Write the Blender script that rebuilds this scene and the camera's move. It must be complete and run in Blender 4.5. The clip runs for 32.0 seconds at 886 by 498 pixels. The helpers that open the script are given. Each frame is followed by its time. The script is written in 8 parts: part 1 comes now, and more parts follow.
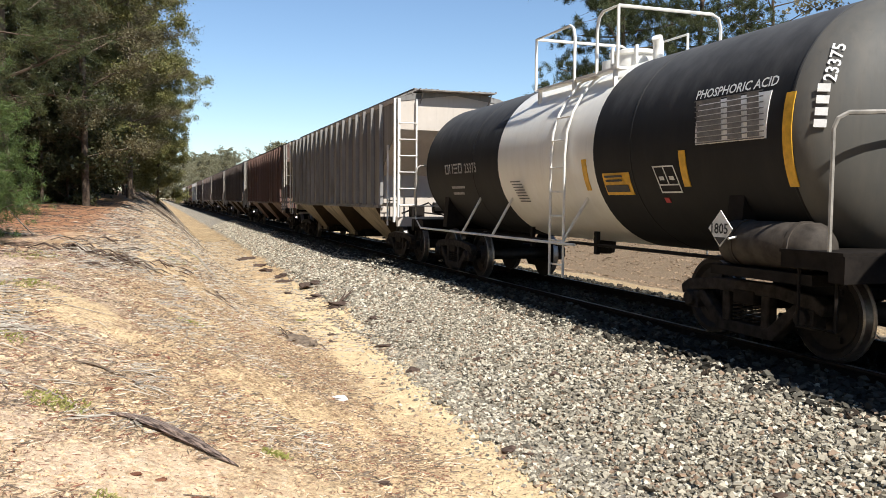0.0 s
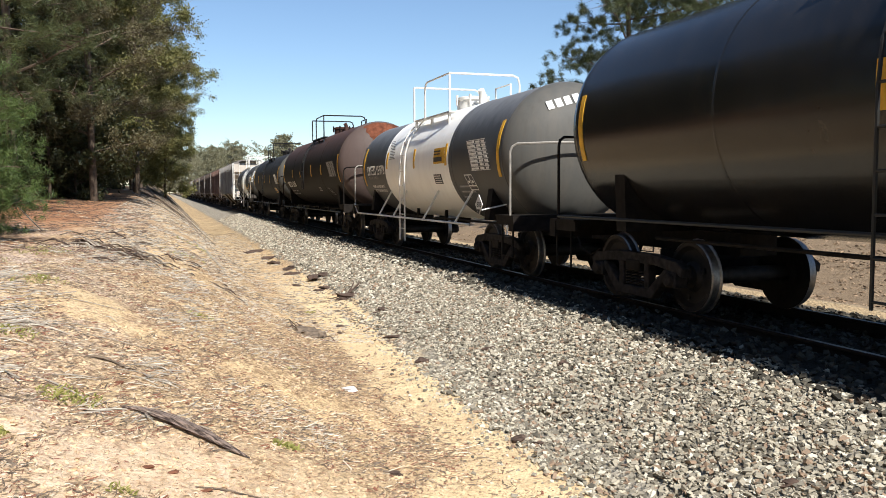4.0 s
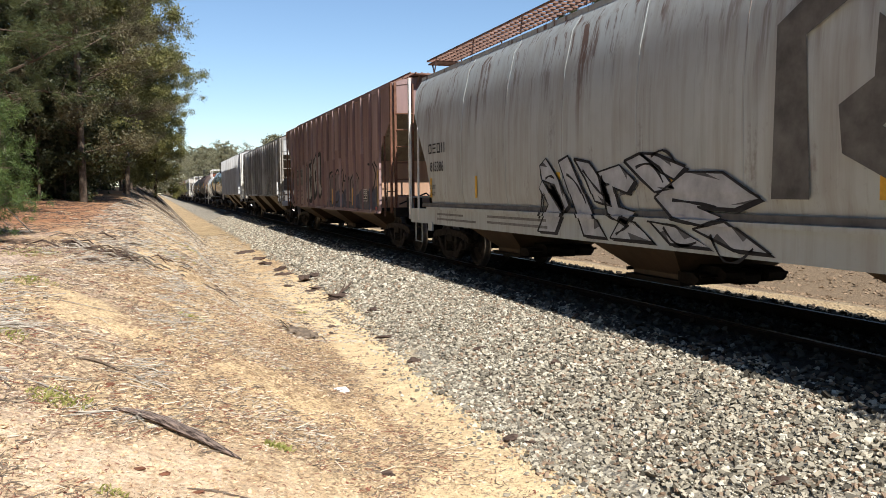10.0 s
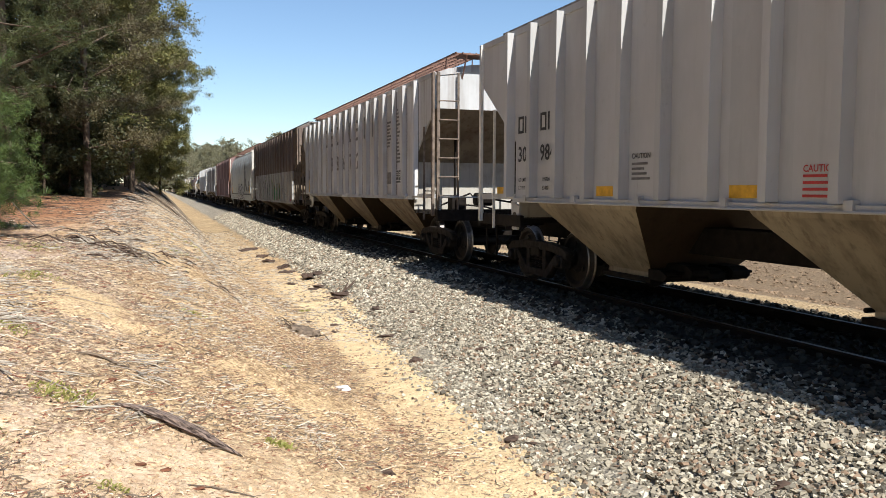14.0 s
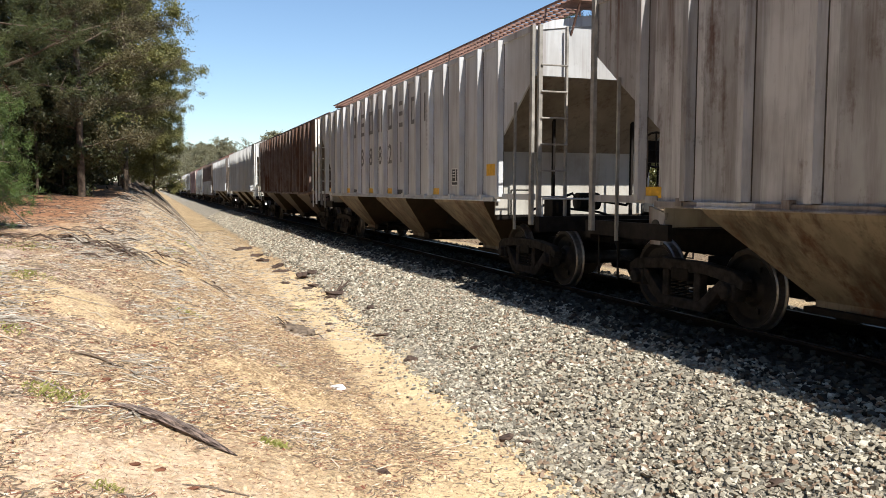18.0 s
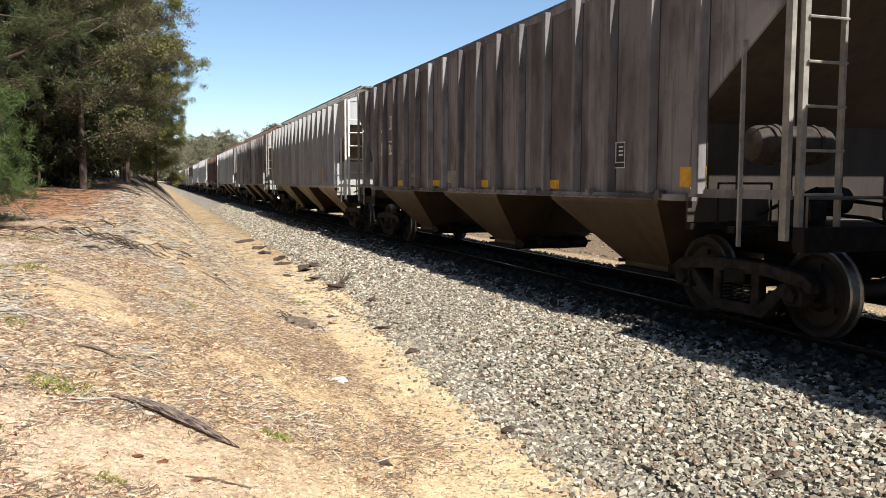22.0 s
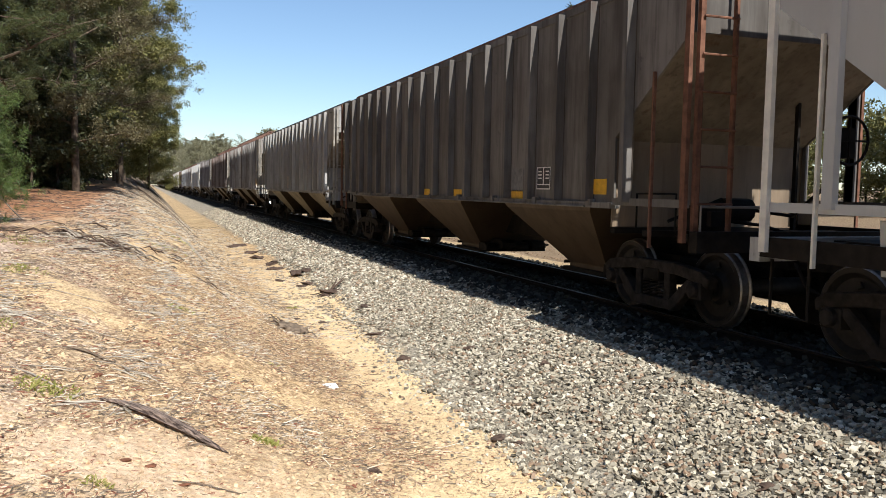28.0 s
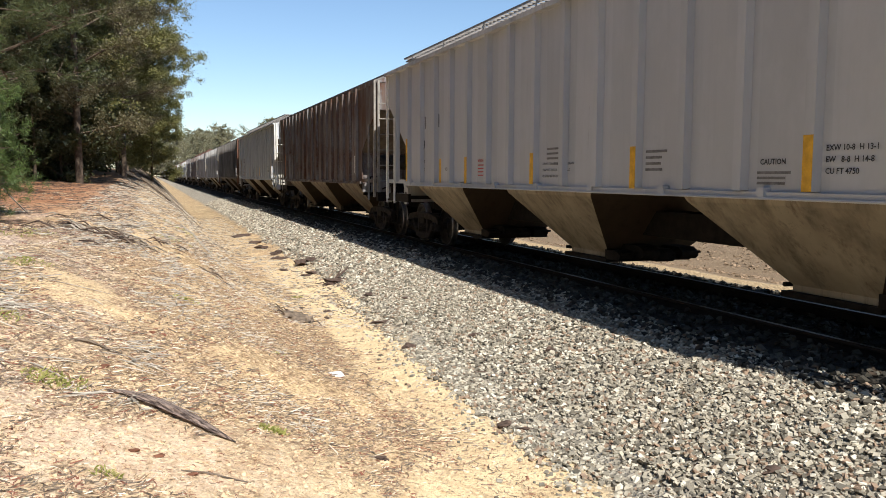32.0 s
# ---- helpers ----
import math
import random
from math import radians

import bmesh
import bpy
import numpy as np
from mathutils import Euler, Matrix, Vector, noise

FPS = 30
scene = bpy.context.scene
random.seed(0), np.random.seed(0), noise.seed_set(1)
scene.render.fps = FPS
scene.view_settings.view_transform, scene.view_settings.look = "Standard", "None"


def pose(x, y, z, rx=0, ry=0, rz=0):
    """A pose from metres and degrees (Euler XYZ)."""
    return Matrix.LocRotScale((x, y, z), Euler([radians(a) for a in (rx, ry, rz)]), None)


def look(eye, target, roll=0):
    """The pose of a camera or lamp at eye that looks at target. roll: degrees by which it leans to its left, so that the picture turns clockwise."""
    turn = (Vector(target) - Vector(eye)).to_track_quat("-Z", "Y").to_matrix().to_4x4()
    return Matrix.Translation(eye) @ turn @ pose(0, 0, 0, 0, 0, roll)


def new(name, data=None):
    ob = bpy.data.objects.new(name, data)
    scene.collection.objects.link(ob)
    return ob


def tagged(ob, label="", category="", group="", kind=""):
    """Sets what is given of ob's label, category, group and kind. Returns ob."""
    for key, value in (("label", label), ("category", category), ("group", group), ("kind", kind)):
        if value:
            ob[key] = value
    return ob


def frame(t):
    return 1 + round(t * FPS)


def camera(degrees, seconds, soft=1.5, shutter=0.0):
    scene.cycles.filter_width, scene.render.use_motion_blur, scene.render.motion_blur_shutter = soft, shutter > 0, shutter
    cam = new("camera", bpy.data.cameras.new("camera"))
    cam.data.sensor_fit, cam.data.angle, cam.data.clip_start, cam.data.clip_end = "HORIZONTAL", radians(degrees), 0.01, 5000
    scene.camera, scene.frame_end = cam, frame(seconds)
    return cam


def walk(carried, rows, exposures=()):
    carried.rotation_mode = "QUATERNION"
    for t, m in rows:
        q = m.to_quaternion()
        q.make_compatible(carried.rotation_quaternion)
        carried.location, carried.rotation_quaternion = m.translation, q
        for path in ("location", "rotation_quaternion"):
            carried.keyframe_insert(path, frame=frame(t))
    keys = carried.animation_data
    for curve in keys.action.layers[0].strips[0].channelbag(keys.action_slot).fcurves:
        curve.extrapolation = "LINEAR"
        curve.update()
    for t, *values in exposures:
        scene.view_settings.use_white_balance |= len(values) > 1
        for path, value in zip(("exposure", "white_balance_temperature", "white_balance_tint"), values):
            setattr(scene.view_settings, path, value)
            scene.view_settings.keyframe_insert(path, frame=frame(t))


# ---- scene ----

EYE = 1.556            # height of the lens above the rail heads
TRACK = 7.03           # distance from the lens to the middle of the track
cam = camera(57.13, 32.0, soft=0.6)
walk(cam, [
    (0, pose(0, 0, EYE, 86.605, -0.474, -19.190)),
    (0.5, pose(0, 0, EYE, 86.493, -0.477, -19.162)),
    (1, pose(0, 0, EYE, 86.428, -0.286, -19.070)),
    (1.5, pose(0, 0, EYE, 86.303, -0.299, -19.023)),
    (2, pose(0, 0, EYE, 86.221, -0.325, -18.992)),
    (2.5, pose(0, 0, EYE, 86.209, -0.105, -18.933)),
    (3, pose(0, 0, EYE, 86.137, 0.127, -18.757)),
    (3.5, pose(0, 0, EYE, 85.965, 0.324, -18.697)),
    (5.5, pose(0, 0, EYE, 85.891, 0.228, -18.807)),
    (6, pose(0, 0, EYE, 85.845, 0.205, -18.741)),
    (6.5, pose(0, 0, EYE, 85.826, 0.396, -18.767)),
    (7, pose(0, 0, EYE, 85.833, 0.216, -18.819)),
    (7.5, pose(0, 0, EYE, 85.724, 0.165, -18.866)),
    (8, pose(0, 0, EYE, 85.688, 0.392, -18.923)),
    (8.5, pose(0, 0, EYE, 85.734, 0.508, -19.009)),
    (9, pose(0, 0, EYE, 85.758, 0.549, -19.105)),
    (9.5, pose(0, 0, EYE, 85.833, 0.549, -19.158)),
    (10, pose(0, 0, EYE, 85.909, 0.501, -19.333)),
    (10.5, pose(0, 0, EYE, 85.885, 0.029, -19.399)),
    (11, pose(0, 0, EYE, 85.792, -0.127, -19.424)),
    (11.5, pose(0, 0, EYE, 85.713, 0.054, -19.525)),
    (12, pose(0, 0, EYE, 85.641, -0.098, -19.585)),
    (12.5, pose(0, 0, EYE, 85.700, -0.231, -19.391)),
    (13, pose(0, 0, EYE, 85.905, -0.228, -18.999)),
    (13.5, pose(0, 0, EYE, 85.917, -0.455, -18.986)),
    (14, pose(0, 0, EYE, 85.909, -0.229, -19.044)),
    (14.5, pose(0, 0, EYE, 85.916, -0.334, -19.003)),
    (16.5, pose(0, 0, EYE, 85.793, -0.336, -19.176)),
    (17, pose(0, 0, EYE, 85.837, -0.292, -19.147)),
    (17.5, pose(0, 0, EYE, 85.862, -0.002, -19.328)),
    (18, pose(0, 0, EYE, 85.824, -0.157, -19.428)),
    (18.5, pose(0, 0, EYE, 85.585, -0.225, -19.456)),
    (19, pose(0, 0, EYE, 85.436, -0.442, -19.491)),
    (19.5, pose(0, 0, EYE, 85.311, -0.342, -19.505)),
    (20, pose(0, 0, EYE, 85.290, -0.448, -19.662)),
    (20.5, pose(0, 0, EYE, 85.265, -0.186, -19.648)),
    (21, pose(0, 0, EYE, 85.202, -0.287, -19.446)),
    (21.5, pose(0, 0, EYE, 85.253, -0.214, -19.358)),
    (22, pose(0, 0, EYE, 85.300, -0.147, -19.311)),
    (22.5, pose(0, 0, EYE, 85.322, -0.126, -19.425)),
    (23, pose(0, 0, EYE, 85.364, -0.280, -19.375)),
    (23.5, pose(0, 0, EYE, 85.441, -0.359, -19.376)),
    (24, pose(0, 0, EYE, 85.457, -0.365, -19.404)),
    (24.5, pose(0, 0, EYE, 85.517, -0.465, -19.435)),
    (25, pose(0, 0, EYE, 85.543, -0.294, -19.495)),
    (25.5, pose(0, 0, EYE, 85.337, -0.397, -19.499)),
    (27.5, pose(0, 0, EYE, 85.824, -0.878, -19.886)),
    (28, pose(0, 0, EYE, 85.824, -1.017, -19.753)),
    (28.5, pose(0, 0, EYE, 85.830, -0.786, -19.626)),
    (29, pose(0, 0, EYE, 85.701, -0.626, -19.799)),
    (29.5, pose(0, 0, EYE, 85.631, -0.770, -20.058)),
    (30, pose(0, 0, EYE, 85.492, -0.715, -20.097)),
    (30.5, pose(0, 0, EYE, 85.332, -0.584, -20.034)),
    (31, pose(0, 0, EYE, 85.135, -0.425, -19.760)),
    (31.5, pose(0, 0, EYE, 85.038, -0.418, -19.348)),
    (32, pose(0, 0, EYE, 84.940, -0.290, -19.527)),
])


def run_of_train(t):
    """Metres that the train has rolled by t seconds."""
    return 13.394 * t - 0.01895 * t * t + 0.000083 * t ** 3


# ---------------------------------------------------------------- light
SUN = Vector((0.095, -0.67, 0.735)).normalized()
world = bpy.data.worlds.new("sky")
scene.world = world
world.use_nodes = True
wn = world.node_tree.nodes
sky = wn.new("ShaderNodeTexSky")
sky.sky_type, sky.sun_disc = "NISHITA", False
sky.sun_elevation = math.asin(SUN.z)
sky.sun_rotation = math.atan2(SUN.x, SUN.y)
sky.air_density, sky.dust_density, sky.ozone_density = 1.0, 0.0, 3.2
wn["Background"].inputs["Strength"].default_value = 0.085
world.node_tree.links.new(sky.outputs[0], wn["Background"].inputs["Color"])
sun_data = bpy.data.lights.new("sun", "SUN")
sun_data.energy, sun_data.angle, sun_data.color = 5.0, radians(0.53), (1.0, 0.95, 0.86)
sun = new("sun", sun_data)
sun.matrix_world = look((0, 0, 60), Vector((0, 0, 60)) - SUN)
scene.view_settings.exposure = 0.64
scene.view_settings.use_white_balance = True
scene.view_settings.white_balance_temperature = 6260


# ---------------------------------------------------------------- materials
class Nodes:
    """A short hand for building one node material."""

    def __init__(self, name, roughness=0.8, metal=0.0):
        self.mat = bpy.data.materials.new(name)
        self.mat.use_nodes = True
        self.tree = self.mat.node_tree
        self.bsdf = self.tree.nodes["Principled BSDF"]
        self.bsdf.inputs["Roughness"].default_value = roughness
        self.bsdf.inputs["Metallic"].default_value = metal

    def add(self, kind, **inputs):
        n = self.tree.nodes.new("ShaderNode" + kind)
        for k, v in inputs.items():
            self.put(n.inputs[k.replace("_", " ")], v)
        return n

    def put(self, socket, v):
        if hasattr(v, "is_output"):
            self.tree.links.new(v, socket)
        elif isinstance(v, tuple) and len(v) == 3 and socket.type == "RGBA":
            socket.default_value = (*v, 1)
        else:
            socket.default_value = v

    def coords(self, scale=(1, 1, 1), shift=0.0):
        """Object coordinates, stretched, and moved by a random step for each object."""
        tc = self.add("TexCoord")
        m = self.add("Mapping", Vector=tc.outputs["Object"])
        m.inputs["Scale"].default_value = scale
        if shift:
            info = self.add("ObjectInfo")
            mul = self.math("MULTIPLY", info.outputs["Random"], shift)
            comb = self.add("CombineXYZ", X=mul, Y=mul, Z=mul)
            self.put(m.inputs["Location"], comb.outputs[0])
        return m.outputs[0]

    def noise(self, vec, scale, detail=4.0, rough=0.6):
        n = self.add("TexNoise", Vector=vec, Scale=scale, Detail=detail, Roughness=rough)
        return n.outputs["Fac"]

    def math(self, op, a, b=0.0, clamp=False):
        n = self.tree.nodes.new("ShaderNodeMath")
        n.operation, n.use_clamp = op, clamp
        self.put(n.inputs[0], a)
        self.put(n.inputs[1], b)
        return n.outputs[0]

    def ramp(self, v, lo, hi):
        n = self.add("MapRange", Value=v)
        n.inputs["From Min"].default_value, n.inputs["From Max"].default_value = lo, hi
        return n.outputs[0]

    def mix(self, f, a, b):
        n = self.tree.nodes.new("ShaderNodeMix")
        n.data_type = "RGBA"
        self.put(n.inputs[0], f)
        self.put(n.inputs[6], a)
        self.put(n.inputs[7], b)
        return n.outputs[2]

    def bump(self, height, strength=0.3, distance=0.01):
        n = self.add("Bump", Strength=strength, Distance=distance, Height=height)
        self.tree.links.new(n.outputs[0], self.bsdf.inputs["Normal"])

    def dull(self, level):
        self.bsdf.inputs["Specular IOR Level"].default_value = level

    def colour(self, c):
        self.put(self.bsdf.inputs["Base Color"], c)
        return self.mat


def plain(name, col, rough=0.7, metal=0.0, vary=0.25, scale=8.0):
    n = Nodes(name, rough, metal)
    n.dull(0.5 if rough < 0.7 else 0.15)
    f = n.noise(n.coords((1, 1, 1), 17.0), scale)
    dark = tuple(c * (1 - vary) for c in col)
    light = tuple(min(1, c * (1 + vary)) for c in col)
    n.bump(f, 0.15, 0.004)
    return n.colour(n.mix(n.ramp(f, 0.3, 0.7), dark, light))


def pale_of(col):
    return tuple(min(0.85, v * 1.25 + 0.012) for v in col)


def car_paint(name, col, rust=0.2, dirt=0.5, dirt_col=(0.09, 0.075, 0.06), lower=None, split=0.0, rough=0.62, panels=0.0, fade=None, worn=None, grain=(1.5, 1.7, 0.2), runs=0.0, bleached=None):
    """Weathered railcar paint: panels of different age between the ribs, rain streaks, dust and rust."""
    n = Nodes(name, rough)
    n.dull(0.5 if rough < 0.6 else 0.22)
    tc = n.add("TexCoord")
    sep = n.add("SeparateXYZ", Vector=tc.outputs["Object"])
    info = n.add("ObjectInfo")
    fine = n.coords((1, 1, 1), 23.0)
    streak = n.noise(n.coords(grain, 23.0), 2.2, 5.0, 0.65)
    thin = n.noise(n.coords((4.0, 4.5, 0.25), 31.0), 2.0, 4.0, 0.65)
    cloud = n.noise(fine, 0.9, 4.0, 0.6)
    speck = n.noise(fine, 14.0, 4.0, 0.7)
    base = col
    if panels:
        # the sheet between two ribs has one age; a few sheets are patched in their upper or lower part
        cell = n.math("FLOOR", n.math("DIVIDE", n.math("SUBTRACT", 7.07, sep.outputs["Y"]), 0.905))
        half = n.math("GREATER_THAN", n.math("ADD", sep.outputs["Z"], n.math("MULTIPLY", n.math("FRACT", n.math("MULTIPLY", cell, 0.37)), 1.1)), 3.25)
        comb = n.add("CombineXYZ", X=cell, Y=n.math("MULTIPLY", info.outputs["Random"], 77.0), Z=half if fade else 0.0)
        wn1 = n.add("TexWhiteNoise", Vector=comb.outputs[0])
        pale = fade or tuple(min(1, v * 1.6 + 0.03) for v in col)
        deep = worn or tuple(v * 0.68 for v in col)
        v = wn1.outputs["Value"]
        base = n.mix(n.math("MULTIPLY", n.ramp(v, 0.55, 1.0), panels), base, pale)
        base = n.mix(n.math("MULTIPLY", n.ramp(n.math("MULTIPLY", v, -1.0), -0.4, 0.0), panels), base, deep)
    if lower:
        wob = n.math("ADD", sep.outputs["Z"], n.math("MULTIPLY", cloud, 0.05))
        base = n.mix(n.ramp(wob, split, split + 0.012), lower, base)
    chalk = n.noise(n.coords((0.8, 0.9, 0.5), 57.0), 1.3, 5.0, 0.7)
    base = n.mix(n.math("MULTIPLY", n.ramp(chalk, 0.46, 0.68), 0.35), base, pale_of(col))
    c = n.mix(n.math("MULTIPLY", n.ramp(streak, 0.46, 0.66), dirt * 0.8), base, dirt_col)
    c = n.mix(n.math("MULTIPLY", n.ramp(cloud, 0.46, 0.72), dirt * 0.7), c, dirt_col)
    c = n.mix(n.math("MULTIPLY", n.ramp(thin, 0.54, 0.70), dirt * 0.55), c, tuple(v * 0.5 for v in dirt_col))
    # dark spatter and chips
    spat = n.noise(n.coords((1, 1, 0.8), 67.0), 8.0, 6.0, 0.78)
    gate = n.ramp(n.noise(n.coords((1, 1, 0.8), 71.0), 0.8, 3.0, 0.5), 0.46, 0.62)
    c = n.mix(n.math("MULTIPLY", n.math("MULTIPLY", n.ramp(spat, 0.58, 0.68), gate), dirt * 0.6), c, tuple(v * 0.4 for v in dirt_col))
    blot = n.noise(n.coords((1.1, 1.2, 0.5), 41.0), 1.7, 6.0, 0.68)
    r = n.math("ADD", n.math("MULTIPLY", blot, 0.62), n.math("ADD", n.math("MULTIPLY", thin, 0.20), n.math("MULTIPLY", speck, 0.18)))
    spot = n.ramp(r, 0.62 - 0.17 * rust, 0.74 - 0.15 * rust)
    c = n.mix(n.math("MULTIPLY", spot, min(1.0, 0.35 + rust)), c, n.mix(speck, (0.045, 0.019, 0.011), (0.125, 0.055, 0.030)))
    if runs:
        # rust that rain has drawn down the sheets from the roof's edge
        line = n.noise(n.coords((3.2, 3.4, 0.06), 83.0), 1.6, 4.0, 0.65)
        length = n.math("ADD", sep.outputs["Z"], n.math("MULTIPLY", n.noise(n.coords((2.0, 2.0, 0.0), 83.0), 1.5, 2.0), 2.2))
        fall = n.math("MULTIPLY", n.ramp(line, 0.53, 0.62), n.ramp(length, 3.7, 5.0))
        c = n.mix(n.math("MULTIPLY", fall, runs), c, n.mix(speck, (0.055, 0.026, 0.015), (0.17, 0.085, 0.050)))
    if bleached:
        # the upper shell is painted lighter, as sun from above lights it
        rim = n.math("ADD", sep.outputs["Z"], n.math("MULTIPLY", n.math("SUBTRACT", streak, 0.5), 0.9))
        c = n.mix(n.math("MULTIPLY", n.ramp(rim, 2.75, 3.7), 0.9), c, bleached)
    n.bump(n.math("ADD", speck, n.math("MULTIPLY", cloud, 2.0)), 0.12, 0.006)
    return n.colour(c)


M = {}
M["under"] = plain("grimy_steel", (0.015, 0.012, 0.010), 0.75, 0.2, 0.5, 7)
M["truck"] = plain("cast_truck_steel", (0.030, 0.025, 0.022), 0.85, 0.1, 0.6, 9)
M["wheel"] = plain("wheel_steel", (0.024, 0.020, 0.018), 0.65, 0.5, 0.4, 12)
M["tread"] = plain("worn_tread", (0.27, 0.25, 0.235), 0.42, 0.85, 0.25, 20)
M["rail"] = plain("rusty_rail", (0.028, 0.018, 0.013), 0.85, 0.0, 0.35, 6)
M["railhead"] = plain("polished_railhead", (0.085, 0.08, 0.078), 0.45, 0.8, 0.4, 20)
M["tie"] = plain("creosoted_wood", (0.018, 0.015, 0.012), 0.9, 0.0, 0.4, 5)
M["yellow"] = plain("yellow_reflective", (0.64, 0.35, 0.02), 0.5, 0.0, 0.22, 10)
M["rust_orange"] = plain("weathered_orange_reflective", (0.42, 0.17, 0.03), 0.6, 0.0, 0.35, 6)
M["red"] = plain("red_tag", (0.42, 0.03, 0.03), 0.5, 0.0, 0.2, 10)
M["white_ink"] = plain("white_lettering", (0.70, 0.69, 0.66), 0.6, 0.0, 0.15, 12)
M["black_ink"] = plain("black_lettering", (0.030, 0.030, 0.032), 0.6, 0.0, 0.3, 12)
M["faded_ink"] = plain("faded_lettering", (0.17, 0.165, 0.16), 0.7, 0.0, 0.3, 12)
M["faded_white"] = plain("faded_white_lettering", (0.30, 0.29, 0.28), 0.7, 0.0, 0.3, 12)
M["black_iron"] = plain("black_iron", (0.018, 0.018, 0.018), 0.5, 0.3, 0.3, 9)
M["white_iron"] = plain("white_iron", (0.68, 0.66, 0.61), 0.55, 0.0, 0.15, 6)
M["rail_grey"] = plain("grey_iron", (0.26, 0.24, 0.21), 0.65, 0.1, 0.35, 6)
M["rail_dull"] = plain("grimy_grey_iron", (0.17, 0.135, 0.11), 0.75, 0.1, 0.45, 8)
M["rust_iron"] = plain("rusty_iron", (0.15, 0.075, 0.05), 0.8, 0.1, 0.4, 8)
M["grating"] = plain("weathered_grating", (0.22, 0.13, 0.10), 0.8, 0.2, 0.35, 8)
M["grating_grey"] = plain("grey_grating", (0.24, 0.22, 0.20), 0.75, 0.3, 0.35, 8)
M["logo_faint"] = plain("worn_dark_lettering", (0.085, 0.070, 0.068), 0.7, 0.0, 0.4, 9)
M["sooty_smudge"] = plain("sooty_smudge", (0.035, 0.034, 0.036), 0.8, 0.0, 0.5, 6)
M["pale_patch"] = plain("pale_overpaint", (0.25, 0.235, 0.22), 0.7, 0.0, 0.3, 3)
M["drum"] = plain("dusty_drum_steel", (0.055, 0.046, 0.038), 0.7, 0.1, 0.5, 6)
M["orange_rust"] = plain("orange_rust", (0.13, 0.045, 0.024), 0.9, 0.0, 0.5, 5)
M["rib_grime"] = plain("dark_rib_edge", (0.075, 0.062, 0.052), 0.9, 0.0, 0.6, 2)
M["bark"] = plain("tree_bark", (0.10, 0.075, 0.055), 0.95, 0.0, 0.5, 12)
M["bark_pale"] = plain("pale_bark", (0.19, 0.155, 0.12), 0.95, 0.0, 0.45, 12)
M["deadwood"] = plain("weathered_wood", (0.15, 0.115, 0.085), 0.95, 0.0, 0.55, 14)
M["clod"] = plain("dark_bark_clod", (0.085, 0.058, 0.045), 0.95, 0.0, 0.5, 18)
M["dead_leaf"] = plain("red_brown_dead_leaf", (0.17, 0.075, 0.045), 0.95, 0.0, 0.5, 18)
M["stick_grey"] = plain("grey_dry_stick", (0.30, 0.26, 0.21), 0.95, 0.0, 0.35, 14)
M["stick_pale"] = plain("bleached_stick", (0.46, 0.41, 0.33), 0.9, 0.0, 0.3, 14)


def split_wood():
    n = Nodes("split_grey_wood", 0.95)
    g = n.add("TexCoord")
    turn = n.add("Mapping", Vector=g.outputs["Object"])
    turn.inputs["Rotation"].default_value = (0, 0, 0.735)
    m = n.add("Mapping", Vector=turn.outputs[0])
    m.inputs["Scale"].default_value = (3, 110, 40)
    f = n.noise(m.outputs[0], 1.0, 3.0, 0.6)
    n.bump(f, 1.0, 0.02)
    return n.colour(n.mix(n.ramp(f, 0.38, 0.62), (0.030, 0.018, 0.014), (0.27, 0.20, 0.16)))


M["split_wood"] = split_wood()
M["litter_white"] = plain("white_paper", (0.80, 0.79, 0.75), 0.7, 0.0, 0.08, 6)


def leaf_material(name, a, b):
    n = Nodes(name, 0.55)
    geo = n.add("NewGeometry")
    info = n.add("ObjectInfo")
    f = n.math("FRACT", n.math("ADD", geo.outputs["Random Per Island"], info.outputs["Random"]))
    n.bsdf.inputs["Transmission Weight"].default_value = 0.0
    c = n.mix(f, a, b)
    trans = n.add("BsdfTranslucent", Color=c)
    mixer = n.add("MixShader", Fac=0.28)
    n.tree.links.new(n.bsdf.outputs[0], mixer.inputs[1])
    n.tree.links.new(trans.outputs[0], mixer.inputs[2])
    out = n.tree.nodes["Material Output"]
    n.tree.links.new(mixer.outputs[0], out.inputs["Surface"])
    return n.colour(c)


M["leaf"] = leaf_material("spring_leaves", (0.094, 0.100, 0.026), (0.235, 0.218, 0.076))
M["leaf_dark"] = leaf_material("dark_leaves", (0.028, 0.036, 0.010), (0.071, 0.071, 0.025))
M["needle"] = leaf_material("pine_needles", (0.033, 0.046, 0.012), (0.098, 0.110, 0.034))
M["needle_fresh"] = leaf_material("young_pine_needles", (0.050, 0.090, 0.016), (0.125, 0.170, 0.045))
M["twig"] = leaf_material("brown_buds", (0.088, 0.072, 0.034), (0.162, 0.142, 0.068))
# distance haze is mixed into this leaf colour
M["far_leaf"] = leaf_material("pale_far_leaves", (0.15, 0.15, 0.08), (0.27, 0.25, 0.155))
M["weed"] = leaf_material("weeds", (0.24, 0.25, 0.05), (0.42, 0.40, 0.13))


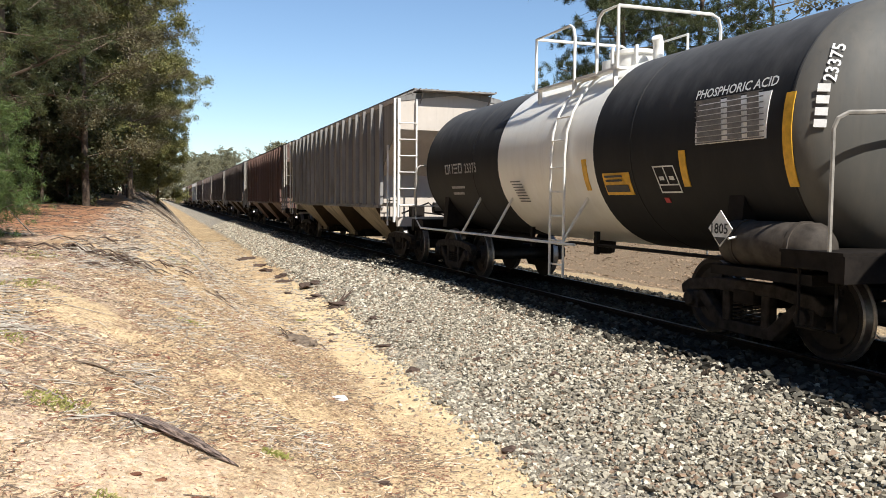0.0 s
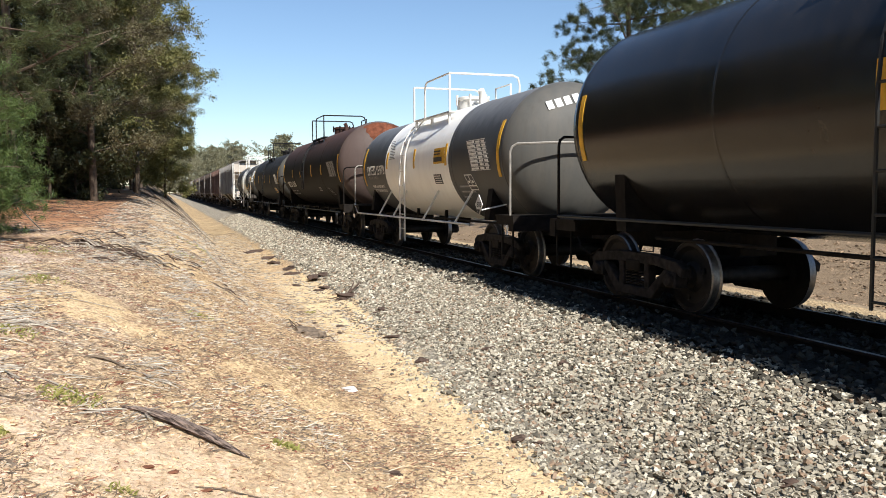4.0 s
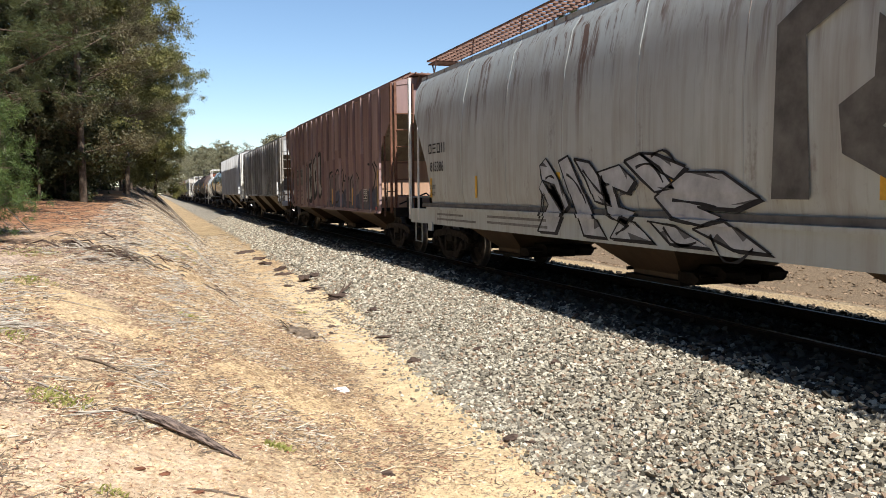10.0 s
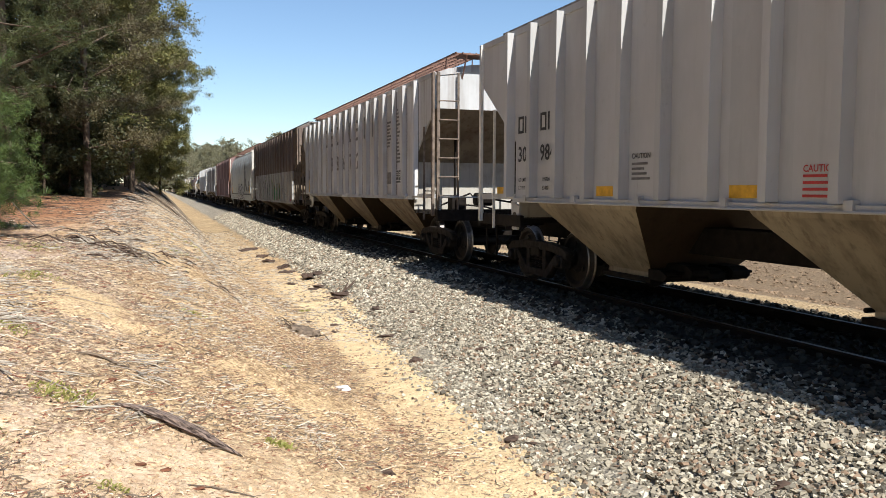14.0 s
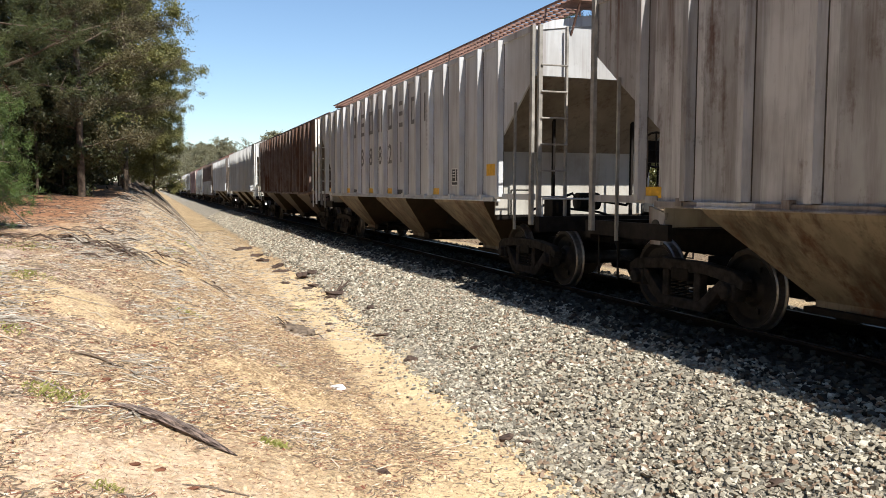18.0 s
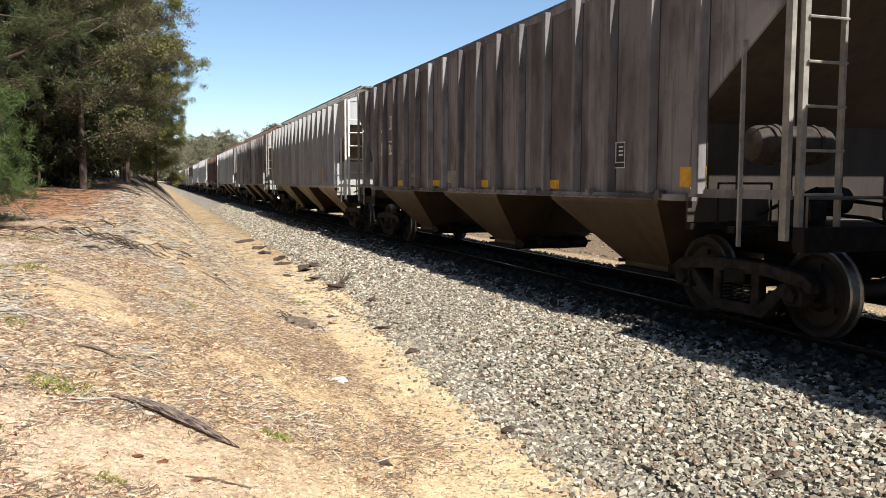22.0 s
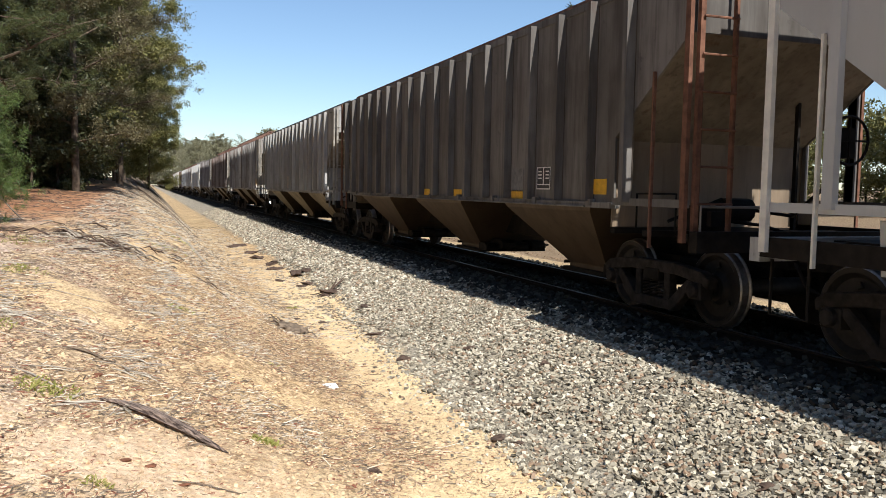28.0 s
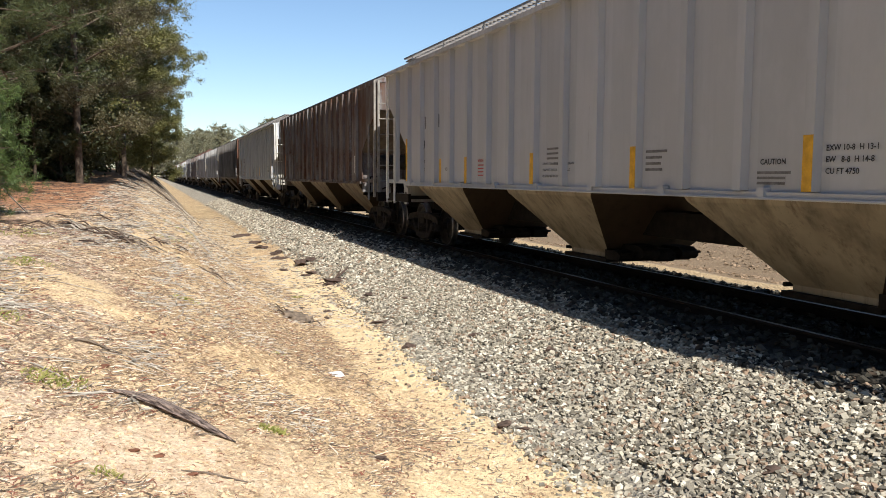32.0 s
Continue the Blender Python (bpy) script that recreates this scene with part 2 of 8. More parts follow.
def ground_material():
    n = Nodes("ground_earth", 0.95)
    n.dull(0.1)
    tc = n.add("TexCoord")
    pos = tc.outputs["Object"]
    sep = n.add("SeparateXYZ", Vector=pos)
    x, y = sep.outputs["X"], sep.outputs["Y"]
    big = n.noise(pos, 0.55, 5.0, 0.6)
    mid = n.noise(pos, 3.0, 5.0, 0.65)
    fine = n.noise(pos, 26.0, 5.0, 0.75)
    lumpy = n.noise(pos, 11.0, 6.0, 0.72)
    crumb = n.add("TexVoronoi", Vector=pos, Scale=27.0)
    # dry litter on the bank: sandy loam, bleached chips, dark rotted bits
    soil = n.mix(n.ramp(mid, 0.35, 0.65), (0.53, 0.365, 0.195), (0.69, 0.505, 0.295))
    soil = n.mix(n.math("MULTIPLY", n.ramp(big, 0.52, 0.68), 0.7), soil, (0.42, 0.26, 0.145))
    crest = n.ramp(n.math("MULTIPLY", x, -1.0), -0.2, 1.1)
    drift = n.math("MULTIPLY", crest, n.ramp(n.noise(pos, 1.3, 5.0, 0.7), 0.38, 0.56))
    soil = n.mix(n.math("MULTIPLY", drift, 0.8), soil, (0.66, 0.53, 0.445))
    soil = n.mix(n.math("MULTIPLY", n.ramp(lumpy, 0.53, 0.60), 0.85), soil, (0.76, 0.59, 0.37))
    soil = n.mix(n.math("MULTIPLY", n.ramp(n.math("MULTIPLY", lumpy, -1.0), -0.46, -0.40), 0.8), soil, (0.25, 0.155, 0.09))
    soil = n.mix(n.math("MULTIPLY", n.ramp(fine, 0.53, 0.60), 0.8), soil, (0.17, 0.105, 0.066))
    soil = n.mix(n.math("MULTIPLY", n.ramp(crumb.outputs["Distance"], 0.42, 0.62), 0.5), soil, (0.17, 0.105, 0.065))
    gold = n.math("MULTIPLY", n.ramp(n.noise(pos, 0.75, 6.0, 0.7), 0.52, 0.60), 0.75)
    soil = n.mix(gold, soil, n.mix(n.ramp(fine, 0.45, 0.6), (0.78, 0.58, 0.33), (0.45, 0.30, 0.165)))
    # reddish pine straw under the trees
    edge = n.math("ADD", y, n.math("MULTIPLY", n.math("SUBTRACT", big, 0.5), 9.0))
    wood = n.math("MULTIPLY", n.ramp(edge, 12.5, 16.0), n.ramp(n.math("MULTIPLY", x, -1.0), 0.2, 1.6))
    soil = n.mix(wood, soil, n.mix(n.ramp(lumpy, 0.4, 0.62), (0.25, 0.115, 0.06), (0.44, 0.235, 0.125)))
    # shaded brown duff farther along the cutting
    duff = n.math("MULTIPLY", n.math("MULTIPLY", n.ramp(y, 22.0, 42.0), 0.75), n.ramp(n.noise(pos, 0.9, 5.0, 0.7), 0.25, 0.60))
    soil = n.mix(duff, soil, n.mix(n.ramp(mid, 0.35, 0.65), (0.19, 0.140, 0.080), (0.40, 0.310, 0.185)))
    # the washed sandy path in the ditch
    reach = n.math("ADD", 2.24, n.math("MULTIPLY", n.ramp(y, 8.0, 13.0), 0.24))
    reach = n.math("SUBTRACT", reach, n.math("MULTIPLY", n.math("MAXIMUM", n.math("SUBTRACT", 6.4, y), 0.0), 0.55))
    wander = n.math("ADD", n.math("SUBTRACT", x, reach), n.math("MULTIPLY", n.math("SUBTRACT", n.noise(pos, 1.1, 6.0, 0.7), 0.5), 0.9))
    left = n.ramp(wander, -0.16, 0.10)
    sand_col = n.mix(n.ramp(mid, 0.38, 0.64), (0.84, 0.65, 0.39), (0.70, 0.51, 0.295))
    sand_col = n.mix(n.math("MULTIPLY", n.ramp(n.noise(pos, 1.9, 6.0, 0.75), 0.56, 0.66), 0.7), sand_col, (0.50, 0.36, 0.215))
    sand_col = n.mix(n.math("MULTIPLY", n.ramp(fine, 0.54, 0.64), 0.65), sand_col, (0.30, 0.21, 0.125))
    sand_col = n.mix(n.math("MULTIPLY", n.ramp(n.noise(pos, 70.0, 3.0, 0.7), 0.56, 0.63), 0.5), sand_col, (0.24, 0.17, 0.105))
    away = n.ramp(n.math("MULTIPLY", y, -1.0), -25.0, -17.0)
    patch = n.math("MULTIPLY", n.math("MULTIPLY", left, away), n.ramp(n.noise(pos, 1.6, 6.0, 0.75), 0.33, 0.43))
    # more bare sand close to the lens, and a pale bare patch on the bank
    bare = n.math("MULTIPLY", n.ramp(n.math("MULTIPLY", y, -1.0), -5.9, -5.2), n.ramp(n.noise(pos, 1.4, 6.0, 0.7), 0.40, 0.54))
    pale = n.mix(n.ramp(lumpy, 0.40, 0.6), (0.66, 0.46, 0.30), (0.84, 0.65, 0.46))
    c = n.mix(n.math("MULTIPLY", bare, 0.85), soil, n.mix(n.ramp(x, 0.3, 1.3), pale, sand_col))
    c = n.mix(patch, c, sand_col)
    # dusty fines under the ballast
    gx = n.math("ADD", sep.outputs["X"], n.math("MULTIPLY", n.math("SUBTRACT", n.noise(pos, 1.2, 6.0, 0.7), 0.5), 0.6))
    stones = n.add("TexVoronoi", Vector=pos, Scale=20.0)
    grav = n.mix(stones.outputs["Color"], (0.20, 0.175, 0.135), (0.46, 0.41, 0.33))
    inside = n.math("MULTIPLY", n.ramp(n.math("SUBTRACT", gx, n.math("MULTIPLY", n.ramp(y, 9.0, 16.0), 0.5)), 2.98, 3.20), n.ramp(n.math("MULTIPLY", gx, -1.0), -9.8, -9.5))
    # fines of the track bed are darkened to deepen the train's shade
    bed_shade = n.math("MULTIPLY", n.ramp(gx, 4.75, 5.15), n.ramp(n.math("MULTIPLY", gx, -1.0), -8.9, -8.5))
    grav = n.mix(n.math("MULTIPLY", bed_shade, 0.93), grav, (0.020, 0.017, 0.014))
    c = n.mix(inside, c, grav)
    # brown mulch beyond the track
    far = n.ramp(gx, 9.4, 9.8)
    mulch = n.mix(n.ramp(fine, 0.35, 0.7), (0.125, 0.087, 0.056), (0.33, 0.243, 0.155))
    strip = n.math("MULTIPLY", n.ramp(gx, 8.6, 8.8), n.ramp(n.math("MULTIPLY", gx, -1.0), -9.75, -9.4))
    c = n.mix(strip, c, n.mix(n.ramp(fine, 0.42, 0.62), (0.56, 0.42, 0.25), (0.34, 0.24, 0.14)))
    c = n.mix(far, c, mulch)
    h = n.math("ADD", n.math("MULTIPLY", fine, 0.6), n.math("ADD", lumpy, n.math("MULTIPLY", mid, 1.5)))
    h = n.math("ADD", h, n.math("MULTIPLY", inside, n.math("MULTIPLY", stones.outputs["Distance"], 1.5)))
    n.bump(h, 0.9, 0.04)
    return n.colour(c)


M["ground"] = ground_material()


def stone_material(name, k=1.0):
    n = Nodes(name, 0.85)
    n.dull(0.2)
    geo = n.add("NewGeometry")
    r = geo.outputs["Random Per Island"]
    f = n.noise(n.coords(), 60.0)
    c = n.mix(r, tuple(k * v for v in (0.098, 0.086, 0.066)), tuple(k * v for v in (0.485, 0.43, 0.33)))
    c = n.mix(n.math("GREATER_THAN", n.math("FRACT", n.math("MULTIPLY", r, 37.0)), 0.84), c, tuple(k * v for v in (0.58, 0.535, 0.43)))
    c = n.mix(n.math("GREATER_THAN", n.math("FRACT", n.math("MULTIPLY", r, 91.0)), 0.88), c, tuple(k * v for v in (0.27, 0.19, 0.13)))
    c = n.mix(n.math("MULTIPLY", n.ramp(f, 0.45, 0.7), 0.35), c, tuple(k * v for v in (0.13, 0.12, 0.10)))
    n.bump(f, 0.3, 0.004)
    return n.colour(c)


M["stone"] = stone_material("crushed_granite")
# the same granite, its colour darkened for the shade under the train
M["stone_shaded"] = stone_material("shade_darkened_granite", 0.18)


def chip_material():
    n = Nodes("dry_litter", 0.95)
    geo = n.add("NewGeometry")
    r = geo.outputs["Random Per Island"]
    c = n.mix(r, (0.12, 0.074, 0.046), (0.56, 0.415, 0.25))
    c = n.mix(n.math("GREATER_THAN", n.math("FRACT", n.math("MULTIPLY", r, 53.0)), 0.90), c, (0.68, 0.585, 0.45))
    c = n.mix(n.math("GREATER_THAN", n.math("FRACT", n.math("MULTIPLY", r, 131.0)), 0.85), c, (0.20, 0.075, 0.045))
    return n.colour(c)


M["chip"] = chip_material()
M["crumb"] = plain("dry_sand_crumb", (0.60, 0.43, 0.27), 0.95, 0.0, 0.4, 5)
M["mulch"] = plain("brown_mulch", (0.24, 0.17, 0.11), 0.95, 0.0, 0.6, 3)


# ---------------------------------------------------------------- mesh helpers
def box(bm, x0, x1, y0, y1, z0, z1):
    v = [bm.verts.new((x, y, z)) for x in (x0, x1) for y in (y0, y1) for z in (z0, z1)]
    for f in ((0, 1, 3, 2), (4, 6, 7, 5), (0, 4, 5, 1), (2, 3, 7, 6), (0, 2, 6, 4), (1, 5, 7, 3)):
        bm.faces.new([v[i] for i in f])
    return v


def prism(bm, poly, axis, a, b):
    """A closed slab: poly is a loop of 2D points in the plane across the axis, drawn out from a to b."""
    def at(p, q):
        return {"x": (q, p[0], p[1]), "y": (p[0], q, p[1]), "z": (p[0], p[1], q)}[axis]
    lo = [bm.verts.new(at(p, a)) for p in poly]
    hi = [bm.verts.new(at(p, b)) for p in poly]
    k = len(poly)
    for i in range(k):
        bm.faces.new((lo[i], lo[(i + 1) % k], hi[(i + 1) % k], hi[i]))
    bm.faces.new(lo)
    bm.faces.new(hi[::-1])


def loft(bm, rings, close=True):
    vs = [[bm.verts.new(p) for p in r] for r in rings]
    k = len(rings[0])
    for a, b in zip(vs, vs[1:]):
        for i in range(k):
            bm.faces.new((a[i], a[(i + 1) % k], b[(i + 1) % k], b[i]))
    if close:
        bm.faces.new(vs[0][::-1])
        bm.faces.new(vs[-1])
    return vs


def tube(bm, pts, r, n=6):
    """A round bar along a line of points; r is one radius or one for each point."""
    pts = [Vector(p) for p in pts]
    rs = r if isinstance(r, (list, tuple)) else [r] * len(pts)
    rings, side = [], None
    for i, p in enumerate(pts):
        d = (pts[min(i + 1, len(pts) - 1)] - pts[max(i - 1, 0)]).normalized()
        if side is None or abs(side.dot(d)) > 0.95:
            side = d.orthogonal().normalized()
        side = (side - d * side.dot(d)).normalized()
        up = d.cross(side)
        rings.append([p + (side * math.cos(2 * math.pi * j / n) + up * math.sin(2 * math.pi * j / n)) * rs[i] for j in range(n)])
    loft(bm, rings)


def disc_ring(bm, x, profile, n, axis="x", centre=(0, 0)):
    """A lathe: profile is a list of (along, radius)."""
    rings = []
    for a, r in profile:
        ring = []
        for j in range(n):
            c, s = math.cos(2 * math.pi * j / n) * r, math.sin(2 * math.pi * j / n) * r
            ring.append((x + a, centre[0] + c, centre[1] + s) if axis == "x" else (centre[0] + c, x + a, centre[1] + s) if axis == "y" else (centre[0] + c, centre[1] + s, x + a))
        rings.append(ring)
    loft(bm, rings)


def mesh_of(name, build, smooth=False, bevel=0.0):
    bm = bmesh.new()
    build(bm)
    bmesh.ops.recalc_face_normals(bm, faces=bm.faces)
    if bevel:
        bmesh.ops.bevel(bm, geom=list(bm.edges), offset=bevel, segments=1, affect="EDGES", profile=0.5)
    me = bpy.data.meshes.new(name)
    bm.to_mesh(me)
    bm.free()
    if smooth:
        me.shade_smooth()
        me.set_sharp_from_angle(angle=radians(smooth if smooth is not True else 40))
    me.materials.append(M["under"])
    return me


SHARED = {}


def shared(key, build, smooth=False, bevel=0.0):
    """One mesh for all parts that look alike."""
    if key not in SHARED:
        SHARED[key] = mesh_of(key, build, smooth, bevel)
    return SHARED[key]


def put(name, me, mat, parent=None, at=(0, 0, 0), turn=(0, 0, 0), label="", scale=None):
    """Links a mesh as one object, with its own material, under a thing or a part."""
    ob = new(name, me)
    ob.material_slots[0].link = "OBJECT"
    ob.material_slots[0].material = mat
    ob.parent = parent
    ob.location = at
    ob.rotation_euler = [radians(a) for a in turn]
    if scale:
        ob.scale = scale
    if label:
        ob["label"] = label
    return ob


def part(name, build, mat, parent=None, label="", at=(0, 0, 0), smooth=False, bevel=0.0):
    return put(name, mesh_of(name, build, smooth, bevel), mat, parent, at, label=label)


def text_mesh(s, size):
    """Flat letters in the y-z plane that face -x, with the line's left end at y = 0 and y falling to the right."""
    key = ("text", s, size)
    if key in SHARED:
        return SHARED[key]
    cu = bpy.data.curves.new("letters", "FONT")
    cu.body, cu.size, cu.resolution_u, cu.offset = s, size, 2, size * 0.018
    ob = bpy.data.objects.new("letters", cu)
    scene.collection.objects.link(ob)
    dg = bpy.context.evaluated_depsgraph_get()
    me = bpy.data.meshes.new_from_object(ob.evaluated_get(dg))
    bpy.data.objects.remove(ob)
    me.transform(Matrix(((0, 0, -1, 0), (-1, 0, 0, 0), (0, 1, 0, 0), (0, 0, 0, 1))))
    me.materials.clear()
    me.materials.append(M["under"])
    SHARED[key] = me
    return me


def bars_mesh(key, rows):
    """Lines of marks too small to read: rows of (y, z, width, height)."""
    def build(bm):
        for y, z, w, h in rows:
            box(bm, -0.003, 0.0, y - w, y, z, z + h)
    return shared(key, build)


# ---------------------------------------------------------------- trucks
GAUGE = 0.7175
WHEEL_R = 0.457


def wheelset_mesh():
    def build(bm):
        prof = [(-0.05, 0.13), (-0.02, 0.18), (-0.04, 0.34), (-0.068, 0.39), (-0.066, 0.48), (-0.05, 0.483), (-0.035, 0.461), (0.052, 0.457), (0.068, 0.440), (0.066, 0.39), (0.02, 0.34), (0.02, 0.20), (0.07, 0.15)]
        for s in (-1, 1):
            disc_ring(bm, s * 0.725, [(s * o, r) for o, r in prof], 30)
        disc_ring(bm, 0, [(-1.02, 0.075), (-0.80, 0.085), (-0.78, 0.11), (0.78, 0.11), (0.80, 0.085), (1.02, 0.075)], 12)
        # lightening marks on the plates, so that turning shows
        for s in (-1, 1):
            for k in range(3):
                a = 2 * math.pi * k / 3
                y, z = 0.27 * math.cos(a), 0.27 * math.sin(a)
                box(bm, s * 0.775 - 0.012, s * 0.775 + 0.012, y - 0.03, y + 0.03, z - 0.03, z + 0.03)
    return shared("wheelset", build, 35)


def side_frame_mesh():
    def build(bm):
        # arch bar, bow and columns of the cast frame, then the two bearing boxes
        prism(bm, [(-1.12, 0.58), (-0.98, 0.66), (-0.45, 0.72), (0.45, 0.72), (0.98, 0.66), (1.12, 0.58), (1.10, 0.47), (0.95, 0.52), (0.5, 0.58), (-0.5, 0.58), (-0.95, 0.52), (-1.10, 0.47)], "x", -0.07, 0.07)
        prism(bm, [(-0.86, 0.53), (-0.72, 0.55), (-0.36, 0.26), (0.36, 0.26), (0.72, 0.55), (0.86, 0.53), (0.44, 0.13), (-0.44, 0.13)], "x", -0.065, 0.065)
        for s in (-1, 1):
            prism(bm, [(s * 0.25, 0.59), (s * 0.25, 0.25), (s * 0.37, 0.25), (s * 0.37, 0.59)], "x", -0.06, 0.06)
            box(bm, -0.09, 0.09, s * 0.89 - 0.12, s * 0.89 + 0.12, 0.33, 0.53)
            disc_ring(bm, -0.15, [(0, 0.05), (0.0, 0.085), (0.09, 0.095)], 12, "x", (s * 0.89, WHEEL_R - 0.02))
            disc_ring(bm, 0.06, [(0, 0.095), (0.09, 0.085), (0.09, 0.05)], 12, "x", (s * 0.89, WHEEL_R - 0.02))
    return shared("side_frame", build, False, 0.012)


def spring_mesh():
    def build(bm):
        tube(bm, [(0.055 * math.cos(k * 0.785), 0.055 * math.sin(k * 0.785), 0.27 + 0.0052 * k) for k in range(41)], 0.012, 4)
    return shared("spring", build)


def bolster_mesh():
    def build(bm):
        box(bm, -1.08, 1.08, -0.17, 0.17, 0.47, 0.62)
        box(bm, -0.5, 0.5, -0.22, 0.22, 0.58, 0.74)
        for s in (-1, 1):
            box(bm, -0.95, 0.95, s * 0.42 - 0.04, s * 0.42 + 0.04, 0.34, 0.42)
    return shared("bolster", build, False, 0.012)


WHEELSETS = []


def truck(car, y):
    t = put("truck", bolster_mesh(), M["under"], car, (0, y, 0), label="grimy cast steel freight truck")
    for s in (-1, 1):
        put("side_frame", side_frame_mesh(), M["truck"], t, (s * 1.0, 0, 0))
        for y1 in (-0.16, 0.0, 0.16):
            put("spring", spring_mesh(), M["truck"], t, (s * 1.0, y1, 0))
        w = put("wheelset", wheelset_mesh(), M["wheel"], t, (0, s * 0.89, WHEEL_R), label="dark steel wheels with worn bright rims")
        w.data.materials.append(M["tread"]) if len(w.data.materials) < 2 else None
        WHEELSETS.append((w, car, y + s * 0.89, s * 0.89))
    return t


def mark_treads():
    """The rolling band of every wheel is bare bright metal."""
    me = wheelset_mesh()
    for p in me.polygons:
        r = math.hypot(p.center.y, p.center.z)
        if r > WHEEL_R - 0.012 and abs(p.normal.x) < 0.9:
            p.material_index = 1


def coupler_mesh():
    def build(bm):
        box(bm, -0.11, 0.11, 0.0, 0.45, 0.78, 0.98)
        prism(bm, [(-0.13, 0.42), (-0.20, 0.56), (-0.16, 0.72), (-0.02, 0.76), (0.10, 0.66), (0.16, 0.52), (0.14, 0.42)], "z", 0.73, 1.02)
        tube(bm, [(0.24, 0.1, 0.80), (0.26, 0.3, 0.55), (0.20, 0.55, 0.46), (0.12, 0.72, 0.58)], 0.025, 6)
    return shared("coupler", build, False, 0.01)


def ladder(car, name, x, y0, y1, zs, ztop0, ztop1, zbot, mat, out, rungs_at=None):
    """Two stiles and their rungs, on the side of a car (y0 to y1) or, with out as axis, on its end."""
    def build(bm):
        if out == "x":
            box(bm, x - 0.025, x + 0.025, y0 - 0.042, y0 + 0.042, zbot, ztop0)
            box(bm, x - 0.02, x + 0.02, y1 - 0.014, y1 + 0.014, zbot - 0.1, ztop1)
        else:
            box(bm, y0 - 0.030, y0 + 0.030, x - 0.03, x + 0.03, zbot, ztop0)
            box(bm, y1 - 0.016, y1 + 0.016, x - 0.03, x + 0.03, zbot, ztop1)
    key = "ladder%s%.2f%.2f%.2f%.2f%.2f%.2f" % (out, x, y0, y1, ztop0, ztop1, zbot)
    lad = put(name, shared(key, build), mat, car)

    def rung(bm):
        h = abs(y1 - y0) / 2
        if out == "x":
            tube(bm, [(0, -h, 0), (0, -h, 0), (0, h, 0)], 0.014, 6)
        else:
            tube(bm, [(-h, 0, 0), (h, 0, 0)], 0.014, 6)
    rm = shared("rung%s%.2f" % (out, abs(y1 - y0)), rung)
    off = -0.05 * (1 if x < 0 else -1) if out == "x" else 0.05 * (1 if x > 0 else -1)
    for z in zs:
        put("rung", rm, mat, lad, (x + off, (y0 + y1) / 2, z) if out == "x" else ((y0 + y1) / 2, x + off, z))
    return lad


# ---------------------------------------------------------------- covered hopper cars
TOP, INSET, HALF = 8.4, 6.95, 9.35
RIBS = {}


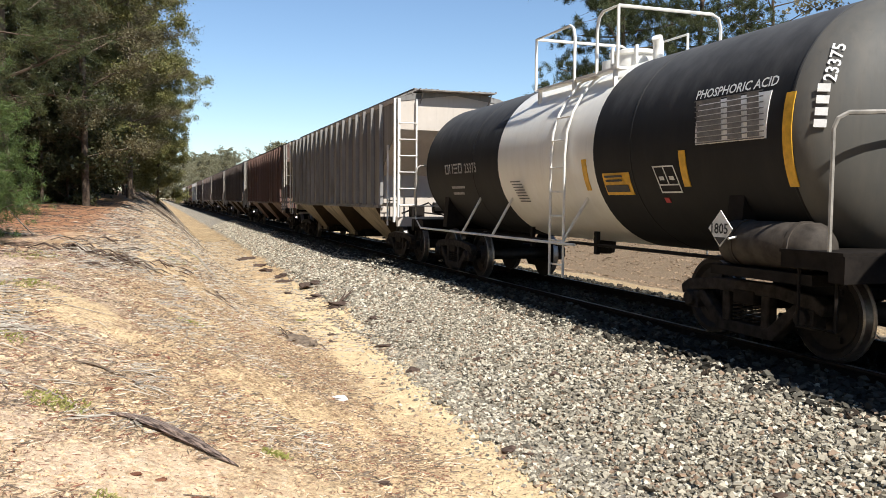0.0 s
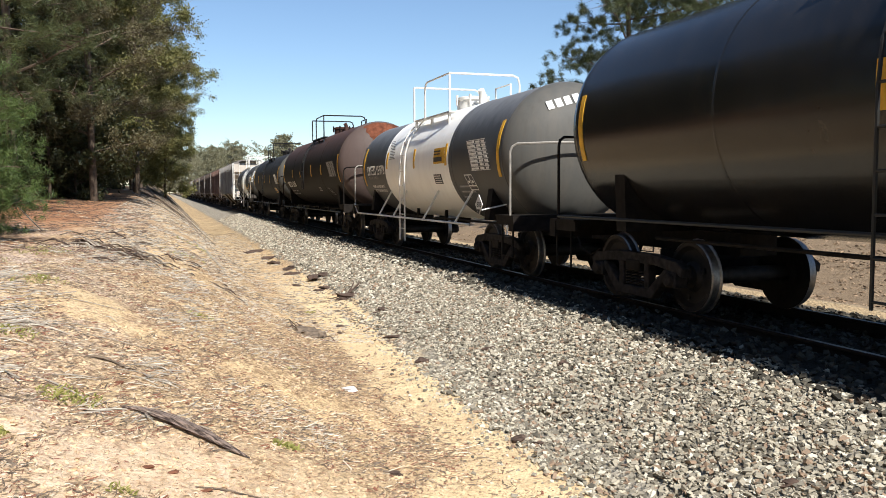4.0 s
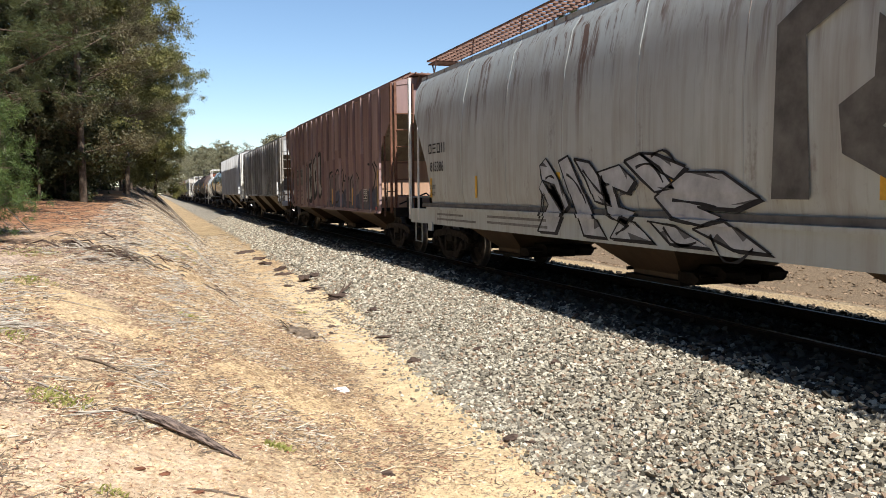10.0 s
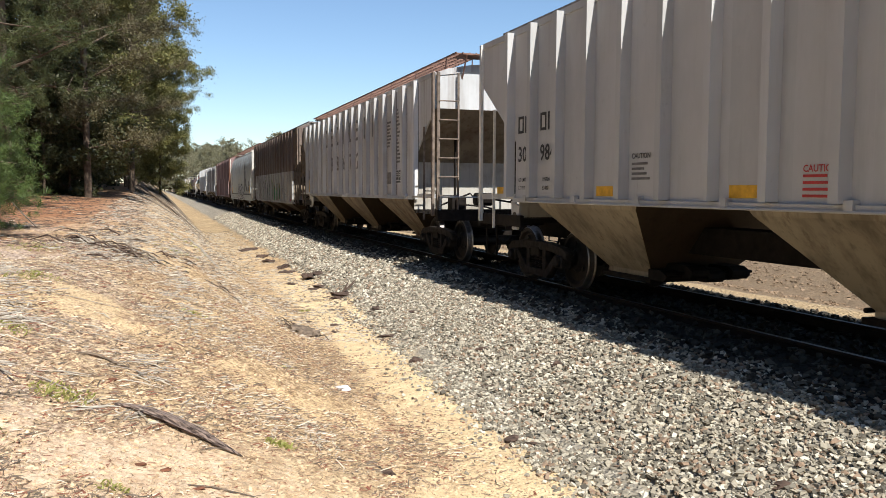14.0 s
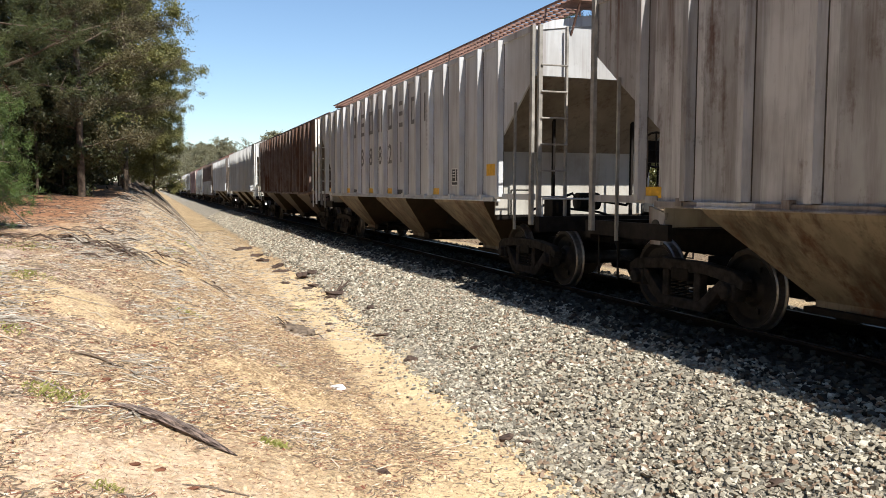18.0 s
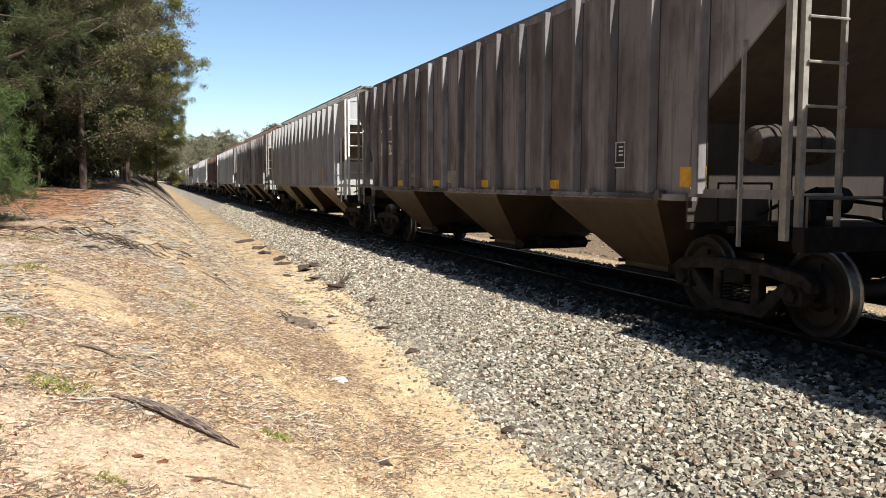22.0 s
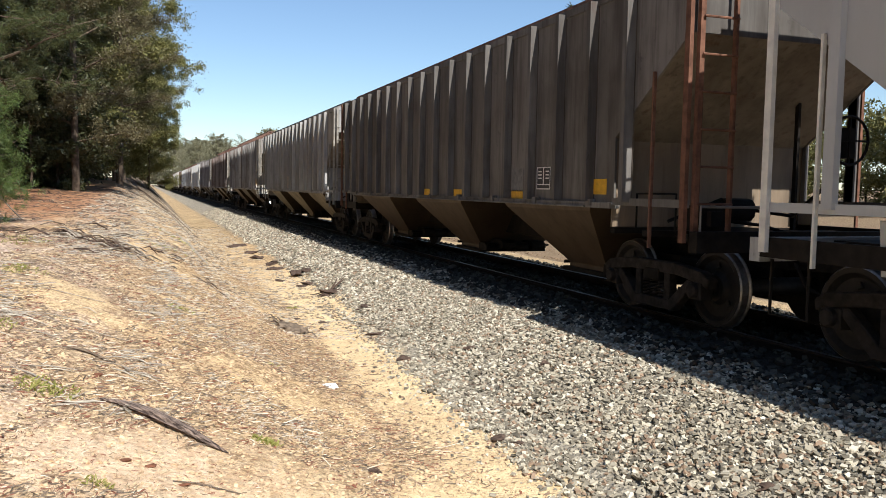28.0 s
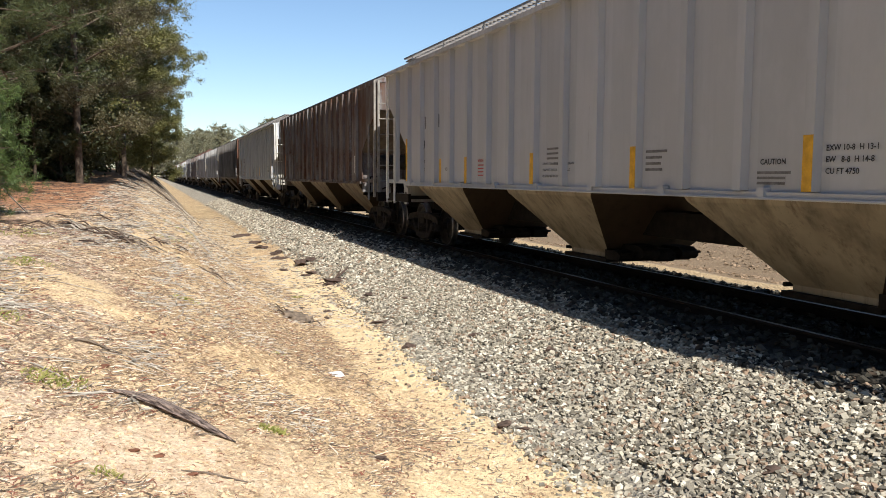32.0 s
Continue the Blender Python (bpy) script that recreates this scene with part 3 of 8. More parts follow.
def hopper(name, label, y0, look_of, sill=1.40, eave=4.05, rib_out=0.11, rib_w=0.09, smooth_side=False, rib0=1.14, pitch=0.905,
           board="grating", bay_col=None, frame_col=None, lad="rail_grey", tags=(), marks=(), far=False, brake=0, bulk=None, on_ribs=False, gus=0.0, high=False, lip=0.02):
    """A three-bay covered hopper car, built round its middle on the rail heads."""
    car = new(name)
    car.empty_display_size = 0.5
    tagged(car, label, "hopper car", "cars of the freight train")
    car.location = (TRACK, y0, 0)
    paint = look_of
    bays = bay_col or paint
    frame_m = frame_col or paint
    lm = M[lad]
    wide = 1.53
    k = "%s%.2f%.2f" % ("round" if smooth_side else "flat", sill, eave)

    # side sheets with their cut-back lower ends
    def side_sheet(bm):
        if smooth_side:
            prof = [(1.50, sill), (1.56, sill + 0.3), (1.58, sill + 0.9), (1.58, sill + 1.45), (1.53, sill + 2.05), (1.41, eave - 0.30), (1.22, eave)]
            rows = []
            for x, z in prof:
                u = (z - sill) / (eave - sill)
                end = INSET + (TOP - INSET) * max(0.0, min(1.0, (u - 0.18) / 0.62)) ** 1.25
                rows.append((x, z, end))
            outer = [[(-x, -e + 2 * e * j / 24, z) for j in range(25)] for x, z, e in rows]
            inner = [[(-x + 0.04, -e + 2 * e * j / 24, z) for j in range(25)] for x, z, e in rows]
            vo = [[bm.verts.new(p) for p in r] for r in outer]
            vi = [[bm.verts.new(p) for p in r] for r in inner]
            for g in (vo, vi):
                for a, b in zip(g, g[1:]):
                    for j in range(24):
                        bm.faces.new((a[j], a[j + 1], b[j + 1], b[j]))
            for j in range(24):
                bm.faces.new((vo[0][j], vo[0][j + 1], vi[0][j + 1], vi[0][j]))
                bm.faces.new((vo[-1][j], vo[-1][j + 1], vi[-1][j + 1], vi[-1][j]))
            for e in (0, 24):
                for a in range(len(rows) - 1):
                    bm.faces.new((vo[a][e], vo[a + 1][e], vi[a + 1][e], vi[a][e]))
        else:
            zc, zl = eave - 0.75, eave - 1.80
            poly = [(-INSET, sill), (-INSET, zl), (-TOP, zc), (-TOP, eave), (TOP, eave), (TOP, zc), (INSET, zl), (INSET, sill)]
            prism(bm, poly, "x", -wide, -wide + 0.03)
    sm = shared("side_sheet" + k, side_sheet, 50 if smooth_side else False)
    put("side_sheet", sm, paint, car)
    put("side_sheet", sm, paint, car, turn=(0, 0, 180))

    # ribs, one by one
    if not smooth_side:
        clean = paint in [P[c] for c in ("light", "clean", "steel")]

        def rib(bm):
            h = rib_w / 2
            prism(bm, [(-wide + 0.002, -h - 0.012), (-wide - rib_out, -h), (-wide - rib_out, h), (-wide + 0.002, h + 0.012)], "z", sill + 0.04, eave - 0.03)
            if clean:
                return
            prism(bm, [(-wide + 0.002, -h - 0.030), (-wide - 0.003, -h - 0.026), (-wide - 0.003, h + 0.022), (-wide + 0.002, h + 0.026)], "z", sill + 0.05, eave - 0.09)
        rm = shared("rib%d" % clean + k + "%.2f%.2f" % (rib_out, rib_w), rib)
        # narrow dark lines run along both flanks of each rib
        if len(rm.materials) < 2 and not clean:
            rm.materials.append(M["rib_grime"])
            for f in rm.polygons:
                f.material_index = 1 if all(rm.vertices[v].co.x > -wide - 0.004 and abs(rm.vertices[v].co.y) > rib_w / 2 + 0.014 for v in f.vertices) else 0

        count = int((15.72 - rib0) / pitch) + 1
        RIBS[car.name] = (rib0, pitch, count, rib_w / 2, rib_out)
        for i in range(count):
            y = TOP - rib0 - pitch * i
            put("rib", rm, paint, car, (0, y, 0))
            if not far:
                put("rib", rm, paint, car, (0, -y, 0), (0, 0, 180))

    else:
        prof = [(1.50, sill), (1.56, sill + 0.3), (1.58, sill + 0.9), (1.58, sill + 1.45), (1.53, sill + 2.05), (1.41, eave - 0.30), (1.22, eave)]
        seam = shared("seam" + k, lambda bm: loft(bm, [[(-x - 0.006, -0.012, z), (-x - 0.006, 0.012, z), (-x + 0.01, 0.012, z), (-x + 0.01, -0.012, z)] for x, z in prof]))
        for y in (3.35, 5.40, 7.40, 9.30, 11.2, 13.2):
            put("weld_seam", seam, paint, car, (0, TOP - y, 0))

    # roof, eave angle, hatch coaming
    def roof(bm):
        w = wide if not smooth_side else 1.24
        arc = [(-w - 0.012, eave - 0.02), (-w * 0.8, eave + 0.10), (-w * 0.45, eave + 0.20), (0, eave + 0.24), (w * 0.45, eave + 0.20), (w * 0.8, eave + 0.10), (w + 0.03, eave - 0.02), (w + 0.03, eave - 0.07), (0, eave + 0.14), (-w - 0.012, eave - 0.07)]
        prism(bm, arc, "y", -TOP - 0.02, TOP + 0.02)
    put("roof", shared("roof" + k, roof), paint, car)

    def eave_rim(bm):
        w = wide if not smooth_side else 1.24
        box(bm, -w - lip, -w + 0.02, -TOP - 0.02, TOP + 0.02, eave - 0.09 + lip * 0.25, eave + 0.015)
    em = shared("eave%.2f" % lip + k, eave_rim)
    put("eave_angle", em, frame_m if frame_col else paint, car)
    put("eave_angle", em, frame_m if frame_col else paint, car, turn=(0, 0, 180))

    def hatch(bm):
        box(bm, -0.32, 0.32, -1.72, 1.72, eave + 0.20, eave + 0.36)
        for y in (-1.2, -0.4, 0.4, 1.2):
            box(bm, -0.36, 0.36, y - 0.03, y + 0.03, eave + 0.34, eave + 0.39)
    hm = shared("hatch" + k, hatch, False, 0.01)
    for y in (-5.4, -1.8, 1.8, 5.4):
        put("hatch_cover", hm, paint, car, (0, y, 0))

    # running boards: slatted walkways on brackets
    bz = eave + (0.0 if high else -0.17)

    def walkway(bm):
        for x in (-0.30, -0.15, 0.0, 0.15, 0.30):
            box(bm, x - 0.012, x + 0.012, -TOP - 0.15, TOP + 0.15, bz + 0.40, bz + 0.435)
        nslat = 92
        for i in range(nslat):
            y = -TOP - 0.1 + (2 * TOP + 0.2) * i / (nslat - 1)
            box(bm, -0.31, 0.31, y - 0.012, y + 0.012, bz + 0.395, bz + 0.425)
        for i in range(8):
            y = -TOP + 0.5 + (2 * TOP - 1.0) * i / 7
            tube(bm, [(-0.30, y, bz + 0.40), (-0.34, y, eave + 0.10)], 0.015, 4)
            tube(bm, [(0.30, y, bz + 0.40), (0.30, y, eave + 0.15)], 0.015, 4)
    wm = shared("walkway%d" % high + k, walkway)
    put("running_board", wm, M[board], car, (-0.78, 0, 0))
    put("running_board", wm, M[board], car, (0.78, 0, 0), (0, 0, 180))

    def cross(bm):
        box(bm, -1.0, 1.0, TOP - 0.25, TOP + 0.32, bz + 0.36, bz + 0.39)
        for s in (-1, 1):
            tube(bm, [(s * 0.9, TOP + 0.3, bz + 0.37), (s * 0.9, TOP, eave - 0.1)], 0.018, 4)
    cm = shared("crossover%d" % high + k, cross)

    # ends: upright panel, slope sheet, lower bulkhead, platform
    def end_panel(bm):
        w = wide - 0.03 if not smooth_side else 1.22
        prism(bm, [(-w, eave - 0.75), (w, eave - 0.75), (w, eave - 0.03), (0, eave + 0.2), (-w, eave - 0.03)], "y", TOP - 0.03, TOP)
    pm = shared("end_panel" + k, end_panel)

    def slope(bm):
        w = wide - 0.03 if not smooth_side else 1.30
        a, b = (TOP - 0.01, eave - 0.75), (INSET - 0.05 - (eave - 1.80 - sill - 0.02) * 1.35, sill + 0.02)
        prism(bm, [a, b, (b[0] - 0.05, b[1]), (a[0] - 0.05, a[1])], "x", -w, w)
    slm = shared("slope" + k, slope)

    def bulkhead(bm):
        box(bm, -wide + 0.03, wide - 0.03, INSET - 0.10, INSET - 0.07, 1.125, eave - 1.80)
    bkm = shared("bulkhead" + k, bulkhead)

    def deck(bm):
        box(bm, -0.62, 0.62, INSET - 0.25, TOP + 0.10, 1.06, 1.12)
        for y in (INSET - 0.10, INSET + 0.62, TOP - 0.05):
            box(bm, -1.47, 1.47, y - 0.05, y + 0.05, 1.04, 1.11)

    def end_sill(bm):
        box(bm, -1.53, 1.53, TOP + 0.10, TOP + 0.24, 0.92, 1.15)

    def stringer(bm):
        box(bm, -1.53, -1.47, INSET - 0.2, TOP + 0.10, 0.97, 1.16)

    def gusset(bm):
        prism(bm, [(INSET - 0.12 - gus, sill - 0.11), (INSET + 0.22, sill - 0.03), (INSET + 0.18, 0.92), (INSET - 0.02 - gus * 0.55, 0.92)], "x", -1.51, -1.47)

    def step(bm):
        tube(bm, [(-1.42, TOP + 0.05, 0.95), (-1.42, TOP + 0.05, 0.42), (-1.42, TOP - 0.42, 0.42), (-1.42, TOP - 0.42, 0.98)], 0.018, 5)

    def grab(bm):
        tube(bm, [(-1.45, TOP + 0.18, 1.15), (-1.45, TOP + 0.18, 1.42), (1.45, TOP + 0.18, 1.42), (1.45, TOP + 0.18, 1.15)], 0.016, 5)
    hole = shared("gusset_hole", lambda bm: disc_ring(bm, -1.516, [(0, 0.02), (0, 0.085), (0.006, 0.085)], 14, "x", (INSET + 0.07, 1.13)))
    end_parts = [(nm, shared(nm + k + "%.1f" % gus, f)) for nm, f in (("end_deck", deck), ("end_sill", end_sill), ("deck_stringer", stringer), ("bolster_gusset", gusset), ("step_iron", step), ("end_grab_rail", grab))]

    def post(bm):
        box(bm, -0.02, 0.02, -0.03, 0.03, 1.12, eave - 1.15)
    pom = shared("end_post" + k, post)

    def beam(bm):
        box(bm, -1.55, -1.50, INSET + 0.004, TOP + 0.05, sill + 0.0, sill + 0.09)
    bmm = shared("sill_beam" + k, beam)
    beam_r = shared("sill_beam_far" + k, lambda bm: box(bm, 1.50, 1.55, INSET + 0.004, TOP + 0.05, sill + 0.0, sill + 0.09))
    for t in (0, 180):
        put("end_panel", pm, paint, car, turn=(0, 0, t))
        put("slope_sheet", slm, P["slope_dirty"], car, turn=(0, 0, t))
        put("bulkhead", bkm, bulk or (P["bulk_white"] if paint in [P[c] for c in ("grey_white", "south", "south_rust", "light", "clean", "steel", "centre")] else paint), car, turn=(0, 0, t))
        for nm, me in end_parts:
            put(nm, me, frame_m if nm in ("bolster_gusset", "end_grab_rail") or (frame_col and nm == "end_sill") or smooth_side else M["under"], car, turn=(0, 0, t))
        put("gusset_hole", hole, M["black_iron"], car, turn=(0, 0, t))
        sg = 1 if t == 0 else -1
        for x in (-0.75, 0.75):
            put("end_post", pom, M["under"], car, (x, sg * (INSET + 0.62), 0))
        if sill > 1.2:
            put("sill_beam", bmm, paint, car, turn=(0, 0, t))
            put("sill_beam", beam_r, paint, car, turn=(0, 0, t))
        put("crossover_platform", cm, M[board], car, turn=(0, 0, t))
        put("coupler", coupler_mesh(), M["under"], car, (0, 8.6, 0) if t == 0 else (0, -8.6, 0), (0, 0, t))
    rz = [1.45 + 0.40 * i for i in range(int((eave - 1.5) / 0.40))]
    for sx in (-1, 1):
        for sy in (-1, 1):
            if far and sx > 0:
                continue
            ladder(car, "side_ladder", sx * 1.56, sy * (TOP + 0.02), sy * (TOP - 0.60), rz[:4], eave, 2.95, 1.02, lm, "x")
    ladder(car, "end_ladder", -(TOP + 0.10), -1.47, -1.02, rz, eave, eave, 1.1, lm, "y")
    ladder(car, "end_ladder", TOP + 0.10, 1.02, 1.47, rz, eave, eave, 1.1, lm, "y")

    # side sill, centre sill, discharge bays
    def side_sill(bm):
        if smooth_side:
            box(bm, -1.57, -1.50, -TOP + 0.05, TOP - 0.05, 0.86, 1.17)
            box(bm, -1.60, -1.28, -INSET - 0.2, INSET + 0.2, 1.17, 1.22)
            for y in (-6.9, 6.9):
                box(bm, -1.60, -1.56, y - 0.12, y + 0.12, 0.72, 0.9)
            return
        box(bm, -1.585, -1.44, -INSET, INSET, sill - 0.045, sill + 0.03)
        for i in range(9):
            y = -INSET + 0.5 + (2 * INSET - 1.0) * i / 8
            box(bm, -1.615, -1.50, y - 0.05, y + 0.05, sill - 0.02, sill + 0.07)
        tube(bm, [(-1.61, -INSET + 0.6, sill - 0.03), (-1.61, INSET - 0.6, sill - 0.03)], 0.014, 5)
    ssm = shared("side_sill" + k, side_sill)
    put("side_sill", ssm, paint, car)
    put("side_sill", ssm, paint, car, turn=(0, 0, 180))

    def centre_sill(bm):
        box(bm, -0.25, 0.25, -8.6, 8.6, 0.72, 1.08)
    put("centre_sill", shared("centre_sill", centre_sill), M["under"], car)

    def bay(bm):
        def ring(x, y, z):
            return [(-x, -y, z), (x, -y, z), (x, y, z), (-x, y, z)]
        loft(bm, [ring(1.44, 1.72, sill + 0.40), ring(1.46, 1.40, sill - 0.045), ring(1.44, 1.36, sill - 0.10), ring(0.66, 0.56, 0.44), ring(0.66, 0.56, 0.36)])
    bym = shared("bay" + k, bay)
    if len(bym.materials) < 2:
        # the cross slopes get dirt brown, darkened further for their shaded side
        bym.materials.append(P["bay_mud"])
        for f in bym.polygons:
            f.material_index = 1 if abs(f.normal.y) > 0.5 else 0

    def gate(bm):
        box(bm, -0.74, 0.74, -0.64, 0.64, 0.31, 0.37)
        tube(bm, [(-0.74, 0.60, 0.44), (0.74, 0.60, 0.44)], 0.028, 6)
        for x, y0, y1, z0, z1 in ((-0.60, -1.02, -0.60, 0.36, 0.50), (-0.35, -1.22, -0.60, 0.40, 0.58), (0.0, -1.10, -0.60, 0.34, 0.52), (0.35, -1.16, -0.6, 0.38, 0.55)):
            prism(bm, [(y0, z0 + 0.05), (y0 + 0.06, z0), (y1, z0), (y1, z1), (y0 + 0.12, z1), (y0, z1 - 0.06)], "x", x - 0.14, x + 0.14)
        tube(bm, [(-0.74, -1.05, 0.47), (0.6, -1.05, 0.47)], 0.022, 6)
    gm = shared("gate", gate)
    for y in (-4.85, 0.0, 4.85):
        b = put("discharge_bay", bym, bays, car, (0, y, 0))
        put("outlet_gate", gm, M["under"], b, label="grimy sliding outlet gate")
    for y in (-7.15, 7.15):
        truck(car, y)

    # brake gear on the end nearest the following car
    def reservoir(bm):
        disc_ring(bm, -0.55, [(0, 0.08), (0.03, 0.17), (0.1, 0.2), (0.9, 0.2), (0.97, 0.17), (1.0, 0.08)], 14, "x", (0, 0))
        for x in (-0.3, 0.2):
            disc_ring(bm, x, [(0, 0.215), (0.05, 0.215)], 14, "x", (0, 0))
    if brake:
        put("air_reservoir", shared("reservoir", reservoir, 40), M["drum"], car, (-0.75, -7.6, 1.95))

    def brake_wheel(bm):
        pts = [(0.28 * math.cos(a * math.pi / 8), 0, 0.28 * math.sin(a * math.pi / 8)) for a in range(17)]
        tube(bm, pts, 0.018, 5)
        for a in range(4):
            tube(bm, [(0, 0, 0), (0.28 * math.cos(a * math.pi / 2), 0, 0.28 * math.sin(a * math.pi / 2))], 0.014, 4)
        box(bm, -0.12, 0.12, 0.03, 0.2, -0.2, 0.15)
    put("brake_wheel", shared("brake_wheel", brake_wheel), M["under"], car, (0.55, -TOP - 0.2, 2.2), label="round brake wheel")

    if not far:
        gear = (("brake_cylinder", lambda bm: disc_ring(bm, -0.2, [(0, 0.05), (0.02, 0.15), (0.42, 0.15), (0.46, 0.06)], 12, "x", (-7.35, 1.36))),
                ("brake_lever", lambda bm: tube(bm, [(0.3, -7.35, 1.36), (0.52, -7.8, 1.30), (0.56, -8.3, 1.7), (0.55, -8.5, 2.15)], 0.025, 5)),
                ("brake_rod", lambda bm: tube(bm, [(-1.1, -7.5, 1.22), (-0.4, -7.6, 1.5), (-0.2, -7.4, 1.38)], 0.022, 5)),
                ("valve_body", lambda bm: (box(bm, -0.95, -0.62, -7.95, -7.65, 1.12, 1.42), box(bm, -0.88, -0.68, -8.03, -7.95, 1.18, 1.36))),
                ("brake_pipe", lambda bm: tube(bm, [(-0.62, -7.8, 1.25), (-0.2, -8.1, 1.2), (0.3, -8.5, 1.0), (0.3, -8.9, 0.6)], 0.02, 5)),
                ("grab_iron", lambda bm: tube(bm, [(-1.35, -7.2, 1.12), (-1.35, -7.2, 1.55), (-1.35, -8.0, 1.55), (-1.35, -8.0, 1.12)], 0.014, 5)))
        for nm, f in gear:
            put(nm, shared("gear_" + nm, f, False), M["under"], car)
        put("valve_body", shared("gear_valve_body", gear[3][1]), M["under"], car, turn=(0, 0, 180))
        put("grab_iron", shared("gear_grab_iron", gear[5][1]), M["under"], car, turn=(0, 0, 180))

    # stickers: (y from the front end, z, width, height, material)
    for y, z, w, h, m in tags:
        rib = round((y - rib0) / pitch) * pitch + rib0
        if on_ribs and h > 0.2 and m == "yellow" and -0.15 < rib - y < 0.45:
            sticker(car, TOP - rib, z, rib_w - 0.006, h, m, wide + rib_out)
        else:
            sticker(car, TOP - y, z, w, h, m, wide if not smooth_side else None)
    for y, z, s, size, m in marks:
        face = -wide - 0.008 if not smooth_side else -1.585
        put("lettering", text_mesh(s, size), M[m], car, (face, TOP - y, z))
    return car


def sticker(car, y, z, w, h, m, wide=1.53):
    def build(bm):
        box(bm, -0.004, 0.0, -w / 2, w / 2, -h / 2, h / 2)
    x = -(wide or 1.57) - 0.002
    return put("reflector" if m == "yellow" else "stencil_panel", shared("sticker%.2f%.2f" % (w, h), build), M[m], car, (x, y, z))


def stencil(car, y, z, wide=1.53):
    """The black consolidated stencil box with its white frame."""
    def back(bm):
        box(bm, -0.004, 0.0, -0.22, 0.22, -0.165, 0.165)

    def lines(bm):
        for a, b, c, d in ((-0.22, 0.22, 0.15, 0.165), (-0.22, 0.22, -0.165, -0.15), (-0.22, -0.205, -0.165, 0.165), (0.205, 0.22, -0.165, 0.165), (-0.012, 0.012, -0.09, 0.165), (-0.22, 0.22, -0.10, -0.085)):
            box(bm, -0.007, -0.004, a, b, c, d)
        for i in range(3):
            box(bm, -0.007, -0.004, 0.06, 0.17, 0.09 - i * 0.05, 0.11 - i * 0.05)
            box(bm, -0.007, -0.004, -0.17, -0.07, 0.09 - i * 0.05, 0.11 - i * 0.05)
    b = put("stencil_panel", shared("stencil_back", back), M["black_ink"], car, (-wide - 0.003, TOP - y, z), label="black stencil panel with white ruled lines")
    put("stencil_frame", shared("stencil_lines", lines), M["white_ink"], b)


def small_print(car, y, z, w, lines, m="faded_ink", wide=1.53, pitch=0.075, h=0.04, seed=0):
    """Lines of small print too fine to read."""
    rnd = random.Random(seed + int(y * 100))
    rows = [(0.0, -i * pitch, w * rnd.uniform(0.6, 1.0), h) for i in range(lines)]
    put("small_print", bars_mesh("print%.2f%.2f%d%.2f%.2f%d" % (y, w, lines, pitch, h, seed), rows), M[m], car, (-wide - 0.003, TOP - y, z))


def block_letters(car, y, z, count, w, h, m, gap=0.35, wide=1.53, stroke=0.16):
    """Owner's marks as plain upright blocks, one for each character."""
    t = h * stroke
    forms = ([(-w, -w + t, 0, h), (-t, 0, 0, h), (-w + t, -t, h - t, h), (-w + t, -t, 0, t)],
             [(-w, -w + t, 0, h), (-t, 0, 0, h)],
             [(-w, -w + t, 0, h), (-t, 0, 0, h), (-w + t, -t, h - t, h), (-w + t, -t, 0, t)],
             [(-w, 0, h - t, h), (-w, 0, h * 0.44, h * 0.44 + t), (-w, 0, 0, t)])
    for i in range(count):
        f = (i * 7 + count) % 4

        def block(bm):
            for n, (a, b, c, d) in enumerate(forms[f]):
                box(bm, -0.003 - 0.0003 * n, 0, a, b, c, d)
        put("mark", shared("block%.2f%.2f%d" % (w, h, f), block), M[m], car, (-wide - 0.003, TOP - y - i * (w + gap * w), z))


# ---------------------------------------------------------------- tank cars
SHELLS = {}


def on_shell(ob, angle, y, lift=0.010):
    """Sets a part on the shell of its car, the angle in degrees above the level of the axis."""
    axis, r, _ = SHELLS[ob.parent.name]
    a = radians(angle)
    ob.location = (-(r + lift) * math.cos(a), y, axis + (r + lift) * math.sin(a))
    ob.rotation_euler = (0, a, 0)
    return ob


def shell_patch(name, car, y0, y1, a0, a1, mat, lift=0.008, label=""):
    """A painted or glued sheet that follows the shell."""
    axis, radius, _ = SHELLS[car.name]

    def build(bm):
        n = 8
        rings = []
        for i in range(n + 1):
            a = radians(a0 + (a1 - a0) * i / n)
            ring = []
            for r, y in ((radius + lift, y0), (radius + lift, y1), (radius - 0.002, y1), (radius - 0.002, y0)):
                ring.append((-r * math.cos(a), y, axis + r * math.sin(a)))
            rings.append(ring)
        loft(bm, rings)
    return part(name, build, mat, car, label)


def head_point(car, theta, e, lift=0.0):
    """A point of the rear head: theta round the axis, e from the rim to the middle."""
    axis, r, half = SHELLS[car.name]
    t, e = radians(theta), radians(e)
    return Vector(((r + lift) * math.cos(t) * math.cos(e), -half - (0.72 + lift) * math.sin(e), axis + (r + lift) * math.sin(t) * math.cos(e)))


def head_patch(name, car, t0, t1, e0, e1, mat, lift=0.006, label="", ragged=0.0):
    rnd = random.Random(7)

    def build(bm):
        n = 10
        grid = []
        for i in range(n + 1):
            row = []
            for j in range(n + 1):
                edge = ragged if (i in (0, n) or j in (0, n)) else 0.0
                row.append(bm.verts.new(head_point(car, t0 + (t1 - t0) * i / n + rnd.uniform(-1, 1) * edge, e0 + (e1 - e0) * j / n + rnd.uniform(-1, 1) * edge, lift)))
            grid.append(row)
        for i in range(n):
            for j in range(n):
                bm.faces.new((grid[i][j], grid[i + 1][j], grid[i + 1][j + 1], grid[i][j + 1]))
    return part(name, build, mat, car, label)


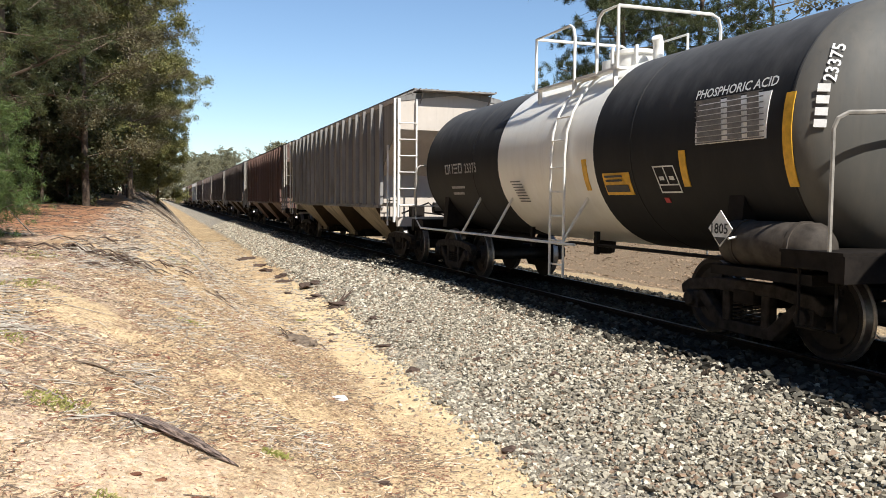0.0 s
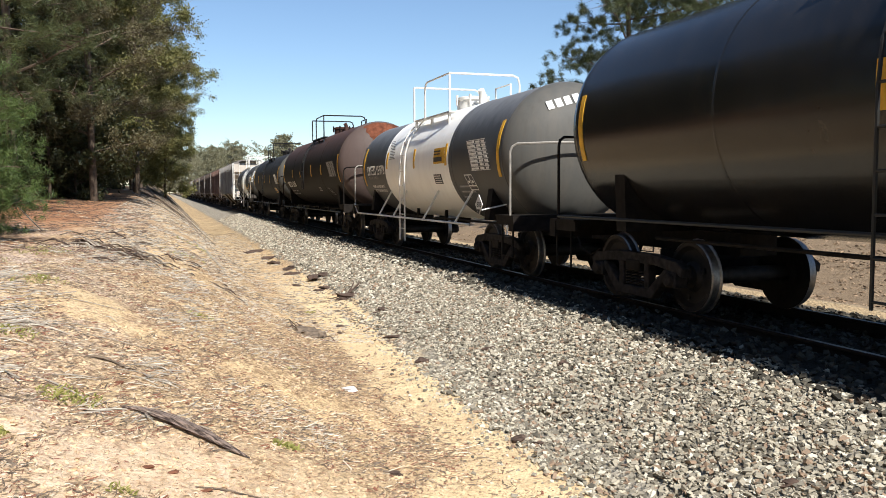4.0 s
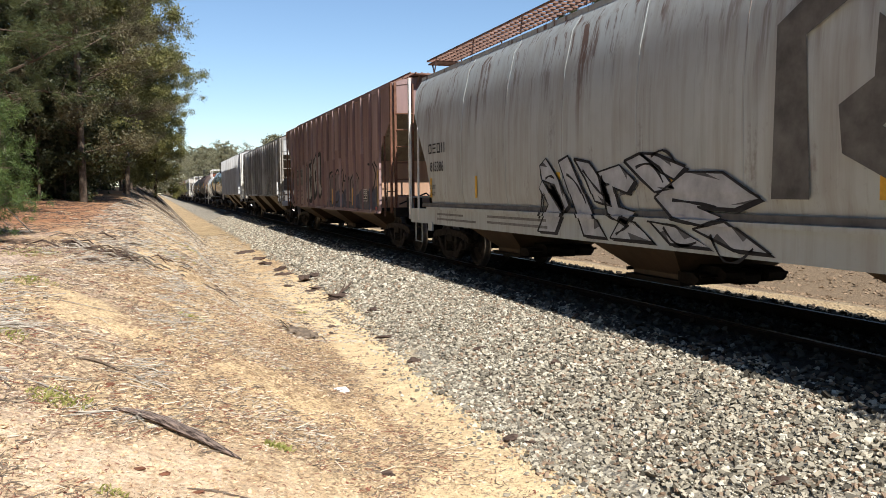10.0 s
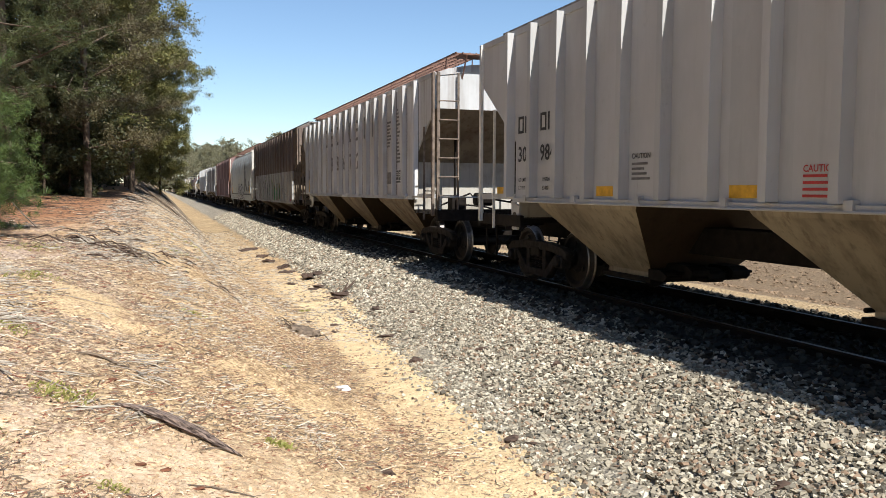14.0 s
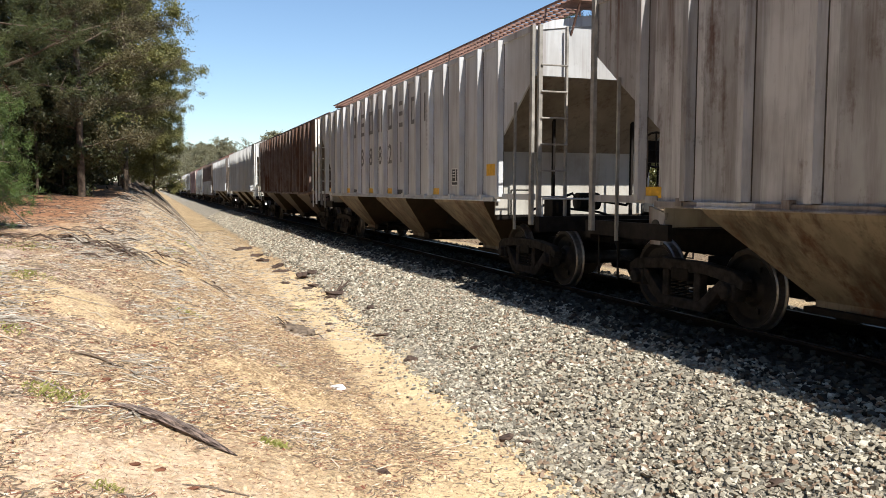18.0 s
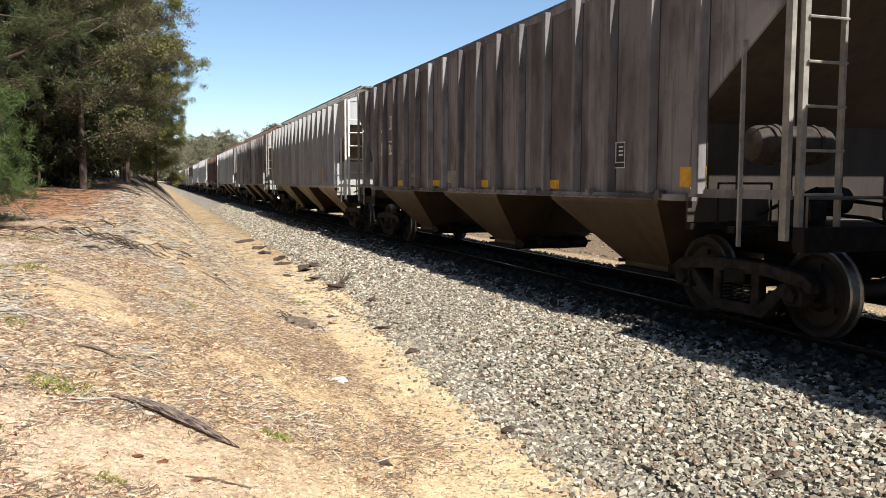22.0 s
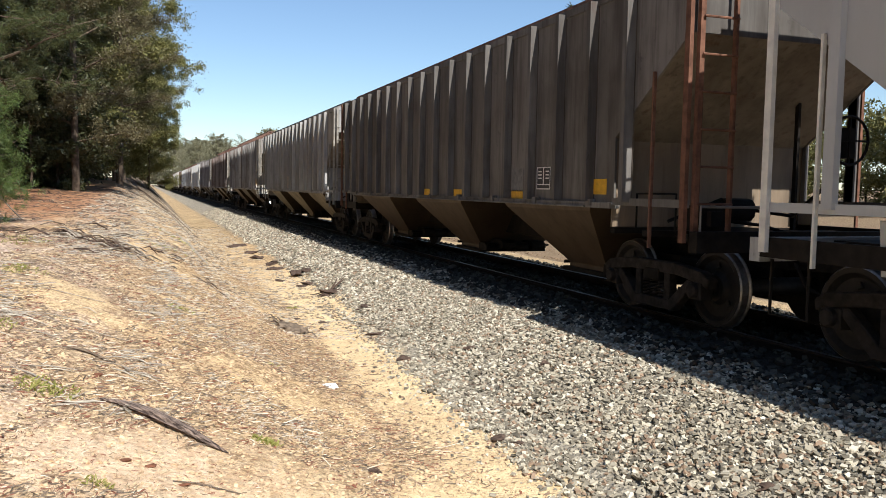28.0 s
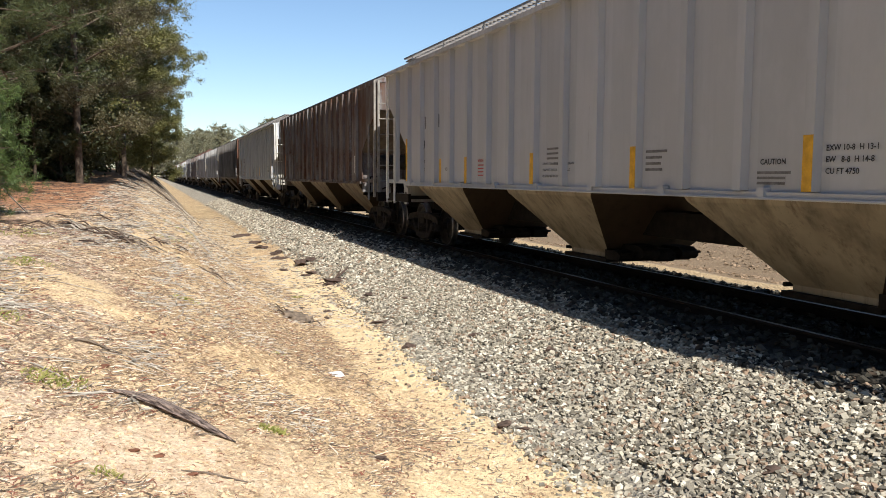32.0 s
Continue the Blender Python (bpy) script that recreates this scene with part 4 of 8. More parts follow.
def on_head(ob, car, t0, e0, t1, e1, lift=0.014):
    """Sets lettering on the rear head along the line from one point to another."""
    p, q = head_point(car, t0, e0, lift), head_point(car, t1, e1, lift)
    axis, r, half = SHELLS[car.name]
    m = (p + q) / 2
    d = (q - p).normalized()
    n = Vector((m.x / r ** 2, (m.y + half) / 0.72 ** 2, (m.z - axis) / r ** 2)).normalized()
    n = (n - d * n.dot(d)).normalized()
    ob.matrix_local = Matrix.Translation(p) @ Matrix((-n, -d, n.cross(d))).transposed().to_4x4()
    return ob


def rail_loop(name, car, pts, iron):
    return part(name, lambda bm: tube(bm, pts, 0.024, 6), M[iron], car)


def tank_car(label, y0, half, bands, iron, ladder_y, body, trucks=0.9, axis=2.5, r=1.48, rails=None, lad_foot=0.55, bar=True, drum=None, bar_to=None, end=None, bar_z=1.17, belly=None):
    car = new("tank_car")
    car.empty_display_size = 0.5
    tagged(car, label, "tank car", "cars of the freight train")
    car.location = (TRACK, y0, 0)
    SHELLS[car.name] = (axis, r, half)
    n = 56
    edges = [half] + [e for e, _ in bands[1:]] + [-half]
    for i, (_, mat) in enumerate(bands):
        ya, yb = edges[i], edges[i + 1]

        def section(bm):
            rings = []
            for y in (ya, ya - 0.01, yb + 0.01, yb):
                rings.append([(r * math.cos(2 * math.pi * j / n), y, axis + r * math.sin(2 * math.pi * j / n)) for j in range(n)])
            loft(bm, rings, close=False)
        part("shell_section", section, mat, car, smooth=40)

    def head(bm):
        rings = []
        for i in range(11):
            a = math.pi / 2 * i / 10.3
            q, y = r * math.cos(a), half + 0.72 * math.sin(a)
            rings.append([(q * math.cos(2 * math.pi * j / n), y, axis + q * math.sin(2 * math.pi * j / n)) for j in range(n)])
        vs = loft(bm, rings, close=False)
        bm.faces.new(vs[-1])
    hm = mesh_of("tank_head", head, 40)
    put("tank_head", hm, bands[0][1], car)
    put("tank_head", hm, end or bands[-1][1], car, turn=(0, 0, 180))

    def weld(bm):
        rings = [[(q * math.cos(2 * math.pi * j / n), y, axis + q * math.sin(2 * math.pi * j / n)) for j in range(n)] for y, q in ((-0.02, r), (-0.012, r + 0.006), (0.012, r + 0.006), (0.02, r))]
        loft(bm, rings, close=False)
    wm = mesh_of("weld", weld, 40)
    for y in (half, half * 0.5, -half * 0.5, -half):
        inside = [m for i, (_, m) in enumerate(bands) if edges[i + 1] <= y <= edges[i]]
        put("weld_seam", wm, inside[0], car, (0, y, 0))
    tr = half - trucks
    low = axis - r

    # each end: stub sill, end beam, deck, saddle, steps
    def stub(bm):
        box(bm, -0.28, 0.28, tr - 1.2, half + 0.85, 0.72, min(1.06, low + 0.02))

    def end_beam(bm):
        box(bm, -1.46, 1.46, half + 0.66, half + 0.84, 0.86, 1.10)

    def deck_plate(bm):
        box(bm, -1.46, 1.46, half + 0.05, half + 0.82, 1.10, 1.13)
        for x in (-1.44, 1.40):
            box(bm, x, x + 0.04, half + 0.05, half + 0.66, 0.96, 1.10)

    def saddle(bm):
        ring = [(-1.25, 1.0), (1.25, 1.0)]
        for k in range(9):
            a = radians(-28 - 124 * k / 8)
            ring.append(((r - 0.004) * math.cos(a), axis + (r - 0.004) * math.sin(a)))
        prism(bm, ring, "y", tr - 0.12, tr + 0.12)

    def step(bm):
        tube(bm, [(-1.40, half + 0.7, 0.95), (-1.40, half + 0.7, 0.42), (-1.40, half + 0.25, 0.42), (-1.40, half + 0.25, 0.98)], 0.018, 5)
    step_r = mesh_of("step_iron", lambda bm: tube(bm, [(1.40, half + 0.7, 0.95), (1.40, half + 0.7, 0.42), (1.40, half + 0.25, 0.42), (1.40, half + 0.25, 0.98)], 0.018, 5))
    ends = [(nm, mesh_of(nm, f)) for nm, f in (("stub_sill", stub), ("end_beam", end_beam), ("end_deck", deck_plate), ("saddle", saddle), ("step_iron", step))] + [("step_iron", step_r)]
    e = half + 0.62

    def post(x):
        return lambda bm: tube(bm, [(x, e, 1.1), (x, e, 2.22), (x * 0.98, e + 0.02, 2.31), (x * 0.92, e + 0.05, 2.36), (x * 0.5, e + 0.22, 2.38), (0, e + 0.3, 2.38)], 0.022, 6)
    ends += [("end_grab_rail", mesh_of("end_grab_rail", post(x))) for x in (-1.42, 1.42)]
    for nm, me in ends:
        for t in (0, 180):
            put(nm, me, M["rail_grey"] if nm == "end_grab_rail" and iron == "white_iron" else M["under"], car, turn=(0, 0, t))

    if bar:
        for s in (-1, 1):
            part("side_bar", lambda bm: tube(bm, [(s * 1.44, half + 0.6, 1.17), (s * 1.44, half + 0.2, bar_z), (s * 1.44, -half - 0.2 if bar_to is None else bar_to, bar_z)], 0.022, 8), M[iron], car)
            for y in (-half * 0.6, -half * 0.2, half * 0.28, half * 0.55) if iron == "white_iron" else ():
                if bar_to is not None and y < bar_to:
                    continue
                part("bar_strut", lambda bm: tube(bm, [(s * 1.44, y, bar_z), (s * (r * 0.86), y - 0.30, axis - r * 0.48)], 0.024, 6), M[iron], car)

    if belly:
        # continuous centre sill, with the brake gear that hangs from it
        part("centre_sill", lambda bm: box(bm, -0.32, 0.32, -tr + 1.1, tr - 1.1, belly, low + 0.03), M["under"], car)
        part("brake_cylinder", lambda bm: disc_ring(bm, -0.3, [(0, 0.05), (0.02, 0.14), (0.5, 0.14), (0.56, 0.06), (0.95, 0.03)], 14, "y", (0, 0)), M["under"], car, at=(-0.62, 2.2, 0.88), smooth=40)
        part("brake_valve", lambda bm: (box(bm, -0.72, -0.40, -2.45, -2.1, 0.72, 0.98), box(bm, -0.66, -0.46, -2.65, -2.45, 0.78, 0.92)), M["under"], car)
        for y in (-half * 0.72, -half * 0.42, -half * 0.12, half * 0.2, half * 0.5, half * 0.74):
            part("bar_hanger", lambda bm: box(bm, -1.46, -1.41, y - 0.03, y + 0.03, bar_z, bar_z + 0.16), M["under"], car)
            part("hanger_arm", lambda bm: tube(bm, [(-1.43, y, bar_z + 0.14), (-0.3, y, low + 0.0)], 0.03, 6), M["under"], car)
        if lad_foot > 1.2:
            # stirrup under the ladder
            for dy in (-0.3, 0.3):
                part("stirrup_leg", lambda bm: tube(bm, [(-1.43, ladder_y + dy * 1.2, bar_z), (-1.43, ladder_y + dy * 0.8, 0.44)], 0.022, 6), M["under"], car)
            part("stirrup_tread", lambda bm: box(bm, -1.49, -1.37, ladder_y - 0.25, ladder_y + 0.25, 0.43, 0.455), M["under"], car)

    # ladder over the shoulder, both sides
    wide = r + 0.07
    for side in (-1, 1):
        def stiles(bm):
            for dy in (-0.22, 0.22):
                pts = [(side * wide, ladder_y + dy, lad_foot), (side * wide, ladder_y + dy, axis - 0.06)]
                pts += [(side * wide * math.cos(radians(a)), ladder_y + dy, axis + wide * math.sin(radians(a))) for a in (12, 24, 36, 48, 58)]
                tube(bm, pts, 0.020, 6)
        lad = part("ladder", stiles, M[iron], car)

        def rung(bm):
            tube(bm, [(0, -0.22, 0), (0, 0.22, 0)], 0.014, 6)
        rm = shared("tank_rung", rung)
        for i in range(11):
            z = 0.62 + 0.36 * i
            if z < lad_foot:
                continue
            if z < axis:
                p = (side * wide, ladder_y, z)
            else:
                a = (z - axis) / wide + 0.03
                if a > 1.0:
                    continue
                p = (side * wide * math.cos(a), ladder_y, axis + wide * math.sin(a))
            put("rung", rm, M[iron], lad, p)

    # manway platform and its railing
    top = axis + r
    front, gap0, gap1, rear = rails or (ladder_y + 0.35, ladder_y + 0.30, ladder_y - 0.55, ladder_y - 2.3)
    mid, hl = (front + rear) / 2, (front - rear) / 2
    zp, zr = top - 0.24, top + 0.62
    for s in (-1, 1):
        part("top_platform", lambda bm: box(bm, s * 0.95 - 0.08, s * 0.95 + 0.08, rear, front, zp, zp + 0.035), M[iron], car)
        for y in (rear + 0.1, mid, front - 0.1):
            part("platform_bracket", lambda bm: box(bm, s * 1.0 - 0.03, s * 1.0 + 0.03, y - 0.02, y + 0.02, zp - 0.26, zp), M[iron], car)
    x = 1.03
    if gap0 < front - 0.3:
        rail_loop("railing", car, [(-x, front, zp), (-x, front, zr), (-x, gap0 + 0.16, zr), (-x, gap0 + 0.05, zr - 0.06), (-x, gap0, zr - 0.2), (-x, gap0, zp)], iron)
    else:
        rail_loop("railing", car, [(-x, front, zp), (-x, front, zr)], iron)
    rail_loop("railing", car, [(-x, gap1, zp), (-x, gap1, zr - 0.2), (-x, gap1 - 0.05, zr - 0.06), (-x, gap1 - 0.16, zr), (-x, rear, zr), (-x, rear, zp)], iron)
    rail_loop("railing", car, [(-x, rear, zr), (0.5, rear, zr), (0.62, rear, zr - 0.05), (0.66, rear, zr - 0.2), (0.66, rear, zp + 0.1)], iron)
    rail_loop("railing", car, [(-x, front, zr), (0.6, front, zr), (0.72, front, zr - 0.05), (0.76, front, zr - 0.2), (0.76, front, zp + 0.1)], iron)
    rail_loop("railing", car, [(x, front - 0.4, zp), (x, front - 0.4, zr), (x, mid, zr), (x, mid, zp)], iron)

    def dome(bm):
        disc_ring(bm, top - 0.08, [(0, 0.36), (0.24, 0.36), (0.26, 0.40), (0.31, 0.40), (0.34, 0.30)], 20, "z", (0, mid - 0.1))
    fit = M[iron] if iron == "white_iron" else body
    man = part("manway", dome, fit, car, smooth=40)
    bolt = shared("manway_bolt", lambda bm: tube(bm, [(0, 0, -0.05), (0, 0, 0.19)], 0.03, 6))
    for k in range(6):
        put("bolt", bolt, fit, man, (0.40 * math.cos(k * math.pi / 3), mid - 0.1 + 0.40 * math.sin(k * math.pi / 3), top + 0.10))
    part("valve_housing", lambda bm: disc_ring(bm, top - 0.08, [(0, 0.22), (0.30, 0.22), (0.33, 0.1), (0.33, 0.02)], 14, "z", (0.1, mid + 0.65)), fit, car, smooth=40)
    part("relief_valve", lambda bm: tube(bm, [(0.0, mid - 0.72, top - 0.05), (0.0, mid - 0.72, top + 0.28), (-0.05, mid - 0.75, top + 0.36)], 0.08, 10), fit, car, smooth=40)

    part("outlet_valve", lambda bm: disc_ring(bm, 0.70, [(0, 0.10), (0.02, 0.16), (0.12, 0.18), (0.5, 0.22)], 14, "z", (0, 0.1)), M["under"], car)
    for y in (-1.2, 1.0):
        part("pipe_hanger", lambda bm: box(bm, -0.93, -0.87, y - 0.04, y + 0.04, 0.78, 1.12), M["under"], car)
    part("brake_pipe", lambda bm: tube(bm, [(-0.9, -half + 1.2, 0.92), (-0.9, -0.4, 0.92), (-0.85, 0.1, 0.84), (-0.9, 0.6, 0.92), (-0.9, half - 1.2, 0.92)], 0.026, 6), M["under"], car)

    if drum is not None:
        def reservoir(bm):
            disc_ring(bm, -0.70, [(0, 0.06), (0.03, 0.16), (0.14, 0.24), (1.26, 0.24), (1.37, 0.16), (1.40, 0.06)], 18, "y", (0, 0))
            for y in (-0.45, 0.35):
                disc_ring(bm, y, [(0, 0.252), (0.05, 0.252)], 18, "y", (0, 0))
        part("air_reservoir", reservoir, M["drum"], car, at=(-1.18, drum, 1.14), smooth=40)
        part("reservoir_tray", lambda bm: box(bm, -1.40, -0.95, drum - 0.75, drum + 0.7, 0.80, 0.90), M["under"], car)
    for y in (-tr, tr):
        truck(car, y)
    put("coupler", coupler_mesh(), M["under"], car, (0, half + 0.75, 0))
    put("coupler", coupler_mesh(), M["under"], car, (0, -half - 0.75, 0), (0, 0, 180))
    return car


def shell_text(car, s, size, m, y, angle):
    return on_shell(put("lettering", text_mesh(s, size), M[m], car), angle, y, 0.014)


def shell_bars(car, key, rows, m, y, angle):
    return on_shell(put("small_print", bars_mesh(key, rows), M[m], car), angle, y, 0.012)


def shell_blocks(car, count, w, h, m, y, angle):
    """Owner's marks as plain stroke blocks, one for each character."""
    t = h * 0.17
    forms = ([(-w, -w + t, 0, h), (-t, 0, 0, h), (-w + t, -t, 0, t), (-w + t, -t, h - t, h)],
             [(-w, -w + t, 0, h), (-t, 0, 0, h)],
             [(-w, 0, h - t, h), (-w, 0, h * 0.44, h * 0.44 + t), (-w, 0, 0, t)],
             [(-w, -w + t, 0, h), (-t, 0, 0, h), (-w + t, -t, 0, t), (-w + t, -t, h - t, h)])
    for i in range(count):
        f = i % 4

        def block(bm):
            for n, (a, b, c, d) in enumerate(forms[f]):
                box(bm, -0.003 - 0.0003 * n, 0, a, b, c, d)
        on_shell(put("mark", shared("tank_block%.2f%.2f%d" % (w, h, f), block), M[m], car), angle, y - i * w * 1.3, 0.014)


def spec_table(car, y, angle, w=1.1, h=0.62, m="white_ink"):
    """The ruled white table of test dates."""
    rows = []
    for i in range(9):
        rows.append((0.0, h - h * i / 8, w, 0.012))
    for i in range(8):
        z = h - h * (i + 1) / 8 + 0.02
        rows += [(-0.03, z, w * 0.38, 0.04), (-0.5 * w, z, w * 0.2, 0.04), (-0.78 * w, z, w * 0.16, 0.04)]
    me = bars_mesh("spec%.2f" % w, rows)
    return on_shell(put("test_table", me, M[m], car, label="ruled table of test dates"), angle, y, 0.016)


# ---------------------------------------------------------------- the train
P = {
    # pale upper shells carry the sunlight in the paint colour
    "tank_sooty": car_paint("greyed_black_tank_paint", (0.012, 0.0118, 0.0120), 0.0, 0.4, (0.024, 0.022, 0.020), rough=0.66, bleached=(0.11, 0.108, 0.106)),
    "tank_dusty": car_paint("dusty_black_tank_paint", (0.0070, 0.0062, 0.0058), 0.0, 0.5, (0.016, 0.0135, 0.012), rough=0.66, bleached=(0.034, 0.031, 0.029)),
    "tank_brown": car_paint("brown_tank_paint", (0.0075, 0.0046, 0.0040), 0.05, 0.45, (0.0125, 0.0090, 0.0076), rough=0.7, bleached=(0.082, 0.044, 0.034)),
    "tank_gloss": car_paint("glossy_black_tank_paint", (0.010, 0.010, 0.010), 0.0, 0.25, (0.05, 0.04, 0.03), rough=0.22),
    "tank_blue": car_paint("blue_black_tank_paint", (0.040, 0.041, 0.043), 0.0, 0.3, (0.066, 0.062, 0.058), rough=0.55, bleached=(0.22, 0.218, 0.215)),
    "tank_white": car_paint("white_tank_paint", (0.90, 0.885, 0.84), 0.0, 0.10, (0.46, 0.40, 0.31), rough=0.4),
    "tank_cream": car_paint("white_band_paint", (0.757, 0.732, 0.660), 0.0, 0.12, (0.40, 0.34, 0.26), rough=0.4),
    # rear heads are paler than the shells
    "tank_end": car_paint("dust_grey_tank_end", (0.085, 0.083, 0.076), 0.05, 0.5, (0.13, 0.115, 0.095), rough=0.6),
    "tank_end_brown": car_paint("dust_brown_tank_end", (0.085, 0.060, 0.052), 0.1, 0.4, (0.12, 0.09, 0.075), rough=0.6),
    "grey_a": car_paint("dull_grey_paint", (0.222, 0.215, 0.204), 0.1, 0.6, (0.13, 0.115, 0.10), panels=0.35),
    "white_end": car_paint("white_end_paint", (0.50, 0.445, 0.385), 0.1, 0.25, (0.36, 0.30, 0.24)),
    "brown": car_paint("oxide_brown_paint", (0.124, 0.068, 0.053), 0.25, 0.6, (0.10, 0.075, 0.065), panels=0.5),
    "dark": car_paint("dark_brown_paint", (0.068, 0.050, 0.042), 0.3, 0.6, (0.055, 0.045, 0.04), panels=0.35),
    "grey_white": car_paint("greyed_white_paint", (0.45, 0.455, 0.46), 0.12, 0.5, (0.24, 0.22, 0.205), panels=0.35),
    "grey_mid": car_paint("weathered_grey_paint", (0.33, 0.325, 0.315), 0.1, 0.65, (0.16, 0.142, 0.128), panels=0.4),
    "pinkish": car_paint("faded_oxide_paint", (0.270, 0.178, 0.168), 0.10, 0.45, (0.150, 0.105, 0.100), panels=0.8, fade=(0.42, 0.33, 0.32)),
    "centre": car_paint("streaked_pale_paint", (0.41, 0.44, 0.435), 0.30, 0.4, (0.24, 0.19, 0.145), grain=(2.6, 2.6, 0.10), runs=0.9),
    "two_tone": car_paint("brown_over_white_paint", (0.140, 0.102, 0.086), 0.05, 0.45, (0.19, 0.155, 0.135), lower=(0.45, 0.45, 0.44), split=2.42, panels=0.5, fade=(0.20, 0.165, 0.15), worn=(0.095, 0.066, 0.055)),
    "light": car_paint("light_grey_paint", (0.44, 0.44, 0.435), 0.02, 0.2, (0.37, 0.35, 0.32), panels=0.2),
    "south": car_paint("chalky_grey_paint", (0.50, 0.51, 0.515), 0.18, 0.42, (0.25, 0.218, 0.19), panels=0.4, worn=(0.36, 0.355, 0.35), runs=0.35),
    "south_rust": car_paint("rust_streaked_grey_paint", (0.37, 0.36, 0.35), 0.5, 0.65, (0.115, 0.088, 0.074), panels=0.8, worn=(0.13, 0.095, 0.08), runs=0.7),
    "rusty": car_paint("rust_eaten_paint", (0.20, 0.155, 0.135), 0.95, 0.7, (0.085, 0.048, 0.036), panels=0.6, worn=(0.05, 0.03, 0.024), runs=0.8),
    "steel": car_paint("grey_fleet_paint", (0.40, 0.40, 0.395), 0.12, 0.4, (0.27, 0.25, 0.235), panels=0.35),
    "dark_grey": car_paint("sooty_grey_paint", (0.235, 0.222, 0.222), 0.24, 0.85, (0.066, 0.052, 0.047), panels=0.8, worn=(0.080, 0.060, 0.055), grain=(1.2, 1.3, 0.35)),
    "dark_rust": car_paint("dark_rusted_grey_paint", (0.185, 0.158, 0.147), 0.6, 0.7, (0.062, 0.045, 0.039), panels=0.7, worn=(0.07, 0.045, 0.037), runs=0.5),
    "soot": car_paint("brown_grey_sooty_paint", (0.140, 0.130, 0.120), 0.2, 0.7, (0.042, 0.034, 0.029), panels=0.5),
    "clean": car_paint("clean_grey_paint", (0.42, 0.43, 0.44), 0.0, 0.12, (0.37, 0.365, 0.36), panels=0.15),
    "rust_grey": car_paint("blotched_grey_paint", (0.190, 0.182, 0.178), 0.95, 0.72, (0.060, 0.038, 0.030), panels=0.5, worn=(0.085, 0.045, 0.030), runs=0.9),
    "bay_tan": car_paint("dusty_tan_paint", (0.31, 0.265, 0.19), 0.35, 0.7, (0.055, 0.040, 0.028), grain=(0.9, 1.3, 0.45)),
    "bay_rusty": car_paint("rust_stained_tan_paint", (0.23, 0.19, 0.135), 0.75, 0.85, (0.030, 0.021, 0.015), grain=(0.9, 1.3, 0.45)),
    # dirt, with the shade of the cross slopes put into the colour
    "bay_mud": car_paint("dirt_brown_shaded_slope", (0.066, 0.047, 0.031), 0.3, 0.6, (0.034, 0.024, 0.016), grain=(0.7, 0.5, 0.6)),
    "bay_brown": car_paint("dirty_brown_paint", (0.085, 0.060, 0.040), 0.3, 0.6, (0.040, 0.028, 0.020)),
    "bulk_cream": car_paint("flaked_cream_paint", (0.42, 0.265, 0.18), 0.35, 0.4, (0.24, 0.13, 0.08)),
    "bulk_soot": car_paint("sooty_bulkhead_paint", (0.060, 0.047, 0.038), 0.25, 0.6, (0.028, 0.022, 0.018)),
    "bulk_tan": car_paint("dusty_bulkhead_paint", (0.22, 0.168, 0.118), 0.25, 0.55, (0.09, 0.066, 0.048)),
    "striped": car_paint("dark_streaked_paint", (0.43, 0.43, 0.425), 0.1, 0.8, (0.085, 0.074, 0.070), panels=0.9, worn=(0.11, 0.10, 0.095)),
    "slope_dirty": car_paint("stained_slope_paint", (0.21, 0.182, 0.148), 0.4, 0.75, (0.070, 0.054, 0.042), grain=(0.8, 0.5, 0.5)),
    "bulk_white": car_paint("scuffed_white_bulkhead_paint", (0.44, 0.42, 0.375), 0.25, 0.5, (0.20, 0.16, 0.12), grain=(0.8, 0.8, 0.6)),
}

CARS = []


def add(car):
    CARS.append((car, car.location.y))
    return car


def low_bars(ys, z=1.56, w=0.42, h=0.13):
    return [(y, z, w, h, "yellow") for y in ys]


def tall_bars(ys, z=1.78, w=0.11, h=0.46):
    return [(y, z, w, h, "yellow") for y in ys]


def far_hopper(y, paint, label):
    return add(hopper("hopper_car", label, y, P[paint], far=True, board="grating_grey"))


# the cars that have already gone by, farthest first
for i, (c, lab) in enumerate((("grey_mid", "weathered grey covered hopper car rolling on the rails"), ("light", "light grey covered hopper car rolling on the rails"),
                              ("dark", "dark brown covered hopper car rolling on the rails"), ("brown", "oxide brown covered hopper car rolling on the rails"),
                              ("grey_mid", "weathered grey covered hopper car rolling on the rails"), ("dark", "dark brown covered hopper car rolling on the rails"),
                              ("dark_rust", "dark rusty covered hopper car rolling on the rails"), ("dark", "dark brown covered hopper car rolling on the rails"))):
    far_hopper(83.9 + 18.7 * (7 - i), c, lab)
far_hopper(65.2, "dark", "dark brown covered hopper car coupled behind a brown one")
far_hopper(46.5, "brown", "rust-brown covered hopper car with a pale roof edge")
c = add(hopper("hopper_car", "dull grey ribbed hopper car with a white end and ladders", 27.8, P["grey_a"], board="grating_grey", lad="white_iron", bay_col=P["bay_tan"], frame_col=P["white_end"]))
for o in c.children:
    if o.name.split(".")[0] in ("end_panel", "slope_sheet", "bulkhead", "end_post"):
        o.material_slots[0].material = P["white_end"]

# phosphoric acid tank with a white band
def ref_strips(c, rows, w=0.055):
    for y, a0, a1 in rows:
        shell_patch("reflector", c, y - w, y + w, a0, a1, M["yellow"])


